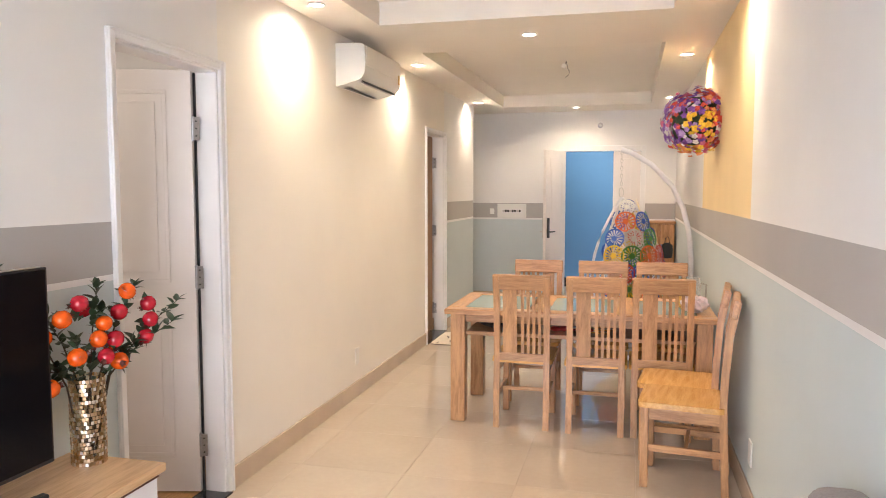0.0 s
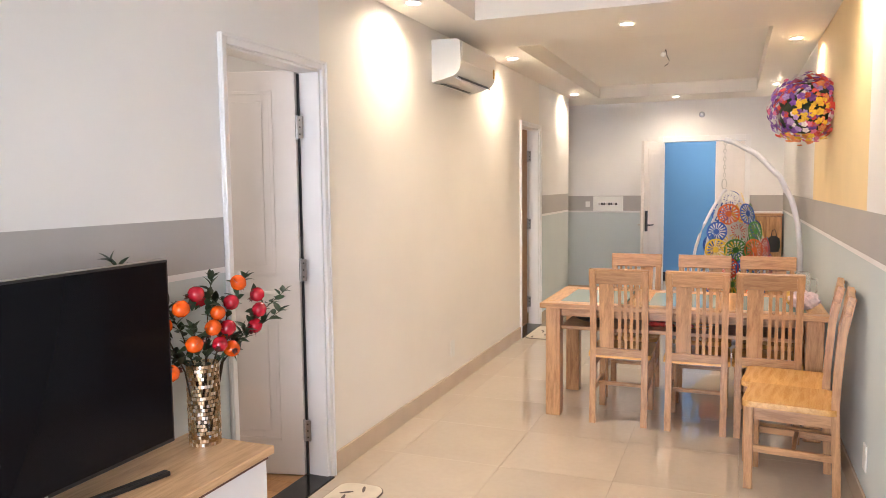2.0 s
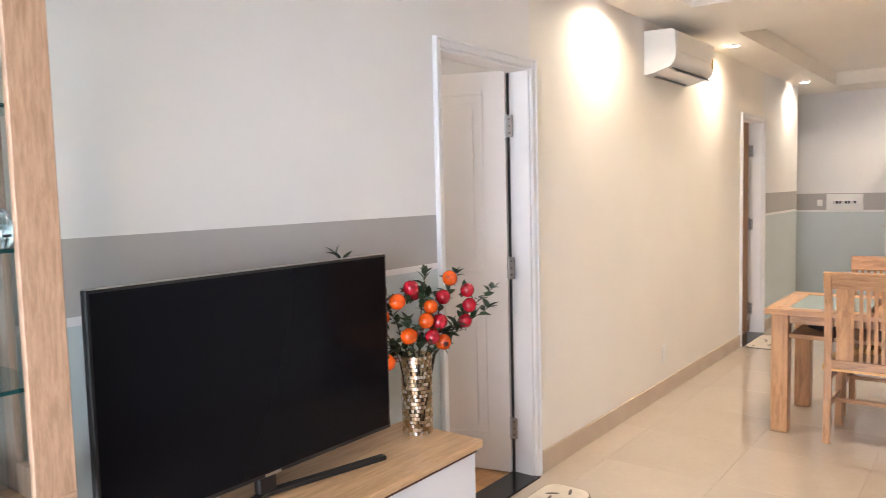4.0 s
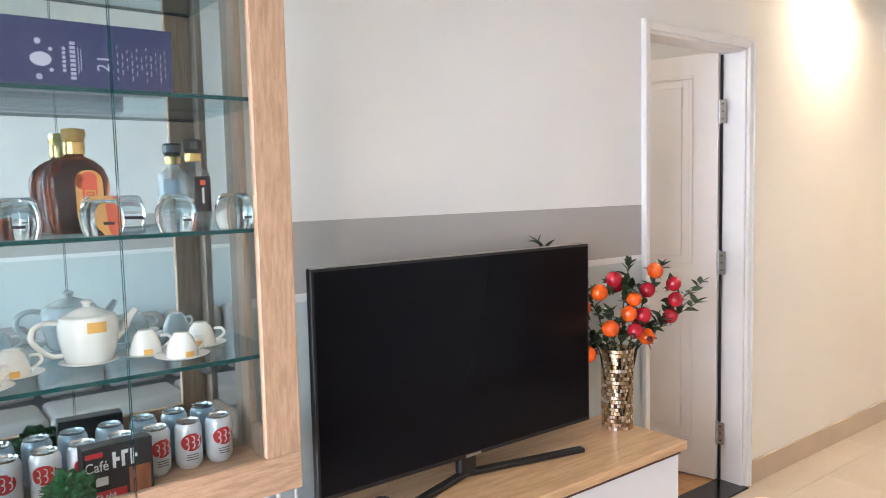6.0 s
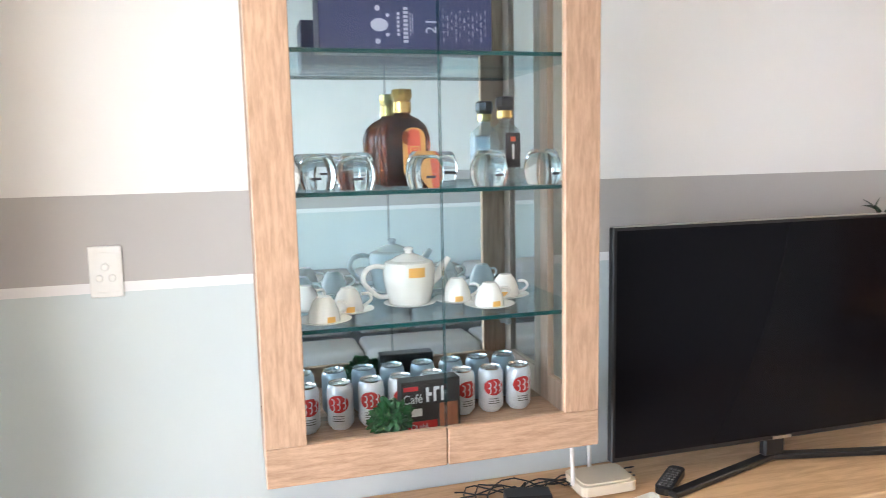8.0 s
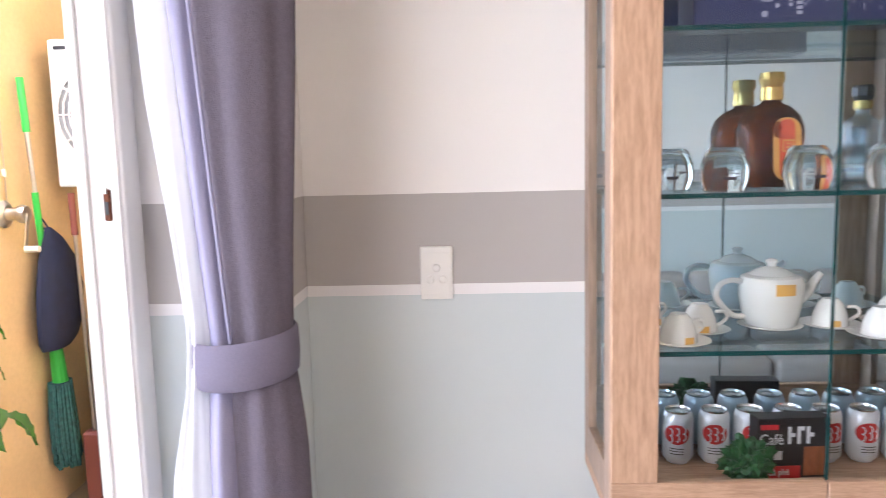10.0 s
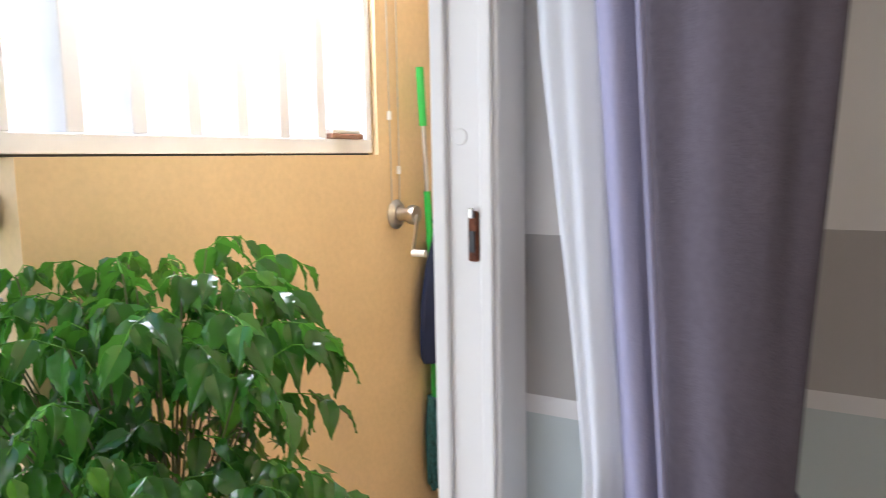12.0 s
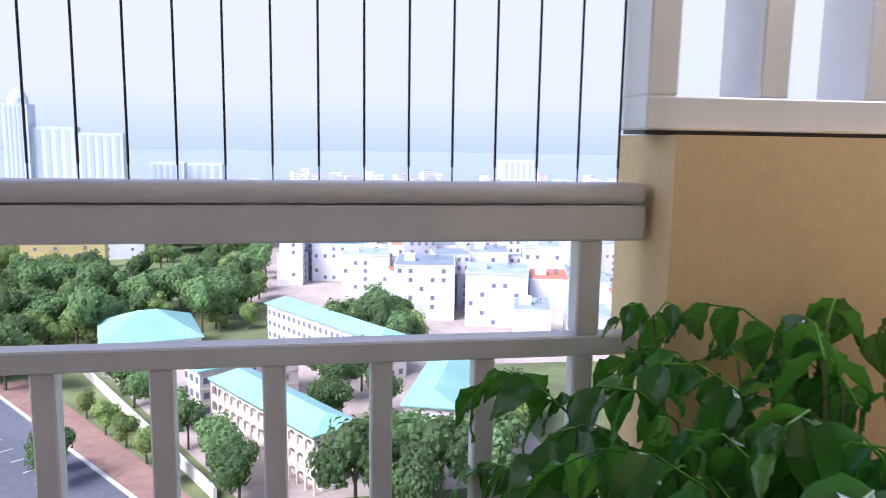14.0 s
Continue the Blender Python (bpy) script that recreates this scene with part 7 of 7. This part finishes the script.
# the nearer houses; fronts turned to the balcony
for x, y, rot, w, d, h, mat, roof, label in (
        (-28, -262, 170, 22, 24, 20, M["town_white"], M["town_roof"], "plain white town house with blank wall"),
        (-52, -250, 165, 22, 22, 19, M["town_grey"], M["town_roof"], "bare grey town house with flat roof"),
        (-76, -252, 165, 14, 20, 16, M["town_white"], M["roof_red"], "white town house with red flat roof"),
        (-92, -256, 165, 15, 20, 14, M["town_white"], M["town_roof"], "low white town house"),
        (-62, -222, 165, 12, 18, 12, M["town_white"], M["town_roof"], "low white house behind the school"),
        (-78, -216, 165, 14, 18, 11, M["town_grey"], M["town_roof"], "low grey house with flat roof"),
        (-96, -222, 165, 14, 20, 14, M["town_white"], M["roof_red"], "white house with a red flat roof"),
        (-60, -285, 168, 16, 18, 21, M["town_white"], M["town_roof"], "white town house with a roof hut"),
        (-84, -290, 166, 16, 18, 22, M["town_white"], M["town_roof"], "white town house with a blank side"),
        (-10, -300, 172, 20, 18, 18, M["town_white"], M["town_roof"], "white town house behind the trees"),
        (16, -330, 176, 10, 16, 24, M["town_white"], M["town_roof"], "slim white tower house"),
        (2, -340, 174, 24, 18, 17, M["town_white"], M["roof_blue"], "white town house with blue roof cover"),
        (-26, -345, 172, 24, 20, 16, M["town_white"], M["town_roof"], "wide white town house"),
        (-52, -330, 170, 22, 20, 17, M["town_grey"], M["town_roof"], "grey town house with flat roof"),
        (-80, -330, 168, 20, 22, 18, M["town_white"], M["roof_red"], "white town house with red roof"),
        (-104, -345, 166, 20, 22, 20, M["town_white"], M["town_roof"], "white town house with many windows"),
        (-75, -420, 168, 18, 18, 38, M["school"], M["town_roof"], "tall cream apartment house"),
        (-97, -440, 168, 14, 16, 34, M["town_grey"], M["town_roof"], "tall grey apartment house"),
        (-150, -430, 165, 20, 20, 36, M["town_white"], M["town_roof"], "tall white apartment house"),
        (128, -345, 190, 34, 16, 19, M["town_yellow"], M["roof_red"], "yellow house with red-brown roof"),
        (150, -400, 192, 60, 18, 36, M["town_white"], M["town_roof"], "long white apartment block")):
    block(x, y, rot, w, d, h, mat, roof, label)

# far town, too many houses to pick apart
far = bmesh.new()
k = 0
while k < 900:
    y = -rt.uniform(280, 1010) if rt.random() < 0.5 else -rt.uniform(280, 700)
    u = rt.uniform(-0.55, 0.10)
    x = u * -y * 0.9 + (18 if u < 0.0 else 0)
    if y > -330 and x > -35:
        continue
    if 0.02 < -x / y and y > -700:
        continue
    w, d, h = rt.uniform(6, 16), rt.uniform(8, 18), rt.choice((7, 10, 10, 13, 13, 16, 20, 26)) * rt.uniform(0.8, 1.1)
    first = len(far.faces)
    q = radians(rt.uniform(-12, 12))
    cq, sq = math.cos(q), math.sin(q)
    vs = [(x + cq * a - sq * b, y + sq * a + cq * b) for a, b in ((0, 0), (w, 0), (w, -d), (0, -d))]
    lo = [far.verts.new((px, py, G)) for px, py in vs]
    hi = [far.verts.new((px, py, G + h)) for px, py in vs]
    mi = rt.choice((0, 0, 0, 0, 1, 5))
    for i in range(4):
        far.faces.new((lo[i], lo[(i + 1) % 4], hi[(i + 1) % 4], hi[i])).material_index = mi
    far.faces.new(hi).material_index = rt.choice((2, 2, 2, 3, 0, 0, 1, 6 if rt.random() < 0.3 else 2))
    if y > -1000:
        for f in range(int(h / 3.4)):
            for c in range(int(w / 3)):
                if rt.random() < 0.7:
                    ax, az = 0.8 + 3 * c, f * 3.4 + 1.2
                    p = [(ax, az), (ax + 1.3, az), (ax + 1.3, az + 1.5), (ax, az + 1.5)]
                    far.faces.new([far.verts.new((x + cq * a + sq * -0.06, y + sq * a + cq * 0.06, G + b)) for a, b in p]).material_index = 4
    k += 1
me = bpy.data.meshes.new("far_town")
far.to_mesh(me)
far.free()
for m in (M["town_white"], M["town_grey"], M["town_roof"], M["roof_red"], M["window_dark"], M["school_pale"], M["roof_blue"]):
    me.materials.append(m)
tagged(new("far_town", me), "dense far white town houses with mixed roofs", "houses", kind="stuff")

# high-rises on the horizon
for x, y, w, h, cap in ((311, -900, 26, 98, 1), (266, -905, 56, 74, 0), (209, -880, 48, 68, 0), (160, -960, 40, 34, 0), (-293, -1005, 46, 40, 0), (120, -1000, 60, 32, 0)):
    th = thing("high_rise", "tall high-rise with haze put into its pale colour", "building", pose(x, y, G))
    part("wall", box(0, 0, 0, w, 24, h), M["haze_tower"], th)
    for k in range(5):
        part("window_strip", box(w * (0.08 + 0.18 * k), 24.0, 4, w * (0.08 + 0.18 * k) + w * 0.09, 24.3, h - 3), M["haze_glass"], th)
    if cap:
        part("crown", lathe([(0, 0), (w * 0.4, 0), (w * 0.4, 6), (w * 0.25, 14), (0, 18)], 16), M["haze_tower"], th, m=pose(w / 2, 12, h))

# ---- trees ----
def crown_mesh(seed, r, h, mat, leaves=1150):
    """Crown of many small leaf clumps on several lobes, with gaps."""
    q = random.Random(seed)
    verts, faces = [], []
    lobes = [(Vector((q.uniform(-0.5, 0.5) * r, q.uniform(-0.5, 0.5) * r, h * q.uniform(0.42, 0.88))), r * q.uniform(0.38, 0.62)) for _ in range(9)]
    for k in range(leaves):
        c, lr = lobes[k % len(lobes)]
        d = Vector((q.gauss(0, 1), q.gauss(0, 1), q.gauss(0, 0.8))).normalized()
        p = c + d * lr * q.uniform(0.75, 1.08)
        n = (d + 0.8 * Vector((q.uniform(-1, 1), q.uniform(-1, 1), q.uniform(-0.3, 1)))).normalized()
        a = n.orthogonal().normalized()
        b = n.cross(a)
        s = q.uniform(0.22, 0.5) * r / 4.2
        i = len(verts)
        verts += [p + a * s, p + b * s * 0.8 + n * s * 0.3, p - a * s, p - b * s * 0.8 + n * s * 0.25, p + n * s * 0.5]
        faces += [(i, i + 1, i + 4), (i + 1, i + 2, i + 4), (i + 2, i + 3, i + 4), (i + 3, i, i + 4)]
    for c, lr in lobes:
        i = len(verts)
        for u in range(6):
            for v in range(4):
                t, f = 2 * math.pi * u / 6, math.pi * (v + 0.5) / 4
                verts.append(c + 0.72 * lr * Vector((math.cos(t) * math.sin(f), math.sin(t) * math.sin(f), math.cos(f))))
        for u in range(6):
            for v in range(3):
                j = (u + 1) % 6
                faces.append((i + 4 * u + v, i + 4 * j + v, i + 4 * j + v + 1, i + 4 * u + v + 1))
    me = bpy.data.meshes.new("crown")
    me.from_pydata(verts, [], faces)
    me.materials.append(mat)
    return me


def trunk_mesh(seed, h):
    q = random.Random(seed)
    bm = tube([(0, 0, 0), (0.1, 0.05, h * 0.25), (0.0, 0.15, h * 0.5)], 0.32, 7, taper=0.2)
    for k in range(5):
        a = 2 * math.pi * k / 5 + q.random()
        tube([(0, 0.12, h * q.uniform(0.32, 0.48)), (0.9 * math.cos(a), 0.9 * math.sin(a), h * 0.55), (2.0 * math.cos(a), 2.0 * math.sin(a), h * 0.72)], 0.14, 5, bm=bm, taper=0.05)
    return mesh(bm, "trunk", M["trunk"])


KINDS = []
for s, r, h, mat in ((1, 4.6, 11, M["crown"]), (2, 5.2, 13, M["crown"]), (3, 3.2, 8, M["crown_light"]), (4, 4.0, 10, M["crown_light"])):
    KINDS.append((trunk_mesh(s, h), crown_mesh(s, r, h, mat)))


def tree(x, y, kind, s, label="leafy green tree among the houses"):
    th = thing("tree", label, "tree", pose(x, y, G, 0, 0, rt.uniform(0, 360)), group="trees below the balcony")
    th.scale = (s, s, s * rt.uniform(0.9, 1.15))
    for nme, me in zip(("trunk", "crown"), KINDS[kind]):
        ob = new(nme, me)
        ob.parent = th
    return th


NEAR = [(47, -139, 0, 1.0), (50, -146, 2, 1.0), (-7, -118, 1, 1.35), (-13, -126, 1, 1.45), (-22, -120, 1, 1.3), (-20, -132, 0, 1.3), (-30, -124, 1, 1.3), (-36, -134, 0, 1.3), (-16, -112, 1, 1.1), (13, -128, 0, 1.1), (17, -138, 1, 0.9), (21, -146, 0, 0.9), (15, -133, 2, 1.0), (26, -154, 1, 0.85), (31, -163, 0, 0.9), (37, -173, 1, 0.95), (43, -181, 0, 1.0), (48, -190, 1, 0.9), (33, -148, 2, 0.9), (39, -157, 2, 0.85), (45, -164, 3, 0.8), (27, -138, 2, 0.9), (52, -175, 2, 0.8), (-3, -160, 0, 1.2), (-6, -178, 1, 1.1), (-12, -186, 0, 1.1), (-2, -190, 1, 1.0), (-16, -168, 0, 1.0), (-43, -150, 1, 1.2), (-47, -160, 0, 1.2), (-40, -142, 3, 1.2)]
for x, y, k, s in NEAR:
    tree(x, y, k, s)
for k in range(26):
    tree(-4 - 26 * rt.random() + 0, -216 - 34 * rt.random(), rt.choice((0, 1, 1, 3)), rt.uniform(0.9, 1.25))
placed, spots = 0, []
while placed < 420:
    x, y = rt.uniform(22, 190), -rt.uniform(196, 520)
    if 22 < x < 66 and -250 < y < -196:
        continue
    if (x - 60) ** 2 / 68 ** 2 + (y + 375) ** 2 / 58 ** 2 < 1 and rt.random() < 0.86:
        continue
    if x > -y * 0.46 + 10 or x < -y * 0.045:
        continue
    if x > 84 and -320 > y > -420 and rt.random() < 0.5:
        continue
    spots.append((x, y, rt.choice((0, 0, 1, 1, 3, 2)), rt.uniform(0.85, 1.5)))
    placed += 1
spots.sort(key=lambda q: -q[1])
for x, y, k, sc in spots[:210]:
    tree(x, y, k, sc, "tree of the green park beyond the street")
verts, faces = [], []
for x, y, k, sc in spots[210:]:
    me = KINDS[k][1]
    q = rt.uniform(0, 6.28)
    i = len(verts)
    verts += [(x + sc * (v.co.x * math.cos(q) - v.co.y * math.sin(q)), y + sc * (v.co.x * math.sin(q) + v.co.y * math.cos(q)), G + sc * v.co.z) for v in me.vertices]
    faces += [[i + j for j in p.vertices] for p in me.polygons]
me = bpy.data.meshes.new("far_woods")
me.from_pydata(verts, [], faces)
me.materials.append(M["crown"])
tagged(new("far_woods", me), "far green woods of the park", "trees", kind="stuff")

# ---- floor tiles, last ----
TILE = 0.6
tile_mesh = mesh(box(0.0007, 0.0007, -0.01, TILE - 0.0007, TILE - 0.0007, 0.0, 0.0006), "tile", M["tile"])
for i in range(-4, 2):
    for j in range(-2, 19):
        x0, y0 = -0.81 + TILE * i, 0.285 + TILE * j
        x1, y1 = x0 + TILE, y0 + TILE
        cx0, cx1, cy0, cy1 = max(x0, WX if y0 < YE - 0.6 else -3.4), min(x1, RX), max(y0, YS - 0.14), min(y1, YF)
        if cx1 - cx0 < 0.02 or cy1 - cy0 < 0.02:
            continue
        if cx1 - cx0 > TILE - 0.001 and cy1 - cy0 > TILE - 0.001:
            ob = new("tile", tile_mesh)
            ob.location = (x0, y0, 0)
        else:
            ob = part("tile", box(cx0 + 0.001, cy0 + 0.001, -0.01, cx1 - 0.0007, cy1 - 0.0007, 0.0, 0.0006), M["tile"])
        ob.parent = floor
